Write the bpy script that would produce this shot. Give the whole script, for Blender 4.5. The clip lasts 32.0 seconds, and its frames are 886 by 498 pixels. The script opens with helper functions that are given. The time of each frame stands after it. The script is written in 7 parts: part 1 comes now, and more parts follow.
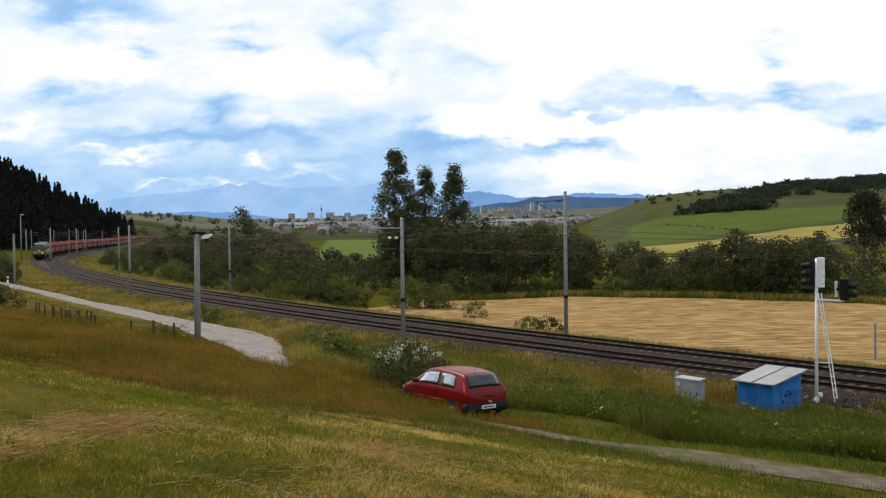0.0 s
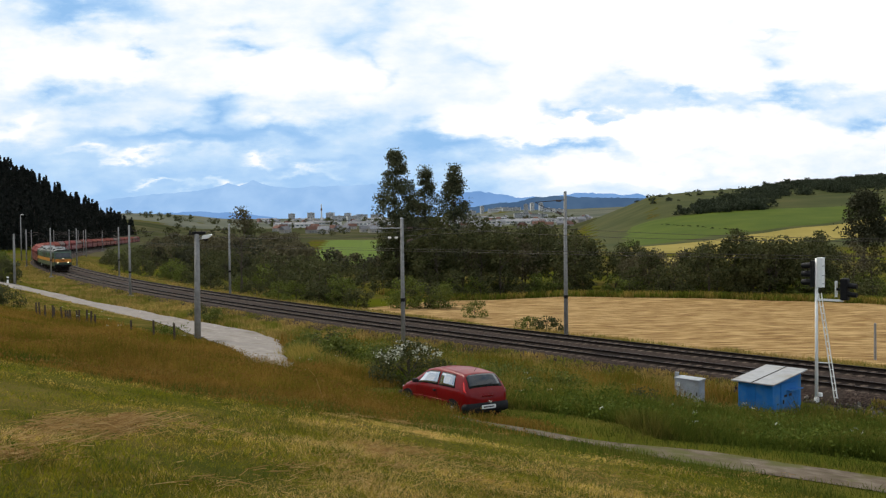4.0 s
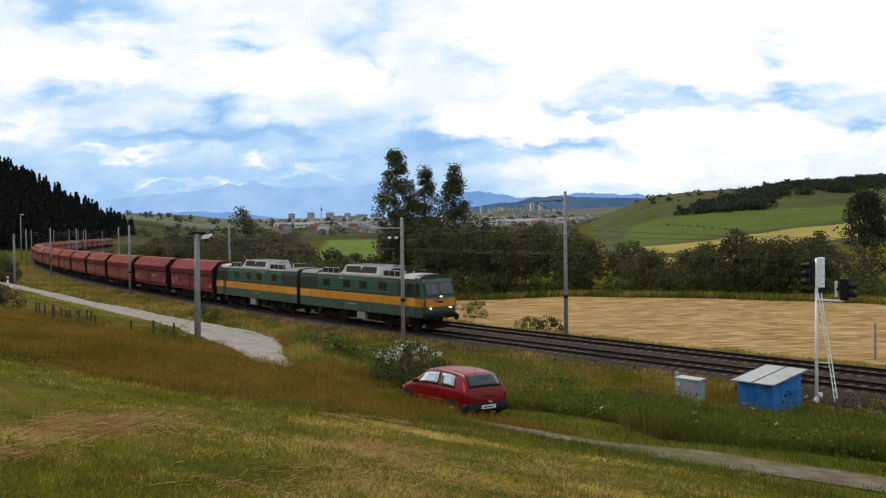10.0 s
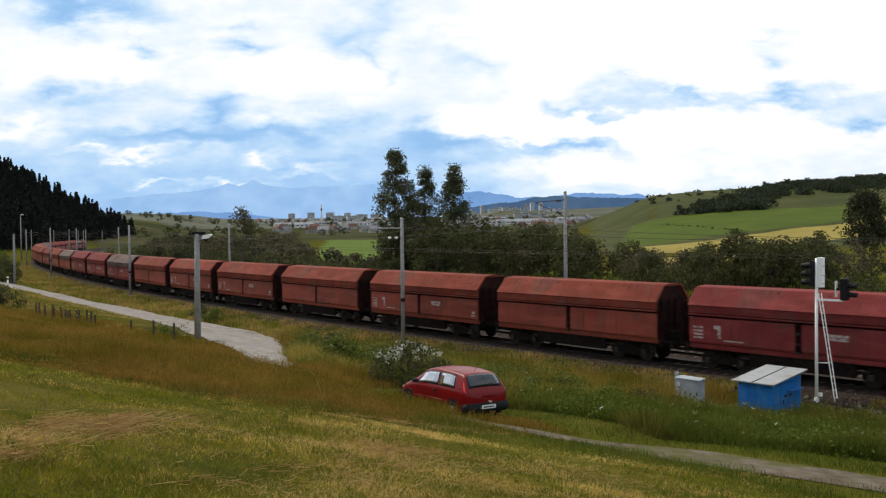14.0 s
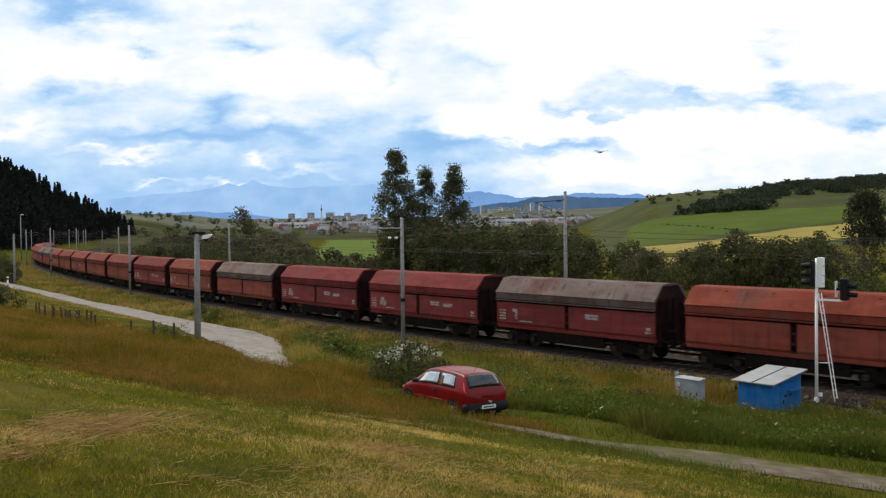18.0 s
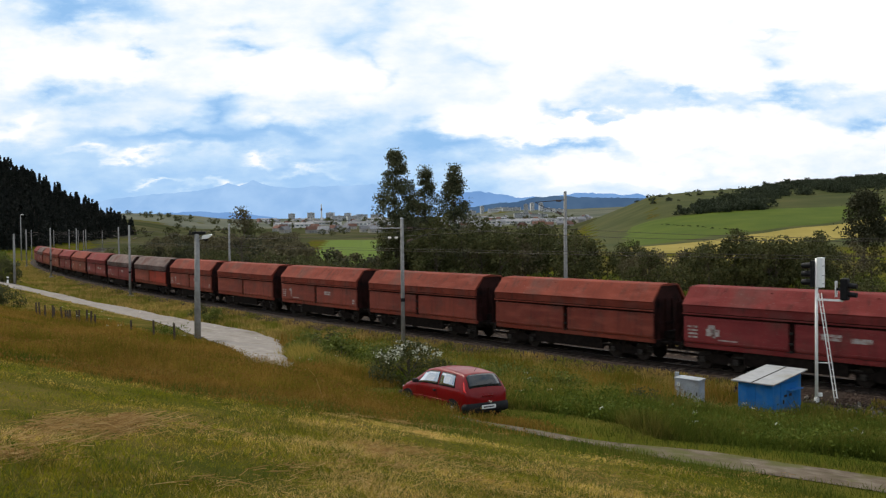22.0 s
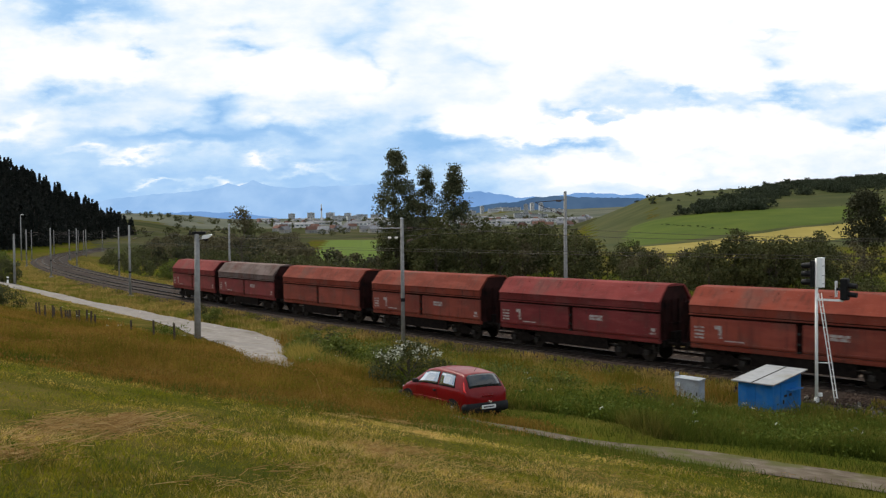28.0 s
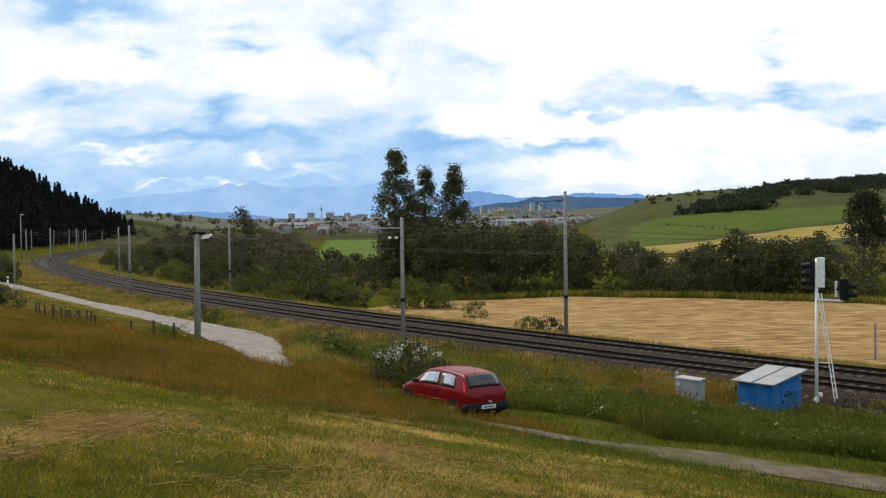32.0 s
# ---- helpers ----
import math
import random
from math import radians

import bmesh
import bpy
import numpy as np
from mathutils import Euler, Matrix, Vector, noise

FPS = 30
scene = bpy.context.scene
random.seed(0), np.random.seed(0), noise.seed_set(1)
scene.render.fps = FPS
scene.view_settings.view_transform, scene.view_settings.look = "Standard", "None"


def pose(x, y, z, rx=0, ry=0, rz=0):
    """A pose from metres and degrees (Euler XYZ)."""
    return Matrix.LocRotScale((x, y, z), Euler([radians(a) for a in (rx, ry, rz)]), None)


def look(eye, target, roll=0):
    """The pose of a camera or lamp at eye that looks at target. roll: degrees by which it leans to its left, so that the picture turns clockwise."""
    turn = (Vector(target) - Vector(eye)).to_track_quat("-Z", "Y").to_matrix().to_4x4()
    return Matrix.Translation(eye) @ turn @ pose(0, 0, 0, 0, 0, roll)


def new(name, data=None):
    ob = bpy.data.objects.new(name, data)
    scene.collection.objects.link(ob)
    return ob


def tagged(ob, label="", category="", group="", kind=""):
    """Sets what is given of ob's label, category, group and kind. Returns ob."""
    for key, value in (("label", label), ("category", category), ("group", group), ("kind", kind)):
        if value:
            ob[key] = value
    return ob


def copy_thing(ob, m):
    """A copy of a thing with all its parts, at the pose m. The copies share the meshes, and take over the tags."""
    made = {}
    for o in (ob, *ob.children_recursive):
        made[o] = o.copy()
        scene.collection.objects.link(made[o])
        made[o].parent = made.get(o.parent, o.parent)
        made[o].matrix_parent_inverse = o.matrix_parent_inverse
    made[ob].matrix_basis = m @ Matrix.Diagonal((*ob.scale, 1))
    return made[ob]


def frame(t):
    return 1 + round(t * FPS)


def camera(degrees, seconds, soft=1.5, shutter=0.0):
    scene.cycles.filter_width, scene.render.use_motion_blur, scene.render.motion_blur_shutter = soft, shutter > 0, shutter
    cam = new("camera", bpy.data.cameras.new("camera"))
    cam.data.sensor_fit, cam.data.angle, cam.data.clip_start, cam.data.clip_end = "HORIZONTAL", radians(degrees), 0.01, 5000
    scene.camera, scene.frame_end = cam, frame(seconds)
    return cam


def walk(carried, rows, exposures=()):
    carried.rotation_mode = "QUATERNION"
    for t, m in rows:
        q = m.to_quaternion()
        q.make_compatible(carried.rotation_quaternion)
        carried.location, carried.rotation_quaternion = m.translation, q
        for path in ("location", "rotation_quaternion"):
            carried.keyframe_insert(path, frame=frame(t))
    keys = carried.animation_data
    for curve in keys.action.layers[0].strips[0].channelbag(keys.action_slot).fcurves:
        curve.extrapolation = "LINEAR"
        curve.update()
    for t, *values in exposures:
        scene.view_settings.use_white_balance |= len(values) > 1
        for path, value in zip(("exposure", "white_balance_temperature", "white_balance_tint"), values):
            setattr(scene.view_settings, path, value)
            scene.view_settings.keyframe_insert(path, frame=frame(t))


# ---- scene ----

# ---- camera: it stands still on the hillside ----
cam = camera(53.58, 32.0, soft=1.25, shutter=0.2)
STAND = look((0, 0, 7.227), (0, 100, 7.227 - 100 * math.tan(radians(1.355))), -0.62)
walk(cam, [(0.0, STAND), (32.0, STAND)])

# ---- world and sun ----
SUN_ELEVATION, SUN_AZIMUTH = radians(48), radians(-42)      # azimuth from +y towards +x
scene.view_settings.exposure = 0.0


def make_world():
    w = bpy.data.worlds.new("sky")
    w.use_nodes = True
    scene.world = w
    nt = w.node_tree
    nt.nodes.clear()
    nn, ln = nt.nodes.new, nt.links.new
    out, bg = nn("ShaderNodeOutputWorld"), nn("ShaderNodeBackground")
    sky = nn("ShaderNodeTexSky")
    sky.sky_type, sky.sun_disc = "NISHITA", False
    sky.sun_elevation, sky.sun_rotation = SUN_ELEVATION, SUN_AZIMUTH
    sky.air_density, sky.dust_density, sky.ozone_density = 1.0, 1.5, 2.0
    clear = nn("ShaderNodeMix")
    clear.data_type, clear.blend_type = "RGBA", "MULTIPLY"
    clear.inputs[0].default_value = 1.0
    clear.inputs[7].default_value = (0.105, 0.105, 0.105, 1)
    ln(sky.outputs[0], clear.inputs[6])
    co = nn("ShaderNodeTexCoord")

    def cloud(scale, offset, size, detail, rough, lac=2.0, warp=0.0):
        m = nn("ShaderNodeMapping")
        m.inputs["Location"].default_value = offset
        m.inputs["Scale"].default_value = scale
        ln(co.outputs["Generated"], m.inputs[0])
        n = nn("ShaderNodeTexNoise")
        n.inputs["Scale"].default_value, n.inputs["Detail"].default_value = size, detail
        n.inputs["Roughness"].default_value, n.inputs["Distortion"].default_value = rough, warp
        n.inputs["Lacunarity"].default_value = lac
        ln(m.outputs[0], n.inputs["Vector"])
        return n.outputs["Fac"]

    def ramp(value, *stops):
        r = nn("ShaderNodeValToRGB")
        while len(r.color_ramp.elements) < len(stops):
            r.color_ramp.elements.new(0.5)
        for e, (at, colour) in zip(r.color_ramp.elements, stops):
            e.position, e.color = at, (*colour, 1)
        ln(value, r.inputs[0])
        return r.outputs[0]

    def mixed(fac, a, b, how="MIX"):
        m = nn("ShaderNodeMix")
        m.data_type, m.blend_type = "RGBA", how
        for socket, value in ((m.inputs[0], fac), (m.inputs[6], a), (m.inputs[7], b)):
            if isinstance(value, (int, float)):
                socket.default_value = value
            elif isinstance(value, tuple):
                socket.default_value = (*value, 1)
            else:
                ln(value, socket)
        return m.outputs[2]

    def maths(how, a, b=None, c=None):
        m = nn("ShaderNodeMath")
        m.operation = how
        for socket, value in zip(m.inputs, (a, b, c)):
            if isinstance(value, (int, float)):
                socket.default_value = value
            elif value is not None:
                ln(value, socket)
        return m.outputs[0]

    sep = nn("ShaderNodeSeparateXYZ")
    ln(co.outputs["Generated"], sep.inputs[0])
    # the sky all round: a blue-grey veil, with bright heaped clouds before it
    veil = ramp(cloud((1.0, 1.0, 3.4), (3.1, 0.4, 1.7), 4.2, 8, 0.55, warp=0.3), (0.36, (0.32, 0.50, 0.77)), (0.46, (0.46, 0.64, 0.86)), (0.56, (0.69, 0.80, 0.91)), (0.66, (0.91, 0.93, 0.96)))
    heap = mixed(0.30, cloud((1.0, 1.0, 3.0), (1.9, 0.7, 0.35), 3.1, 10, 0.58, warp=0.15), cloud((1.0, 1.0, 2.6), (4.0, 2.2, 1.1), 9.0, 8, 0.6))
    mask = ramp(heap, (0.455, (0, 0, 0)), (0.50, (0.55, 0.55, 0.55)), (0.545, (1, 1, 1)))
    inside = ramp(cloud((1.0, 1.0, 3.6), (6.0, 1.0, 2.0), 7.0, 8, 0.6), (0.38, (0.80, 0.87, 0.96)), (0.55, (1.12, 1.12, 1.11)))
    cover = ramp(cloud((1, 1, 3.0), (0.2, 5.0, 3.0), 2.6, 6, 0.5), (0.28, (0, 0, 0)), (0.40, (1, 1, 1)))
    around = mixed(cover, clear.outputs[2], mixed(mask, veil, inside))
    # the cloud deck over the valley, on a plane across the valley's axis: u to the side, v upwards
    ahead = maths("MAXIMUM", sep.outputs["Y"], 0.2)
    u, v = maths("DIVIDE", sep.outputs["X"], ahead), maths("DIVIDE", sep.outputs["Z"], ahead)
    plane = nn("ShaderNodeCombineXYZ")
    stretch = maths("MULTIPLY", v, 2.4)
    ln(u, plane.inputs[0])
    ln(stretch, plane.inputs[1])

    def fleece(size, detail, rough, offset):
        n = nn("ShaderNodeTexNoise")
        n.noise_dimensions = "2D"
        n.inputs["Scale"].default_value, n.inputs["Detail"].default_value, n.inputs["Roughness"].default_value = size, detail, rough
        m = nn("ShaderNodeMapping")
        m.inputs["Location"].default_value = offset
        ln(plane.outputs[0], m.inputs[0])
        ln(m.outputs[0], n.inputs["Vector"])
        return n.outputs["Fac"]

    wu = maths("MULTIPLY_ADD", maths("SUBTRACT", fleece(9, 5, .5, (3, 1, 0)), .5), .17, u)
    wv = maths("MULTIPLY_ADD", maths("SUBTRACT", fleece(12, 6, .55, (7, 4, 0)), .5), .075, v)
    bent = nn("ShaderNodeCombineXYZ")
    ln(wu, bent.inputs[0])
    ln(wv, bent.inputs[1])
    # brightness of the deck: low and blue at the valley's end, bright above
    deck = nn("ShaderNodeMapRange")
    deck.interpolation_type = "SMOOTHSTEP"
    for k, value in (("From Min", 0.0), ("From Max", 0.19), ("To Min", 0.16), ("To Max", 0.77)):
        deck.inputs[k].default_value = value
    ln(wv, deck.inputs["Value"])
    right = nn("ShaderNodeMapRange")
    right.interpolation_type = "SMOOTHSTEP"
    for k, value in (("From Min", -0.02), ("From Max", 0.14), ("To Min", 0.0), ("To Max", 0.42)):
        right.inputs[k].default_value = value
    ln(wu, right.inputs["Value"])
    level = maths("ADD", deck.outputs[0], right.outputs[0])
    level = maths("MINIMUM", level, 0.98)
    #  grey-blue hollows (below zero) and bright heaps: u, v, half width, half height, weight
    for cu, cv, ru, rv, k in ((-.40, .25, .17, .035, -.75), (-.22, .212, .09, .022, -.55), (-.33, .203, .06, .014, -.4), (-.42, .153, .16, .030, -.40), (-.265, .142, .07, .030, -.55), (-.30, .110, .20, .026, -.45),
                              (-.20, .115, .16, .030, -.40), (-.085, .222, .10, .050, -.35), (-.06, .19, .02, .045, -.25), (.03, .19, .07, .045, -.28), (0, .094, .13, .032, -.60), (-.14, .068, .16, .026, -.15),
                              (.14, .088, .15, .022, -.60), (.17, .134, .19, .022, -.56), (.27, .145, .14, .020, -.45), (.40, .140, .20, .028, -.60), (.39, .190, .08, .034, -.42), (.20, .163, .09, .030, -.38), (.49, .118, .09, .030, -.75),
                              (.37, .215, .14, .016, -.22), (-.49, .120, .08, .026, .55), (-.42, .193, .16, .035, .35), (-.17, .175, .17, .060, .40), (-.195, .085, .055, .010, .55), (-.14, .066, .07, .010, .45),
                              (-.355, .088, .12, .010, .50), (-.33, .053, .05, .006, .50), (-.245, .050, .075, .009, .75), (.045, .122, .11, .036, .70), (.19, .122, .10, .010, .70), (.11, .100, .035, .014, .70), (.30, .100, .28, .024, .50), (.20, .060, .28, .024, .40)):
        m = nn("ShaderNodeMapping")
        m.inputs["Scale"].default_value = (1 / ru, 1 / rv, 1)
        m.inputs["Location"].default_value = (-cu / ru, -cv / rv, 0)
        ln(bent.outputs[0], m.inputs[0])
        g = nn("ShaderNodeTexGradient")
        g.gradient_type = "QUADRATIC_SPHERE"
        ln(m.outputs[0], g.inputs[0])
        level = maths("MULTIPLY_ADD", g.outputs["Fac"], k * (1.2 if k < 0 else 1.1), level)
    level = maths("MULTIPLY_ADD", maths("SUBTRACT", fleece(22, 7, .55, (1, 9, 0)), .5), .42, level)
    front = ramp(level, (0.0, (0.31, 0.55, 0.88)), (0.22, (0.39, 0.62, 0.93)), (0.42, (0.54, 0.745, 0.98)), (0.60, (0.74, 0.87, 1.01)), (0.80, (0.96, 1.0, 1.05)), (1.0, (1.18, 1.18, 1.17)))
    turn = ramp(sep.outputs["Y"], (0.60, (0, 0, 0)), (0.80, (1, 1, 1)))
    ln(mixed(turn, around, front), bg.inputs[0])
    bg.inputs[1].default_value = 1.0
    ln(bg.outputs[0], out.inputs[0])


make_world()
sun = new("sun", bpy.data.lights.new("sun", "SUN"))
sun.data.energy, sun.data.angle, sun.data.color = 3.3, radians(4), (1.0, 0.92, 0.78)
sun.matrix_world = look((0, 0, 0), (-math.sin(SUN_AZIMUTH) * math.cos(SUN_ELEVATION), -math.cos(SUN_AZIMUTH) * math.cos(SUN_ELEVATION), -math.sin(SUN_ELEVATION)))

# ---- plan: the railway line and the lie of the land ----
RAIL_Z = 0.12                     # head of the rails
LINE_KNOTS = ((-460, 0), (-40, 0), (20, -.00181), (60, -.00151), (100, -.00149), (140, -.00076), (180, -.00156), (220, -.00221),
              (260, -.00188), (300, -.00109), (340, -.0003), (400, 0), (800, 0))
LINE_S = np.arange(-460.0, 802.0, 2.0)


def line_plan():
    bend = np.interp(LINE_S, [k[0] for k in LINE_KNOTS], [k[1] for k in LINE_KNOTS])
    turn = np.concatenate([[0], np.cumsum(bend[1:] + bend[:-1])])
    i = int(np.argmin(abs(LINE_S)))
    turn += radians(132.02) - turn[i]
    x = np.concatenate([[0], np.cumsum(np.cos(turn[1:]) + np.cos(turn[:-1]))])
    y = np.concatenate([[0], np.cumsum(np.sin(turn[1:]) + np.sin(turn[:-1]))])
    return x - x[i] + 13.36, y - y[i] + 44.51, turn


LINE_X, LINE_Y, LINE_T = line_plan()


def on_line(s, n, z=0.0):
    """The place s metres along the near track and n metres from it, towards the hillside."""
    a = np.interp(s, LINE_S, LINE_T)
    return (np.interp(s, LINE_S, LINE_X) - np.sin(a) * n, np.interp(s, LINE_S, LINE_Y) + np.cos(a) * n, z)


def along(x, y):
    """The s and n of places in the plan."""
    x, y = np.atleast_1d(np.asarray(x, float)), np.atleast_1d(np.asarray(y, float))
    s, n = np.empty(len(x)), np.empty(len(x))
    for k in range(0, len(x), 20000):
        px, py = x[k:k + 20000], y[k:k + 20000]
        i = 12 * np.argmin((LINE_X[None, ::12] - px[:, None]) ** 2 + (LINE_Y[None, ::12] - py[:, None]) ** 2, 1)
        near = np.clip(i[:, None] + np.arange(-9, 10)[None], 0, len(LINE_S) - 1)
        j = np.argmin((LINE_X[near] - px[:, None]) ** 2 + (LINE_Y[near] - py[:, None]) ** 2, 1)
        i = near[np.arange(len(px)), j]
        dx, dy, c, w = px - LINE_X[i], py - LINE_Y[i], np.cos(LINE_T[i]), np.sin(LINE_T[i])
        s[k:k + 20000], n[k:k + 20000] = LINE_S[i] + dx * c + dy * w, dy * c - dx * w
    return s, n


def smooth(v, a, b):
    v = np.clip((v - a) / (b - a), 0, 1)
    return v * v * (3 - 2 * v)


SLOPE_N = (-5000, -200, -60, -14, -9, -7.2, 3.4, 5, 8, 12, 16, 20, 22, 25, 28, 34, 40, 60, 120, 300, 900)
SLOPE_Z = (-1.5, -1.5, -1.6, -1.5, -.95, -.55, -.5, -.66, -.5, .2, .95, 1.42, 1.62, 2.3, 3.0, 4.4, 5.66, 9.5, 17, 26, 34)
RIDGE_X = (0, 110, 150, 190, 230, 300, 360, 400, 470, 560, 900, 2500)
RIDGE_Z = (0, 0, 17, 33, 37, 41, 44, 47, 52, 52, 46, 30)


def lie(x, y):
    """Height of the ground."""
    x, y = np.atleast_1d(np.asarray(x, float)), np.atleast_1d(np.asarray(y, float))
    s, n = along(x, y)
    z = np.interp(n, SLOPE_N, SLOPE_Z)
    z += np.interp(y, (350, 1000, 2600, 3500, 4900), (0, 5, 34, 53, 66))
    z += smooth(x, 60, 260) * np.interp(y, (2400, 4200), (0, 32))
    far = smooth(y, 190, 330)
    z += far * 32 * smooth(n, 24, 130) * (1 - smooth(y, 620, 950))                                     # wooded hill
    z += np.interp(x * 800 / np.maximum(y, 420), RIDGE_X, RIDGE_Z) * smooth(y, 230, 860) * (1 - .55 * smooth(y, 860, 2200)) * smooth(x, 20, 160)
    bumps = np.sin(x * .31 + y * .17) * np.sin(y * .23 - x * .11) * .07 + np.sin(x * 1.1 + 2 * np.sin(y * .7)) * np.sin(y * .9) * .025
    return z + bumps * smooth(abs(n + 2), 5.5, 9) * (1 - smooth(y, 150, 300))


def ground_z(x, y):
    return float(lie(x, y)[0])

# ---- materials ----
def surface(name, stops, size=6.0, detail=5, rough=0.7, metal=0.0, bump=0.0, bump_size=40.0, stain=None, stain_size=0.8, stain_at=(0.52, 0.68),
            per_piece=0.0, per_island=None, stretch=(1, 1, 1), coat=0.0, translucent=0.0, spec=None):
    """A procedural surface: noise between the colour stops, stains at a larger scale, fine relief, and some difference from piece to piece."""
    m = bpy.data.materials.new(name)
    m.use_nodes = True
    nt = m.node_tree
    b = nt.nodes["Principled BSDF"]
    nn, ln = nt.nodes.new, nt.links.new
    co = nn("ShaderNodeTexCoord")
    mp = nn("ShaderNodeMapping")
    mp.inputs["Scale"].default_value = stretch
    ln(co.outputs["Object"], mp.inputs[0])

    def tex(scale, det):
        n = nn("ShaderNodeTexNoise")
        n.inputs["Scale"].default_value, n.inputs["Detail"].default_value = scale, det
        ln(mp.outputs[0], n.inputs["Vector"])
        return n.outputs["Fac"]

    def mix(fac, a, c, how="MIX"):
        x = nn("ShaderNodeMix")
        x.data_type, x.blend_type = "RGBA", how
        for socket, value in ((x.inputs[0], fac), (x.inputs[6], a), (x.inputs[7], c)):
            if isinstance(value, (int, float)):
                socket.default_value = value
            elif isinstance(value, tuple):
                socket.default_value = (*value, 1)
            else:
                ln(value, socket)
        return x.outputs[2]

    def ramp(value, points):
        r = nn("ShaderNodeValToRGB")
        while len(r.color_ramp.elements) < len(points):
            r.color_ramp.elements.new(0.5)
        for e, (at, colour) in zip(r.color_ramp.elements, points):
            e.position, e.color = at, (*colour, 1)
        ln(value, r.inputs[0])
        return r.outputs[0]

    k = len(stops)
    if per_island:
        geo = nn("ShaderNodeNewGeometry")
        colour = ramp(geo.outputs["Random Per Island"], [(i / max(1, len(per_island) - 1), c) for i, c in enumerate(per_island)])
        colour = mix(0.45, colour, ramp(tex(size, detail), [(0.32 + 0.36 * i / max(1, k - 1), c) for i, c in enumerate(stops)]))
    else:
        colour = ramp(tex(size, detail), [(0.32 + 0.36 * i / max(1, k - 1), c) for i, c in enumerate(stops)])
    if stain:
        colour = mix(ramp(tex(stain_size, 6), [(stain_at[0], (0, 0, 0)), (stain_at[1], (1, 1, 1))]), colour, stain)
    if per_piece:
        info = nn("ShaderNodeObjectInfo")
        v = nn("ShaderNodeMapRange")
        v.inputs["To Min"].default_value, v.inputs["To Max"].default_value = 1 - per_piece, 1 + per_piece
        ln(info.outputs["Random"], v.inputs["Value"])
        hsv = nn("ShaderNodeHueSaturation")
        ln(v.outputs[0], hsv.inputs["Value"])
        ln(colour, hsv.inputs["Color"])
        colour = hsv.outputs[0]
    ln(colour, b.inputs["Base Color"])
    b.inputs["Roughness"].default_value, b.inputs["Metallic"].default_value = rough, metal
    b.inputs["Coat Weight"].default_value = coat
    b.inputs["Specular IOR Level"].default_value = spec if spec is not None else .5 if rough < .5 else .22 if rough < .78 else .06
    if bump:
        h = nn("ShaderNodeBump")
        h.inputs["Strength"].default_value, h.inputs["Distance"].default_value = bump, 0.02
        ln(tex(bump_size, 4), h.inputs["Height"])
        ln(h.outputs[0], b.inputs["Normal"])
    if translucent:
        t, mixer = nn("ShaderNodeBsdfTranslucent"), nn("ShaderNodeMixShader")
        ln(colour, t.inputs[0])
        mixer.inputs[0].default_value = translucent
        ln(b.outputs[0], mixer.inputs[1])
        ln(t.outputs[0], mixer.inputs[2])
        ln(mixer.outputs[0], nt.nodes["Material Output"].inputs[0])
    return m


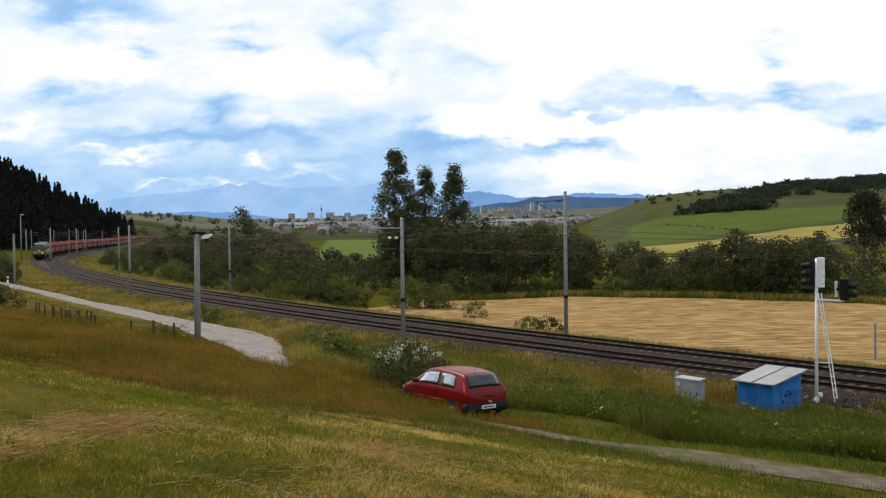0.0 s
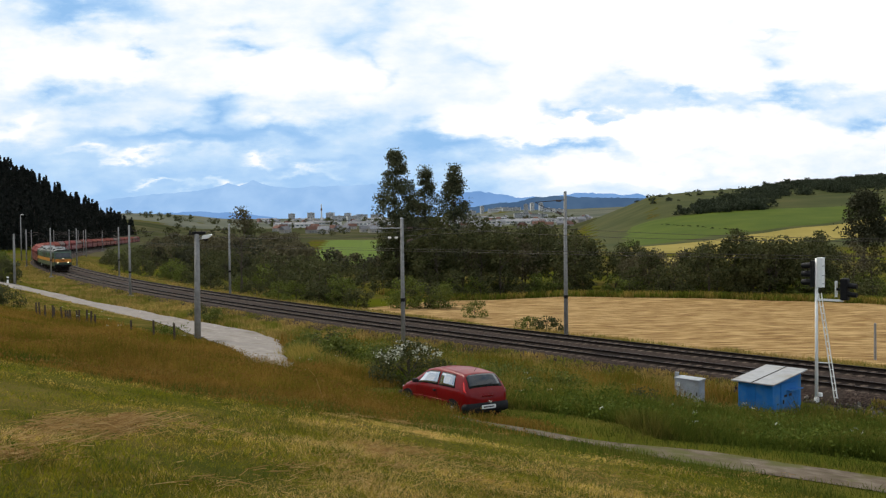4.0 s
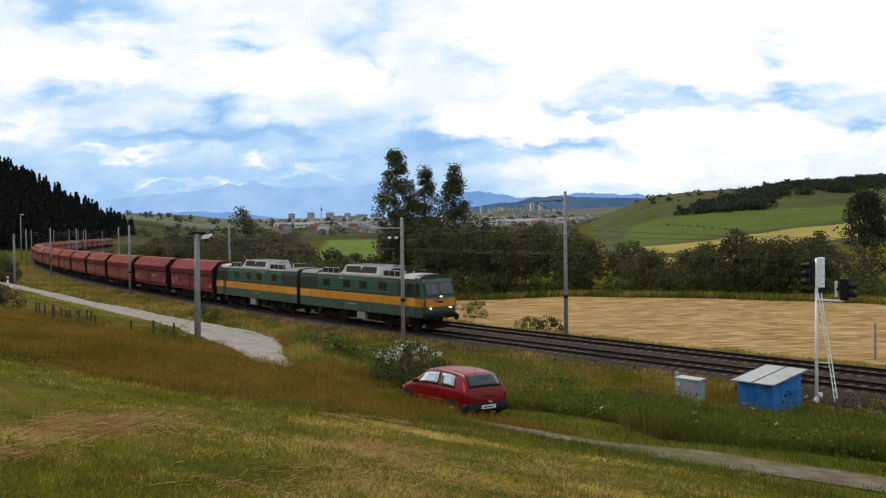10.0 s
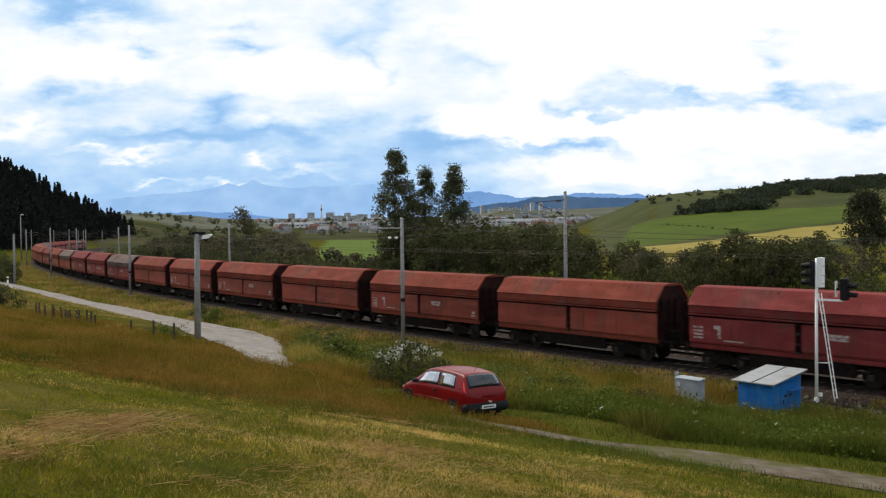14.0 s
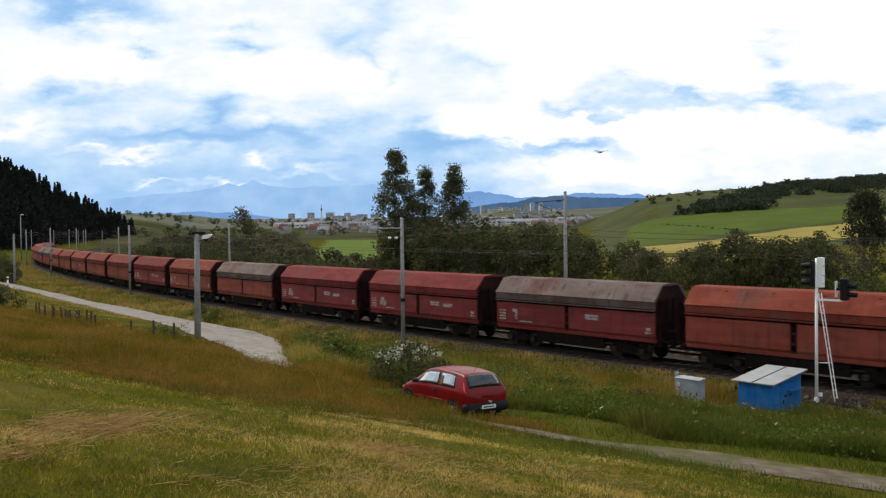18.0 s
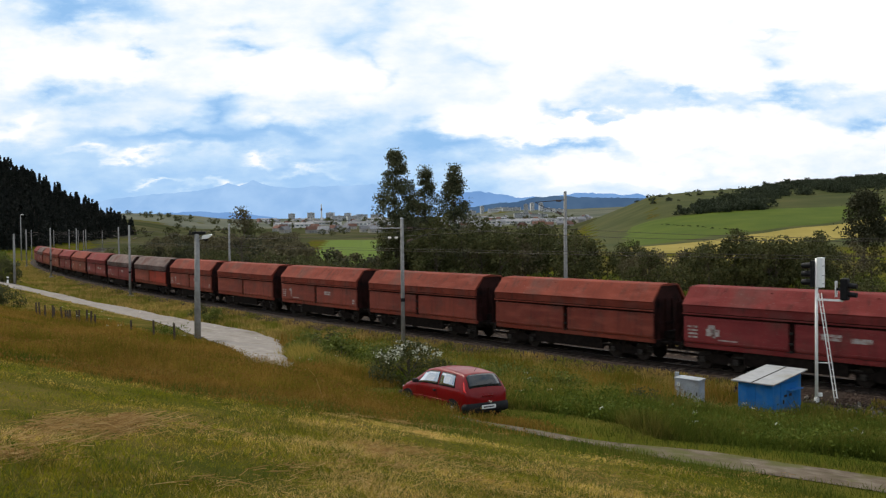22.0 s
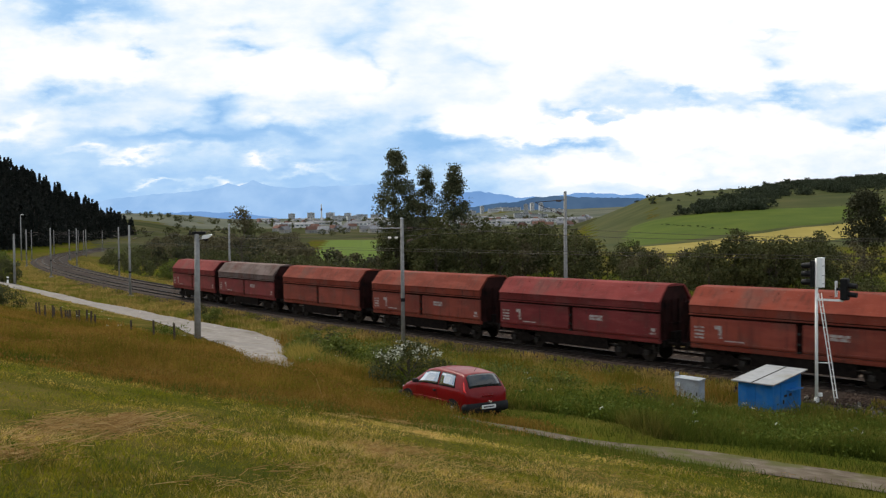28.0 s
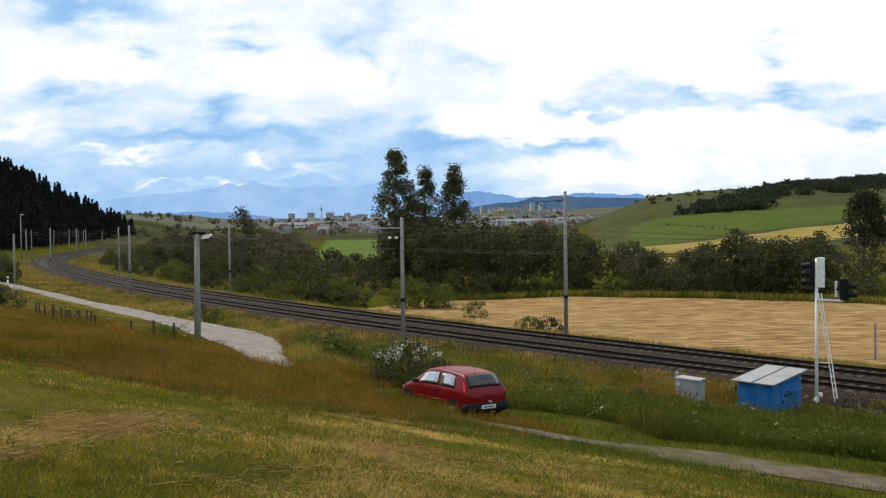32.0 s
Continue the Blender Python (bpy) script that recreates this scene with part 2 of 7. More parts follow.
def sward(name, green, dry, share=.5, size=.55, wide=.10, rough=1.0, thin=.35):
    """Grass: green and dry blades in drifts, with richer and poorer ground at a larger scale."""
    m = bpy.data.materials.new(name)
    m.use_nodes = True
    nt = m.node_tree
    nn, ln = nt.nodes.new, nt.links.new
    b, co, geo = nt.nodes["Principled BSDF"], nn("ShaderNodeTexCoord"), nn("ShaderNodeNewGeometry")
    b.inputs["Roughness"].default_value, b.inputs["Specular IOR Level"].default_value = rough, .0

    def tex(scale, detail, at):
        mp, n = nn("ShaderNodeMapping"), nn("ShaderNodeTexNoise")
        mp.inputs["Location"].default_value = at
        n.inputs["Scale"].default_value, n.inputs["Detail"].default_value, n.inputs["Roughness"].default_value = scale, detail, .6
        ln(co.outputs["Object"], mp.inputs[0])
        ln(mp.outputs[0], n.inputs["Vector"])
        return n.outputs["Fac"]

    def maths(how, *values):
        x = nn("ShaderNodeMath")
        x.operation = how
        for socket, value in zip(x.inputs, values):
            if isinstance(value, (int, float)):
                socket.default_value = value
            else:
                ln(value, socket)
        return x.outputs[0]

    def between(fac, low, high):
        x = nn("ShaderNodeMix")
        x.data_type = "RGBA"
        ln(fac, x.inputs[0])
        for socket, value in ((x.inputs[6], low), (x.inputs[7], high)):
            if isinstance(value, tuple):
                socket.default_value = (*value, 1)
            else:
                ln(value, socket)
        return x.outputs[2]

    own = geo.outputs["Random Per Island"]
    other = maths("FRACT", maths("MULTIPLY", own, 17.3))
    drift = maths("MULTIPLY_ADD", maths("SUBTRACT", own, .5), .16, tex(size, 5, (3, 8, 1)))
    rp = nn("ShaderNodeMapRange")
    rp.interpolation_type = "SMOOTHSTEP"
    edge = .5 + (.5 - share) * .36
    for key, value in (("From Min", edge - .085), ("From Max", edge + .085)):
        rp.inputs[key].default_value = value
    ln(drift, rp.inputs["Value"])
    colour = between(rp.outputs[0], between(other, *green), between(other, *dry))
    hsv, vr = nn("ShaderNodeHueSaturation"), nn("ShaderNodeMapRange")
    for key, value in (("From Min", .3), ("From Max", .7), ("To Min", .55), ("To Max", 1.5)):
        vr.inputs[key].default_value = value
    ln(maths("MULTIPLY_ADD", tex(1.9, 4, (5, 2, 4)), .5, maths("MULTIPLY", tex(wide * 2, 3, (1, 4, 7)), .5)), vr.inputs["Value"])
    ln(vr.outputs[0], hsv.inputs["Value"])
    ln(colour, hsv.inputs["Color"])
    ln(hsv.outputs[0], b.inputs["Base Color"])
    t, mixer = nn("ShaderNodeBsdfTranslucent"), nn("ShaderNodeMixShader")
    ln(hsv.outputs[0], t.inputs[0])
    mixer.inputs[0].default_value = thin
    ln(b.outputs[0], mixer.inputs[1])
    ln(t.outputs[0], mixer.inputs[2])
    ln(mixer.outputs[0], nt.nodes["Material Output"].inputs[0])
    return m


def glow(name, colour, strength):
    m = bpy.data.materials.new(name)
    m.use_nodes = True
    b = m.node_tree.nodes["Principled BSDF"]
    b.inputs["Base Color"].default_value = (*colour, 1)
    b.inputs["Emission Color"].default_value = (*colour, 1)
    b.inputs["Emission Strength"].default_value = strength
    return m


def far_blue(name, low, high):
    """The blue of distant ridges: air haze painted in as a faintly glowing backdrop colour."""
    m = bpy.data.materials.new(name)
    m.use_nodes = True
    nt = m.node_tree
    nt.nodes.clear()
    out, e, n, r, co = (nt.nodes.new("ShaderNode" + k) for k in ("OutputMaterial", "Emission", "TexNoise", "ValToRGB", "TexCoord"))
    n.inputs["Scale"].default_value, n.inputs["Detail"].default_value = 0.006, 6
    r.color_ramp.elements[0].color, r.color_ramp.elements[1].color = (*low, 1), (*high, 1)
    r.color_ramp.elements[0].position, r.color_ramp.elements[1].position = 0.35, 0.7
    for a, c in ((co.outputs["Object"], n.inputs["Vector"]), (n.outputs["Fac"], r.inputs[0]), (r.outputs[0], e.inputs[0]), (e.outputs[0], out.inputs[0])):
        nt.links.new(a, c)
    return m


MEADOW = surface("meadow", [(.036, .040, .008), (.066, .056, .014), (.108, .080, .026)], 0.5, 9, 0.95, bump=0.8, bump_size=9, stain=(.060, .066, .006), stain_size=.035, stain_at=(.45, .6), spec=0.0)
STUBBLE = surface("stubble", [(.105, .055, .018), (.185, .108, .038), (.29, .190, .080)], 1.3, 10, 0.95, bump=0.5, bump_size=14, stain=(.36, .245, .108), stain_size=.9, stain_at=(.46, .66), stretch=(.5, 1.9, 1))
GREEN_CROP = surface("green_crop", [(.056, .090, .008), (.080, .118, .011)], 0.15, 7, 0.95, bump=0.5, bump_size=3)
DEEP_CROP = surface("deep_green_crop", [(.042, .066, .006), (.062, .084, .008)], 0.06, 7, 0.95, bump=0.5, bump_size=2)
RIPE_CROP = surface("ripe_crop", [(.185, .150, .033), (.245, .192, .050)], 0.05, 7, 0.95, bump=0.5, bump_size=2)
PASTURE = surface("pasture", [(.026, .036, .007), (.056, .056, .015)], 0.035, 8, 0.95, bump=0.5, bump_size=1)
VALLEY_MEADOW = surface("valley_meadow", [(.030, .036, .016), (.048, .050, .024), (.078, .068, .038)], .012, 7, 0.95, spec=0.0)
# greyed field colours: the haze of the far valley is mixed in
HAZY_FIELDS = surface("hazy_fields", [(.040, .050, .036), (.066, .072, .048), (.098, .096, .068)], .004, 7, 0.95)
GRAVEL = surface("gravel", [(.170, .150, .133), (.212, .190, .170), (.26, .236, .214)], 1.6, 10, 0.95, bump=0.35, bump_size=30, stain=(.15, .130, .10), stain_size=.45, stain_at=(.55, .72))
DIRT = surface("trodden_dirt", [(.070, .053, .037), (.105, .083, .060), (.145, .120, .092)], 2.2, 8, 0.95, bump=0.9, bump_size=18, stain=(.075, .075, .025), stain_size=.9, stain_at=(.48, .6))
DARK_BALLAST = surface("dark_ballast", [(.005, .0036, .003), (.010, .0072, .006), (.022, .016, .013)], 9, 8, 0.95, bump=1.0, bump_size=18)
BALLAST = surface("ballast", [(.010, .0066, .0052), (.024, .0160, .0125), (.062, .045, .036)], 9, 8, 0.95, bump=1.0, bump_size=18, stain=(.03, .023, .019), stain_size=.7, stain_at=(.5, .66))
STONE = surface("ballast_stone", [(.04, .032, .026), (.09, .075, .062)], 5, 4, 0.9, per_island=[(.016, .010, .008), (.048, .033, .026), (.12, .090, .072)])
SLEEPER = surface("sleeper_concrete", [(.060, .044, .034), (.11, .086, .068)], 6, 5, 0.9, per_piece=.3, bump=.4, stain=(.04, .03, .025), stain_size=2.5)
RAIL = surface("rail_steel", [(.012, .008, .006), (.026, .017, .012)], 12, 5, 0.7, metal=.3)
RAIL_HEAD = surface("rail_head", [(.022, .018, .016), (.045, .038, .034)], 20, 3, 0.55, metal=.5)
CONCRETE = surface("mast_concrete", [(.20, .197, .19), (.285, .278, .266)], 5, 6, 0.9, bump=.4, bump_size=40, stain=(.17, .165, .16), stain_size=1.4)
GALVANISED = surface("galvanised_steel", [(.30, .31, .32), (.42, .43, .44)], 8, 4, 0.5, metal=.5)
DARK_STEEL = surface("dark_steel", [(.025, .022, .02), (.05, .042, .036)], 9, 5, 0.7, metal=.3)
BLACK = surface("black_paint", [(.007, .007, .008), (.014, .014, .015)], 9, 4, 0.55, spec=.12)
WHITE = surface("white_paint", [(.74, .74, .72), (.84, .84, .82)], 7, 5, 0.55, stain=(.45, .42, .36), stain_size=2.5, stain_at=(.58, .75))
PORCELAIN = surface("porcelain", [(.62, .60, .56), (.74, .72, .68)], 9, 3, 0.25)
BROWN_GLAZE = surface("brown_porcelain", [(.10, .06, .045), (.15, .09, .07)], 9, 3, 0.3)
WOOD_POST = surface("grey_wood", [(.050, .036, .026), (.095, .074, .056)], 12, 6, 0.9, bump=.6, stretch=(6, 6, .6))
BARK = surface("bark", [(.045, .037, .028), (.095, .08, .062)], 8, 6, 0.95, bump=.8, bump_size=12, stretch=(3, 3, .6))

# ---- helpers for meshes ----
def mesh_of(name, verts, faces, material, shade=False):
    """A mesh from arrays of places and of faces that all have the same number of corners."""
    verts, faces = np.asarray(verts, np.float32).reshape(-1, 3), np.asarray(faces, np.int32)
    me = bpy.data.meshes.new(name)
    count, corners = faces.shape
    me.vertices.add(len(verts))
    me.vertices.foreach_set("co", verts.ravel())
    me.loops.add(count * corners)
    me.loops.foreach_set("vertex_index", faces.ravel())
    me.polygons.add(count)
    me.polygons.foreach_set("loop_start", np.arange(0, count * corners, corners, dtype=np.int32))
    me.update(calc_edges=True)
    if shade:
        me.polygons.foreach_set("use_smooth", np.ones(count, bool))
    me.materials.append(material)
    return me


def part(name, bm, material, parent, label="", shade=False):
    """One mesh object under a thing or a part."""
    me = bpy.data.meshes.new(name)
    bm.normal_update()
    bm.to_mesh(me)
    bm.free()
    if shade:
        me.polygons.foreach_set("use_smooth", np.ones(len(me.polygons), bool))
    me.materials.append(material)
    return piece(name, me, parent, label=label)


def piece(name, me, parent, m=None, label=""):
    ob = new(name, me)
    ob.parent = parent
    if m is not None:
        ob.matrix_basis = m
    return tagged(ob, label) if label else ob


def empty(name, label, category, group="", kind="", m=None):
    ob = new(name)
    ob.empty_display_size = 0.2
    if m is not None:
        ob.matrix_basis = m
    return tagged(ob, label, category, group, kind)


def box(bm, x0, x1, y0, y1, z0, z1, bevel=0.0):
    made = bmesh.ops.create_cube(bm, size=1, matrix=Matrix.Translation(((x0 + x1) / 2, (y0 + y1) / 2, (z0 + z1) / 2)) @ Matrix.Diagonal((x1 - x0, y1 - y0, z1 - z0, 1)))
    if bevel:
        edges = list({e for v in made["verts"] for e in v.link_edges})
        bmesh.ops.bevel(bm, geom=edges, offset=bevel, segments=2, affect="EDGES", profile=.6)
    return bm


def boxed(*a, bevel=0.0):
    return box(bmesh.new(), *a, bevel=bevel)


def rod(bm, a, b, r0, r1=None, sides=8):
    a, b = Vector(a), Vector(b)
    turn = (b - a).to_track_quat("Z", "Y").to_matrix().to_4x4()
    bmesh.ops.create_cone(bm, cap_ends=True, segments=sides, radius1=r0, radius2=r0 if r1 is None else r1, depth=(b - a).length,
                          matrix=Matrix.Translation((a + b) / 2) @ turn)
    return bm


def tube(bm, path, radii, sides=8):
    """One skin round a bent, tapering path."""
    rings = []
    for i, (p, r) in enumerate(zip(path, radii)):
        p = Vector(p)
        d = (Vector(path[min(i + 1, len(path) - 1)]) - Vector(path[max(i - 1, 0)])).normalized()
        q = d.to_track_quat("Z", "Y")
        rings.append([bm.verts.new(p + q @ Vector((math.cos(a) * r, math.sin(a) * r, 0))) for a in (6.2832 * k / sides for k in range(sides))])
    for a, b in zip(rings, rings[1:]):
        for k in range(sides):
            bm.faces.new((a[k], a[(k + 1) % sides], b[(k + 1) % sides], b[k]))
    bm.faces.new(rings[0][::-1])
    bm.faces.new(rings[-1])
    return bm


def rodded(*a, **k):
    return rod(bmesh.new(), *a, **k)


def prism(bm, outline, x0, x1, x0_top=None):
    """A solid that carries the outline (y, z) from x0 to x1."""
    lo, hi = [bm.verts.new((x0, y, z)) for y, z in outline], [bm.verts.new((x1, y, z)) for y, z in outline]
    k = len(outline)
    for i in range(k):
        bm.faces.new((lo[i], lo[(i + 1) % k], hi[(i + 1) % k], hi[i]))
    bm.faces.new(lo[::-1])
    bm.faces.new(hi)
    bmesh.ops.recalc_face_normals(bm, faces=bm.faces)
    return bm


def side_prism(bm, outline, y0, y1):
    """A solid that carries the outline (x, z) from y0 to y1."""
    lo, hi = [bm.verts.new((x, y0, z)) for x, z in outline], [bm.verts.new((x, y1, z)) for x, z in outline]
    k = len(outline)
    for i in range(k):
        bm.faces.new((lo[i], lo[(i + 1) % k], hi[(i + 1) % k], hi[i]))
    bm.faces.new(lo[::-1])
    bm.faces.new(hi)
    bmesh.ops.recalc_face_normals(bm, faces=bm.faces)
    return bm


def grid_faces(rows, cols):
    i = np.arange(rows - 1)[:, None] * cols + np.arange(cols - 1)[None]
    return np.stack([i, i + 1, i + cols + 1, i + cols], -1).reshape(-1, 4)


def sweep(s, section, z=0.0):
    """Places of a cross-section (n, z) carried along the line at the distances s."""
    n, h = np.array([a for a, _ in section]), np.array([b for _, b in section])
    ss, nn_ = np.meshgrid(s, n, indexing="ij")
    x, y, _ = on_line(ss, nn_)
    return np.stack([x, y, np.broadcast_to(h + z, x.shape)], -1).reshape(-1, 3)


def draped(name, places, rows, cols, material, lift, label, category, kind="structure"):
    """A sheet with a turned-down rim, laid on the ground."""
    x, y = places[:, 0], places[:, 1]
    z = lie(x, y) + lift
    edge = np.zeros((rows, cols), bool)
    edge[0], edge[-1], edge[:, 0], edge[:, -1] = True, True, True, True
    z = np.where(edge.ravel(), z - lift + .02, z)
    return tagged(new(name, mesh_of(name, np.stack([x, y, z], 1), grid_faces(rows, cols), material, True)), label, category, kind=kind)


def quad_patch(name, corners, rows, cols, material, lift, label, category):
    """A draped patch between four corners of the plan, with slightly wandering edges."""
    a, b, c, d = (np.array(k, float) for k in corners)
    u, v = np.meshgrid(np.linspace(0, 1, rows), np.linspace(0, 1, cols), indexing="ij")
    u, v = u.ravel()[:, None], v.ravel()[:, None]
    xy = (a * (1 - v) + b * v) * (1 - u) + (d * (1 - v) + c * v) * u
    xy = xy + np.stack([np.sin(xy[:, 1] * .13), np.sin(xy[:, 0] * .17)], 1) * .006 * np.linalg.norm(a - c)
    return draped(name, xy, rows, cols, material, lift, label, category)

# ---- ground, fields, road ----
def spread(a, b, step, lo, hi, growth):
    mid = list(np.arange(a, b, step))
    up, k = [], step
    while (up[-1] if up else b) < hi:
        up.append((up[-1] if up else b) + k)
        k = min(k * growth, 90)
    down, k = [], step
    while (down[-1] if down else a) > lo:
        down.append((down[-1] if down else a) - k)
        k = min(k * growth, 90)
    return np.array(down[::-1] + mid + up)


def road_mid(s):
    """Middle and half width of the gravel road and the path that goes on from it, across the line."""
    n = np.interp(s, (-60, -24, -16, -12, -8, -3, 6, 12, 16, 23, 30, 36, 45, 60, 75, 85, 95, 105, 120, 160), (17.5, 18.2, 19.3, 20.9, 23.4, 23.6, 21.6, 18.4, 16.6, 13.5, 10.9, 9.7, 9.8, 9.7, 10.2, 11, 12.2, 13.2, 14.6, 16))
    w = np.interp(s, (-60, -16, -9, -6, -2, 6, 12, 16, 23, 30, 36, 45, 60, 75, 95, 160), (1.3, 1.3, 1.0, .2, .1, .9, 1.1, 1.5, 2.5, 3.4, 3.5, 3.0, 2.4, 2.3, 1.7, 1.4))
    return n, w


def make_ground():
    x, y = spread(-50, 40, .7, -4200, 4200, 1.07), spread(-8, 80, .7, -300, 4900, 1.045)
    yy, xx = np.meshgrid(y, x, indexing="ij")
    z = lie(xx.ravel(), yy.ravel())
    # a shallow bed for the gravel road
    gs, gn = along(xx.ravel(), yy.ravel())
    mid, wide = road_mid(gs)
    z = z - .16 * np.clip((wide + .1 - abs(gn - mid)) / .5, 0, 1) * ((gs > 5) & (gs < 160))
    me = mesh_of("ground", np.stack([xx.ravel(), yy.ravel(), z], 1), grid_faces(len(y), len(x)), MEADOW, True)
    tagged(new("ground", me), "rough grassy valley floor rising to a mown hillside", "ground", kind="structure")


make_ground()


def strip(name, rows, across, material, lift, label, category):
    """A draped strip along rows of (s, n, half width)."""
    s = np.array([r[0] for r in rows], float)
    t = np.arange(s.min(), s.max() + .01, .4)
    order = np.argsort(s)
    n = np.interp(t, s[order], np.array([r[1] for r in rows])[order])
    w = np.interp(t, s[order], np.array([r[2] for r in rows])[order])
    k = np.ones(9) / 9
    n, w = (np.convolve(np.pad(q, 4, mode="edge"), k, mode="valid") for q in (n, w))
    u = np.linspace(-1, 1, across)
    rag = 1 + .05 * np.sin(t * .9 + 1.3)
    ss, uu = np.meshgrid(t, u, indexing="ij")
    x, y, _ = on_line(ss, n[:, None] + uu * (w * rag)[:, None])
    return draped(name, np.stack([x.ravel(), y.ravel()], 1), len(t), across, material, lift, label, category)


strip("road", [(160, 16, 1.5), (120, 14.6, 1.6), (105, 13.2, 1.7), (95, 12.2, 1.8), (85, 11, 2.2), (75, 10.2, 2.4), (60, 9.7, 2.5), (45, 9.8, 3.1), (36, 9.7, 3.6), (30, 10.9, 3.5), (23, 13.5, 2.6), (16, 16.6, 1.6), (12, 18.4, 1.2), (6, 21.6, 1.05)],
      13, GRAVEL, .12, "pale gravel farm road curving beside the railway", "road")
strip("path", [(8, 21.6, .5), (-3, 23.6, .6), (-8, 23.4, .7), (-12, 20.9, 1.1), (-16, 19.3, 1.25), (-24, 18.2, 1.3), (-60, 17.5, .9)],
      7, DIRT, .05, "narrow trodden dirt path with grass growing in", "path")


def field_by_line(name, s0, s1, n_near, n_far, material, lift, label, category):
    s, n = np.arange(s0, s1 + .1, 2.0), np.linspace(0, 1, 26)
    ss, uu = np.meshgrid(s, n, indexing="ij")
    far_n = np.interp(s, [a for a, _ in n_far], [b for _, b in n_far])[:, None]
    x, y, _ = on_line(ss, n_near + (far_n - n_near) * uu + np.sin(ss * .4) * .4)
    return draped(name, np.stack([x.ravel(), y.ravel()], 1), len(s), 26, material, lift, label, category)


field_by_line("stubble_field", -80, 57, -13.0, [(-80, -64), (16, -59), (33, -55), (51, -43.5), (57, -26)], STUBBLE, .05, "harvested tan stubble field beyond the railway", "field")
quad_patch("green_field", [(-36, 215), (-6, 215), (-22, 560), (-76, 580)], 30, 12, GREEN_CROP, .25, "bright green meadow between the scrub", "field")
quad_patch("deep_green_field", [(66, 343), (255, 454), (275, 500), (104, 505)], 30, 30, DEEP_CROP, .4, "deep green crop field on the hill slope", "field")
quad_patch("ripe_field", [(54, 262), (215, 376), (250, 451), (64, 326)], 26, 26, RIPE_CROP, .5, "ripening yellow grain field on the hill slope", "field")
quad_patch("ripe_field", [(45, 200), (78, 222), (88, 242), (50, 226)], 20, 20, RIPE_CROP, .5, "strip of ripening grain under the hill", "field")
quad_patch("pasture_field", [(52, 296), (440, 296), (640, 900), (150, 900)], 60, 50, PASTURE, .22, "dry hillside pasture under the ridge", "field")
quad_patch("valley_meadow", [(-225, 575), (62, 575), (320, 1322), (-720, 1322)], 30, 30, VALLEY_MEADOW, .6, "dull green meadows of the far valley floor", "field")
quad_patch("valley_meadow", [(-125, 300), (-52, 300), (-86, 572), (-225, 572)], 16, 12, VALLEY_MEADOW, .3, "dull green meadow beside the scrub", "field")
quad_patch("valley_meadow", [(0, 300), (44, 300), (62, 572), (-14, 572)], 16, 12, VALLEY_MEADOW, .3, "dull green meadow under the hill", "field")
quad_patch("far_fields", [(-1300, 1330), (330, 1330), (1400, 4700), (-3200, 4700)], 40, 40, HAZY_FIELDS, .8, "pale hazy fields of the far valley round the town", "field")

# ---- railway ----
TRACK_N = (0.0, -4.1)


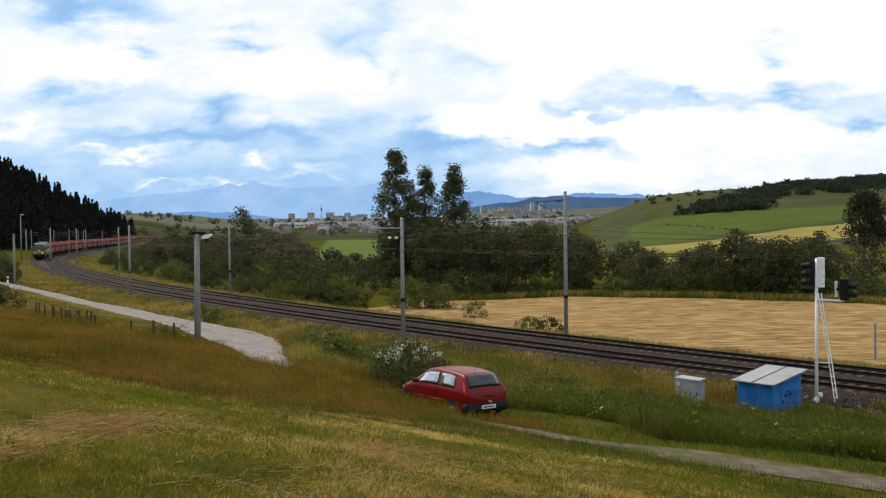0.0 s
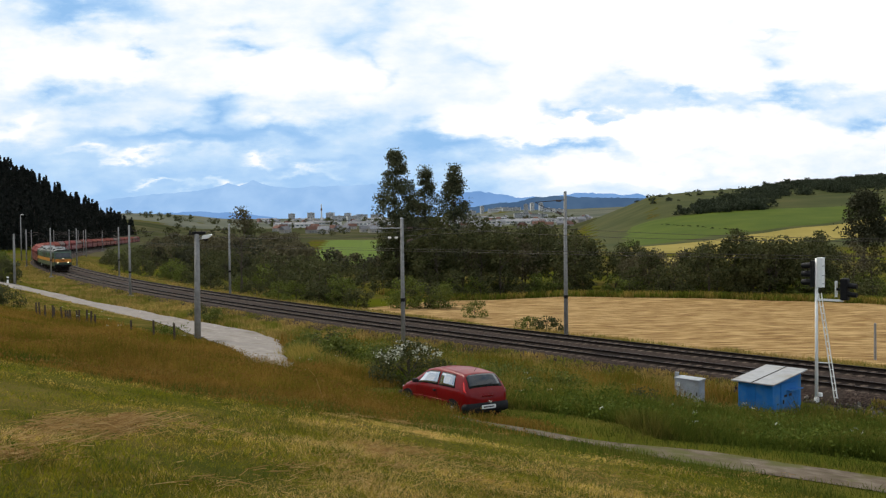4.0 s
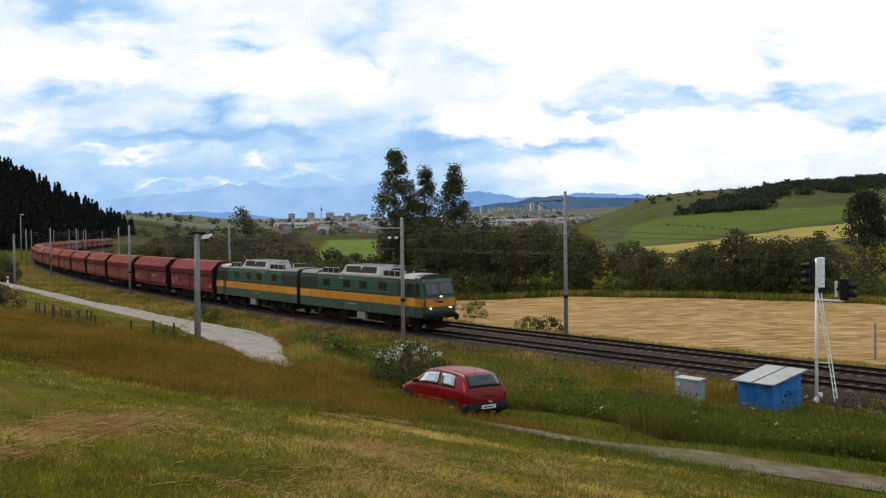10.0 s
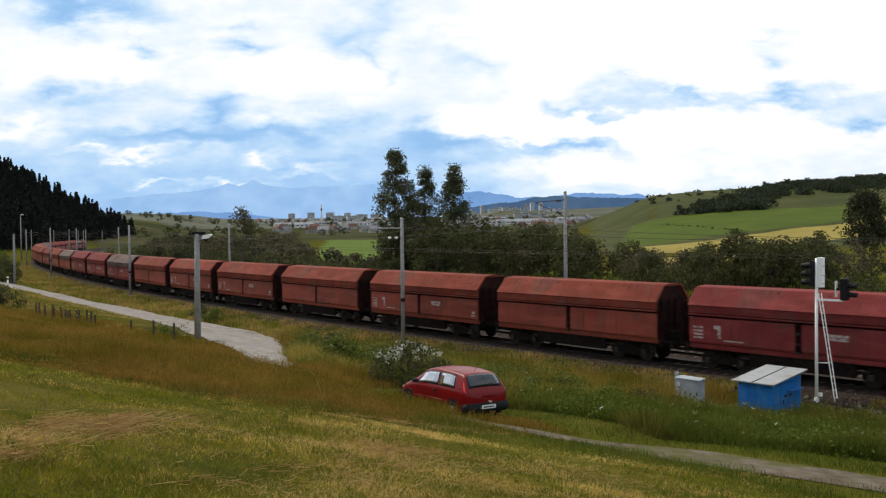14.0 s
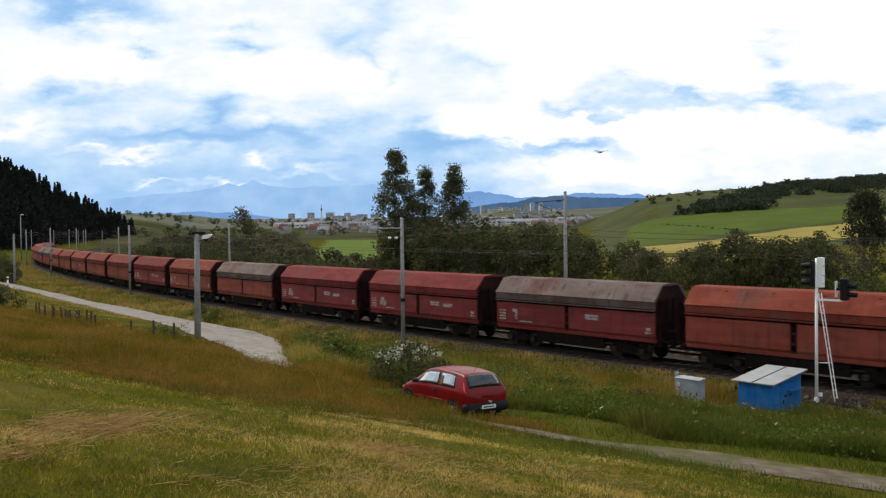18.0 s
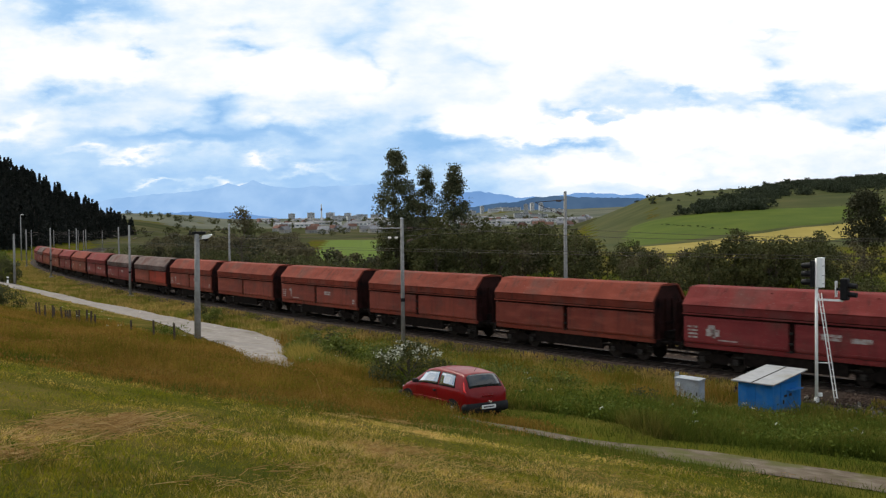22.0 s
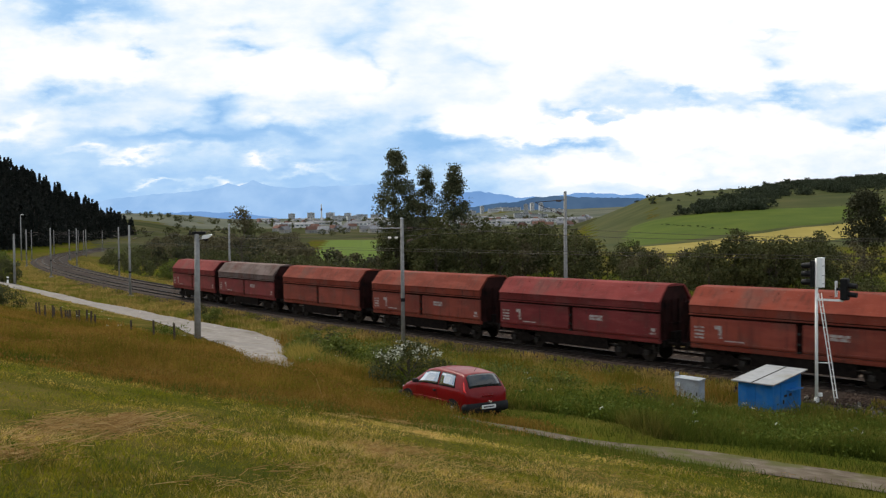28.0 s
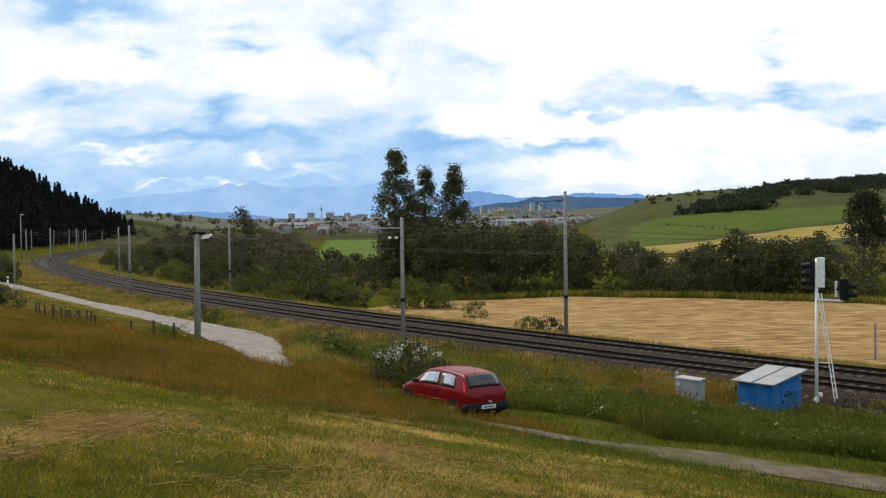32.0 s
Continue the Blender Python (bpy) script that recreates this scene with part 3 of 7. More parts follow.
def make_line():
    s = np.concatenate([np.arange(-440, -30, 10.0), np.arange(-30, 160, 1.5), np.arange(160, 760, 5.0)])
    bed = [(3.05, -.62), (2.5, -.36), (1.75, -.045), (.95, -.06), (-.95, -.06), (-1.35, -.065), (-2.05, -.05), (-2.75, -.065), (-3.15, -.06), (-5.05, -.06), (-5.85, -.045), (-6.6, -.36), (-7.1, -.66)]
    places = sweep(s, bed)
    wobble = np.array([noise.noise(Vector(p) * 1.7) for p in places]) * .045
    places[:, 2] += wobble
    me = mesh_of("ballast_bed", places, grid_faces(len(s), len(bed)), BALLAST, True)
    me.materials.append(DARK_BALLAST)
    # darker stones between the rails
    across = np.arange(len(me.polygons)) % (len(bed) - 1)
    me.polygons.foreach_set("material_index", np.isin(across, (3, 8)).astype(np.int32))
    tagged(new("ballast_bed", me), "dark brown ballast bed of a double-track railway", "ballast", kind="structure")
    web = [(-.036, .12), (-.036, .085), (-.012, .07), (-.012, -.02), (-.07, -.035), (-.07, -.05), (.07, -.05), (.07, -.035), (.012, -.02), (.012, .07), (.036, .085), (.036, .12)]
    sleeper = boxed(-.13, .13, -1.25, 1.25, -.2, -.045, bevel=.02)
    shared = bpy.data.meshes.new("sleeper")
    sleeper.to_mesh(shared)
    sleeper.free()
    shared.materials.append(SLEEPER)
    corner = np.array([v.co[:] for v in shared.vertices])
    for which, n0 in enumerate(TRACK_N):
        track = empty("railway_track", ("near", "far")[which] + " railway track with rusty rails on concrete sleepers", "railway track", "tracks of the line", "structure")
        for side in (-.7535, .7535):
            rail = piece("rail", mesh_of("rail", sweep(s, [(n0 + side + a, b - .002) for a, b in web]), grid_faces(len(s), len(web)), RAIL), track)
            piece("rail_head", mesh_of("rail_head", sweep(s, [(n0 + side + a, .1205) for a in (-.034, -.012, .012, .034)]), grid_faces(len(s), 4), RAIL_HEAD), rail, label="shiny worn running surface")
        for k in range(280):
            d = -16 + k * .6
            x, y, _ = on_line(d, n0)
            piece("sleeper", shared, track, pose(x, y, 0, 0, 0, math.degrees(np.interp(d, LINE_S, LINE_T))))
        rest = np.concatenate([np.arange(-60, -16, .6), np.arange(152, 420, .6)])
        verts, faces = [], []
        for d in rest:
            x, y, _ = on_line(d, n0)
            a = np.interp(d, LINE_S, LINE_T)
            flat = np.array([(u, v, w) for u in (-.13, .13) for v in (-1.25, 1.25) for w in (-.2, -.045)])
            verts.append(np.stack([x + flat[:, 0] * math.cos(a) - flat[:, 1] * math.sin(a), y + flat[:, 0] * math.sin(a) + flat[:, 1] * math.cos(a), flat[:, 2]], 1))
            faces.append(np.array([(1, 5, 7, 3), (0, 1, 3, 2), (4, 6, 7, 5), (0, 4, 5, 1), (2, 3, 7, 6)]) + 8 * len(faces))
        tagged(piece("far_sleepers", mesh_of("far_sleepers", np.concatenate(verts), np.concatenate(faces), SLEEPER), track), kind="stuff")


make_line()

# ---- trees and scrub ----
def leaves(bark_name, colours, dark):
    return surface(bark_name, dark, .8, 5, .75, per_island=colours, translucent=.25, spec=.05)


POPLAR_LEAF = leaves("poplar_leaves", [(.046, .053, .028), (.092, .100, .054), (.165, .170, .100)], [(.050, .056, .028), (.122, .128, .072)])
SCRUB_LEAF = leaves("scrub_leaves", [(.030, .036, .012), (.064, .072, .026), (.115, .115, .048)], [(.030, .035, .014), (.102, .098, .042)])
BUSH_LEAF = leaves("bush_leaves", [(.048, .068, .012), (.100, .125, .024), (.175, .185, .052)], [(.055, .072, .014), (.13, .142, .032)])
BROWN_LEAF = leaves("brownish_leaves", [(.060, .056, .030), (.105, .094, .050), (.16, .142, .080)], [(.060, .054, .030), (.14, .118, .066)])
VALLEY_LEAF = leaves("valley_scrub_leaves", [(.026, .031, .016), (.044, .049, .025), (.072, .070, .040)], [(.028, .030, .017), (.062, .058, .034)])
# bluish green: some distance haze is put into the leaf colour
HILL_LEAF = leaves("hill_bush_leaves", [(.026, .036, .020), (.040, .050, .029), (.056, .066, .040)], [(.028, .036, .021), (.050, .058, .034)])
NEEDLES = leaves("spruce_needles", [(.010, .012, .011), (.018, .021, .018), (.028, .031, .026)], [(.011, .013, .012), (.024, .027, .023)])
BLOSSOM = surface("white_blossom", [(.46, .46, .36), (.66, .66, .56)], 5, 4, .8, per_island=[(.12, .14, .06), (.45, .46, .36), (.78, .78, .70)])


def leaf_quads(centres, size, rng, droop=0.0):
    k = len(centres)
    a, b = rng.normal(size=(k, 3)), rng.normal(size=(k, 3))
    a /= np.linalg.norm(a, axis=1)[:, None]
    b -= (a * b).sum(1)[:, None] * a
    b /= np.linalg.norm(b, axis=1)[:, None]
    s = size * rng.uniform(.6, 1.3, (k, 1))
    a, b = a * s, b * s * .62
    verts = np.stack([centres - a, centres + b * .9 - a * .15, centres + a, centres - b * .9 + a * .15], 1).reshape(-1, 3)
    return verts, np.arange(4 * k).reshape(-1, 4)


def crown_points(rng, clumps, per, envelope, spread_):
    out = []
    for _ in range(clumps):
        c = envelope(rng)
        r = spread_ * rng.uniform(.6, 1.25)
        out.append(c + np.clip(rng.normal(size=(int(per * rng.uniform(.6, 1.4)), 3)), -1.5, 1.5) * r * (1, 1, .8))
    return np.concatenate(out)


def limbed_trunk(rng, height, radius, forks, reach, lean=.03, start=.25, apart=None):
    """Trunk with limbs; apart: a list that takes each limb as a mesh of its own."""
    bm = bmesh.new()
    k = 6
    way = [Vector((0, 0, -.3))] + [Vector((rng.normal() * lean * height * i / k, rng.normal() * lean * height * i / k, height * .92 * (i + 1) / k)) for i in range(k)]
    tube(bm, way, [radius * (1 - i / k) + .015 for i in range(k + 1)], 7)
    spots = list(zip(way, way[1:]))
    for _ in range(forks):
        f = rng.uniform(start, .9)
        a, b = spots[min(k - 1, int(f * k))]
        o = a.lerp(b, (f * k) % 1)
        ang = rng.uniform(0, 6.28)
        l = reach * rng.uniform(.5, 1.0) * (1.15 - f * .6)
        mid = o + Vector((math.cos(ang) * l * .5, math.sin(ang) * l * .5, l * .45))
        end = mid + Vector((math.cos(ang + rng.normal() * .3) * l * .5, math.sin(ang) * l * .5, l * .55))
        limb = bm if apart is None else bmesh.new()
        tube(limb, [o, mid, end], [radius * .32 * (1.1 - f) + .02, radius * .2 * (1.1 - f) + .015, .01], 5)
        if apart is not None:
            apart.append(limb)
    return bm


def make_tree(name, label, category, group, seed, height, radius, clumps, per, envelope, spread_, leaf, material, forks=14, reach=2.0, start=.25, split=False):
    rng = np.random.default_rng(seed)
    t = empty(name, label, category, group)
    limbs = [] if split else None
    part("trunk", limbed_trunk(rng, height, radius, forks, reach, start=start, apart=limbs), BARK, t)
    for limb in limbs or ():
        part("limb", limb, BARK, t)
    v, f = leaf_quads(crown_points(rng, clumps, per, envelope, spread_), leaf, rng)
    piece("crown", mesh_of("crown", v, f, material), t)
    return t


def poplar_shape(h, w):
    def shape(rng):
        z = rng.uniform(.24, 1.0)
        r = w * (math.sin(min(1, (1.03 - z) * 2.2) * 1.57)) * math.sqrt(rng.uniform(.05, 1))
        a = rng.uniform(0, 6.28)
        return np.array([math.cos(a) * r, math.sin(a) * r, z * h])
    return shape


def dome_shape(h, w, low=.25):
    def shape(rng):
        a, z = rng.uniform(0, 6.28), rng.uniform(low, 1.0)
        r = w * math.sqrt(max(.05, 1 - ((z - .45) / .58) ** 2)) * rng.uniform(.45, 1.0)
        return np.array([math.cos(a) * r, math.sin(a) * r, z * h])
    return shape


def far_tree(name, label, category, group, seed, height, radius, clumps, per, envelope, spread_, leaf, material):
    """A tree that stands far off: trunk and crown in one mesh."""
    rng = np.random.default_rng(seed)
    v, f = leaf_quads(crown_points(rng, clumps, per, envelope, spread_), leaf, rng)
    return one_mesh(name, label, category, group, v, f, height, radius, material)


def one_mesh(name, label, category, group, v, f, height, radius, material):
    ring = [(math.cos(a) * radius * k, math.sin(a) * radius * k, z) for z, k in ((-.5, 1), (height * .85, .15)) for a in np.arange(0, 6.28, 1.257)]
    stem = np.array([(i, (i + 1) % 5, 5 + (i + 1) % 5, 5 + i) for i in range(5)])
    if name == "far_tree":
        t = empty(name, label, category, group)
        piece("trunk", mesh_of("trunk", ring, stem, BARK), t)
        piece("crown", mesh_of("crown", v, f, material), t)
        return t
    me = mesh_of(name, np.concatenate([v, ring]), np.concatenate([f, stem + len(v)]), material)
    me.materials.append(BARK)
    for p in list(me.polygons)[-5:]:
        p.material_index = 1
    return tagged(new(name, me), label, category, group)


def spruce(seed, height, label):
    rng = np.random.default_rng(seed)
    pts, n = [], 20
    for i in range(n):
        z = height * (.10 + .88 * i / n)
        r = (height * .20 * (1 - i / n) ** .85 + .15) * rng.uniform(.75, 1.15)
        for _ in range(max(4, int(11 * (1 - i / n) + 3))):
            a = rng.uniform(0, 6.28)
            for q in (.35, .68, 1.0):
                pts.append((math.cos(a) * r * q, math.sin(a) * r * q, z - r * q * .35 + rng.normal() * .12))
    v, f = leaf_quads(np.array(pts), height * .045, rng)
    return one_mesh("spruce", label, "tree", "spruces of the wooded hill", v, f, height, height * .018, NEEDLES)


def plant(things, x, y, size=1.0, turn=None, rng=None, sink=0.1):
    """Sets a copy (or the first use) of a thing on the ground."""
    ob = things
    m = pose(x, y, ground_z(x, y) - sink, 0, 0, rng.uniform(0, 360) if turn is None else turn)
    if ob.get("planted"):
        ob = copy_thing(ob, m)
    ob["planted"] = 1
    ob.matrix_basis = m @ Matrix.Diagonal((size, size, size, 1))
    return ob


def make_woods():
    rng = np.random.default_rng(11)
    tall = [make_tree("poplar", "tall old poplar with a ragged dark crown", "tree", "poplars by the railway", 20 + i, h, .40, int(c), 110, poplar_shape(h, w), .52, .16, POPLAR_LEAF, 26, 2.6, .12, True)
            for i, (h, w, c) in enumerate(((19.6, 2.8, 150), (17.3, 1.9, 84), (17.5, 2.0, 92), (13.2, 2.6, 84)))]
    for ob, x, y in zip(tall, (-6.6, -2.4, 1.6, -4.4), (124, 127, 126, 130)):
        plant(ob, x, y, rng=rng, turn=20)
    trees = [make_tree("tree", "dark green broadleaf tree in the scrub", "tree", "broadleaf trees", 40 + i, h, .2, 34, 52, dome_shape(h, w, .22), .62, .22, SCRUB_LEAF, 12, 2.2)
             for i, (h, w) in enumerate(((8.5, 3.4), (9.5, 3.0), (7.5, 3.6)))]
    browns = [make_tree("tree", "brownish thin-leaved tree in the scrub", "tree", "thin-leaved trees", 50 + i, h, .16, 26, 34, dome_shape(h, w, .3), .65, .22, BROWN_LEAF, 18, 2.6)
              for i, (h, w) in enumerate(((8.0, 2.8), (6.5, 3.0)))]
    shrubs = [make_tree("shrub", "dense dark green shrub", "shrub", "shrubs along the railway", 60 + i, h, .07, 20, 36, dome_shape(h, w, .06), .45, .20, SCRUB_LEAF if i < 2 else BUSH_LEAF, 10, 1.3, .05)
              for i, (h, w) in enumerate(((3.6, 2.2), (4.4, 2.5), (2.8, 2.0)))]
    # scrub between the railway and the meadow
    for _ in range(95):
        s, n = rng.uniform(58, 250), -13.5 - abs(rng.normal()) * 9 - (rng.uniform() < .5) * rng.uniform(0, 22)
        x, y, _z = on_line(s, n)
        plant(shrubs[rng.integers(0, 3)] if n > -22 else shrubs[rng.integers(0, 2)], float(x), float(y), rng.uniform(.7, 1.15), rng=rng)
    for _ in range(70):
        s, n = rng.uniform(70, 280), rng.uniform(-75, -30)
        x, y, _z = on_line(s, n)
        if -.155 < x / y < -.05 and y > 100:
            continue
        plant((trees + browns + browns)[rng.integers(0, 7)], float(x), float(y), rng.uniform(.5, .8) * (.72 if x / y < -.17 else 1), rng=rng)
    # belt behind the stubble field
    for _ in range(46):
        u = rng.uniform(-.05, .30)
        y = rng.uniform(114, 140)
        plant((trees + browns)[rng.integers(0, 5)], u * y, y, rng.uniform(.85, 1.15) if u < .17 else rng.uniform(.5, .72), rng=rng)
    for _ in range(44):
        u = rng.uniform(.20, .62)
        y = rng.uniform(100, 124)
        plant((trees + shrubs[:2] if .30 < u < .44 else browns + shrubs)[rng.integers(0, 5)], u * y, y + 6, rng.uniform(.55, .85), rng=rng)
    for _ in range(60):
        u = rng.uniform(-.02, .60)
        y = np.interp(u, (-.02, .14, .33, .5, .6), (107, 113, 107.5, 98, 94)) + rng.uniform(0, 4)
        plant(shrubs[rng.integers(0, 3)], u * y, y, rng.uniform(.45, .85), rng=rng)
    for _ in range(16):                                          # a dark clump before the hill fields
        u = rng.uniform(.325, .43)
        y = rng.uniform(104, 120)
        plant(trees[rng.integers(0, 3)], u * y, y, rng.uniform(.65, .9), rng=rng)
    lone = make_tree("tree", "tall dark tree with a bare lower trunk", "tree", "", 77, 13.0, .3, 125, 60, dome_shape(13.4, 3.0, .46), .55, .20, VALLEY_LEAF, 12, 2.8, .4)
    plant(lone, 60.5, 126, rng=rng)
    plant(trees[1], 66, 128, 1.05, rng=rng)
    thin = make_tree("tree", "slender half-bare tree with leaves at its top", "tree", "", 78, 11.6, .20, 13, 46, dome_shape(11.6, 1.5, .80), .5, .17, BROWN_LEAF, 20, 2.6, .30, True)
    plant(thin, -27.6, 120, rng=rng, turn=0, sink=.2)
    # spruces of the hill: the nearest singly, the wood behind them as one
    firs = [spruce(80 + i, h, "dark spruce in the wood on the hill") for i, h in enumerate((14, 16, 12.5, 17))]
    for _ in range(46):
        u, y = rng.uniform(-.53, -.425), rng.uniform(225, 330)
        if along(u * y, y)[1][0] > 14:
            plant((firs + shrubs[:1])[rng.integers(0, 5)], u * y, y, rng.uniform(.45, .8), rng=rng)
    spots = []
    while len(spots) < 1300:
        y = rng.uniform(290, 700)
        x = -rng.uniform(.350, .58) * y
        n = float(along(x, y)[1][0])
        if 20 < n < 165:
            spots.append((n, x, y))
    spots.sort()
    for n, x, y in spots[:285]:
        plant(firs[rng.integers(0, 4)], x, y, rng.uniform(.75, 1.15), rng=rng)
    verts = []
    for n, x, y in spots[285:]:
        h, z = 9 + 11 * rng.uniform() ** 1.6, ground_z(x, y)
        f = rng.uniform(0, 1, 170) ** .8
        r = h * .19 * (1 - f) * rng.uniform(.3, 1.0, 170) + .1
        a = rng.uniform(0, 6.283, 170)
        verts.append(leaf_quads(np.stack([x + np.cos(a) * r, y + np.sin(a) * r, z + h * (.08 + .92 * f)], 1), h * .055, rng)[0])
    verts = np.concatenate(verts)
    tagged(new("spruce_wood", mesh_of("spruce_wood", verts, np.arange(len(verts)).reshape(-1, 4), NEEDLES)), "dense dark spruce wood on the hill", "wood", kind="stuff")
    # brownish scrub on the valley floor
    low = [far_tree("scrub_bush", "brownish bush in the valley scrub", "shrub", "valley scrub", 140 + i, h, .08, 16, 22, dome_shape(h, w, .05), .6, .36, m)
           for i, (h, w, m) in enumerate(((4.0, 2.8, VALLEY_LEAF), (5.0, 2.6, BROWN_LEAF), (3.4, 2.8, VALLEY_LEAF)))]
    k = 0
    while k < 285:
        y = rng.uniform(150, 460)
        x = rng.uniform(-.36, -.04) * y
        n = float(along(x, y)[1][0])
        if n > -26 or (-.165 < x / y < -.035 and 190 < y):
            continue
        plant(low[rng.integers(0, 3)], x, y, rng.uniform(.65, 1.15) * (1 + .25 * (y > 230)), rng=rng)
        k += 1
    # bushes on the ridge and its slope
    far = [far_tree("hill_bush", "dark low bush on the hillside", "shrub", "bushes of the hillside", 91 + i, h, .1, 20, 24, dome_shape(h, w, .03), .7, .42, HILL_LEAF) for i, (h, w) in enumerate(((3.4, 3.4), (2.6, 4.2)))]
    lower, upper = ((136, 491), (180, 497), (230, 593), (296, 590), (388, 769)), ((140, 513), (203, 612), (280, 741), (330, 790), (400, 830))
    for _ in range(215):                                         # the thicket that climbs to the ridge
        f, g = rng.uniform() ** .85 * 3.999, rng.uniform()
        i, f = int(f), f % 1
        a = [lower[i][k] * (1 - f) + lower[i + 1][k] * f for k in (0, 1)]
        b = [upper[i][k] * (1 - f) + upper[i + 1][k] * f for k in (0, 1)]
        plant(far[rng.integers(0, 2)], a[0] + (b[0] - a[0]) * g, a[1] + (b[1] - a[1]) * g, rng.uniform(.9, 1.7), rng=rng)
    for _ in range(120):
        y = rng.uniform(620, 840)
        plant(far[rng.integers(0, 2)], y * rng.uniform(.40, .60), y, rng.uniform(.6, 1.2), rng=rng)
    for _ in range(30):                                          # scattered on the pasture and along its brow
        y = rng.uniform(600, 900)
        plant(far[rng.integers(0, 2)], rng.uniform(.22, .34) * y, y, rng.uniform(.35, .8), rng=rng)
    for k in range(26):                                          # hedge between the fields
        f = k / 25
        plant(far[1], 116 + 17 * f + rng.normal(), 465 - 81 * f, rng.uniform(.16, .3), rng=rng)


make_woods()

# ---- the train ----
def coach_paint(name, a, b, dirt, rough=.52, k=.60):
    """Old wagon paint: faded blotches, rust that runs down in streaks, scuffs, and dust low on the sides."""
    m = surface(name, [a, b], .55, 7, rough, bump=.25, bump_size=30, stain=dirt, stain_size=.75, stain_at=(k - .1, k + .12), per_piece=.16)
    nt = m.node_tree
    nn, ln = nt.nodes.new, nt.links.new
    skin = nt.nodes["Principled BSDF"].inputs["Base Color"]
    colour = skin.links[0].from_socket
    co, info = nn("ShaderNodeTexCoord"), nn("ShaderNodeObjectInfo")
    shift = nn("ShaderNodeVectorMath")
    shift.operation = "MULTIPLY_ADD"
    spot = nn("ShaderNodeCombineXYZ")
    for i in range(3):
        ln(info.outputs["Random"], spot.inputs[i])
    ln(spot.outputs[0], shift.inputs[0])
    shift.inputs[1].default_value = (37, 91, 13)
    ln(co.outputs["Object"], shift.inputs[2])
    for scale, size, lo, hi, tint, most in (((3.2, 1, .22), 1.6, .54, .74, tuple(.45 * v for v in dirt), .75), ((.5, .5, 2.2), 1.1, .48, .72, tuple(min(1, 1.3 * v + .012) for v in b), .5), ((6, 6, 6), 2.4, .63, .72, (.20, .15, .13), .45)):
        mp, tx, rp, mx = nn("ShaderNodeMapping"), nn("ShaderNodeTexNoise"), nn("ShaderNodeMapRange"), nn("ShaderNodeMix")
        mp.inputs["Scale"].default_value = scale
        ln(shift.outputs[0], mp.inputs[0])
        tx.inputs["Scale"].default_value, tx.inputs["Detail"].default_value = size, 6
        ln(mp.outputs[0], tx.inputs["Vector"])
        for key, value in (("From Min", lo), ("From Max", hi), ("To Max", most)):
            rp.inputs[key].default_value = value
        ln(tx.outputs["Fac"], rp.inputs["Value"])
        mx.data_type = "RGBA"
        ln(rp.outputs[0], mx.inputs[0])
        ln(colour, mx.inputs[6])
        mx.inputs[7].default_value = (*tint, 1)
        colour = mx.outputs[2]
    ln(colour, skin)
    return m


MAROON = coach_paint("maroon_paint", (.152, .018, .020), (.215, .032, .031), (.130, .038, .031))
RUST = coach_paint("rusty_red_paint", (.165, .029, .019), (.245, .052, .031), (.135, .047, .034))
BRIGHT = coach_paint("bright_red_paint", (.27, .020, .010), (.34, .034, .014), (.20, .035, .020))
ROOF_MAROON = coach_paint("maroon_roof", (.120, .021, .020), (.172, .033, .030), (.120, .046, .040), .80)
ROOF_RUST = coach_paint("rusty_roof", (.135, .028, .018), (.195, .044, .027), (.120, .052, .040), .80)
ROOF_GREY = coach_paint("weathered_roof", (.095, .068, .060), (.145, .110, .100), (.105, .046, .038), .85, .58)
GRIME = surface("underframe_grime", [(.007, .0055, .005), (.018, .013, .011)], 5, 6, .85, bump=.4)
# wagon ends: the shade they lie in is put into this near-black red
END_SHADE = surface("shaded_end_paint", [(.016, .007, .006), (.034, .012, .011)], 2, 6, .8, bump=.3, stain=(.010, .006, .006), stain_size=1.2)
WHEEL = surface("wheel_steel", [(.016, .012, .010), (.034, .026, .021)], 8, 5, .75, metal=.2)
MARK = surface("stencil_white", [(.32, .27, .25), (.46, .42, .39)], 14, 5, .7, stain=(.22, .10, .085), stain_size=5, stain_at=(.5, .66))
LOCO_GREEN = surface("loco_green", [(.022, .056, .030), (.034, .072, .040)], 1.2, 6, .45, bump=.15, stain=(.032, .034, .026), stain_size=.8, coat=.15)
LOCO_GREY_GREEN = surface("loco_grey_green", [(.018, .026, .020), (.028, .036, .029)], 1.4, 6, .5, stain=(.036, .036, .031), stain_size=.9)
LOUVRE = surface("louvre_green", [(.060, .17, .105), (.085, .215, .135)], 3, 5, .5)
LOCO_YELLOW = surface("loco_yellow", [(.64, .265, .003), (.74, .325, .005)], 1.4, 6, .45, stain=(.52, .20, .006), stain_size=1.1, coat=.15)
LOCO_ORANGE = surface("loco_orange", [(.50, .165, .008), (.60, .215, .010)], 1.4, 6, .45, stain=(.28, .09, .015), stain_size=1.5)
LOCO_ROOF = surface("loco_grey_roof", [(.20, .20, .195), (.29, .29, .28)], 2, 6, .6, stain=(.13, .125, .115), stain_size=1.5)
SMOKED = surface("dark_glass", [(.012, .014, .016), (.022, .025, .028)], 2, 2, .08)
SCREEN = surface("windscreen", [(.030, .036, .040), (.055, .063, .068)], 1.2, 3, .10)
HOOD = surface("pale_hood_paint", [(.36, .36, .345), (.46, .46, .44)], 2, 6, .6, stain=(.24, .235, .22), stain_size=1.5)
HOOD_SLAT = surface("dark_slat", [(.03, .03, .03), (.05, .05, .05)], 8, 4, .6)
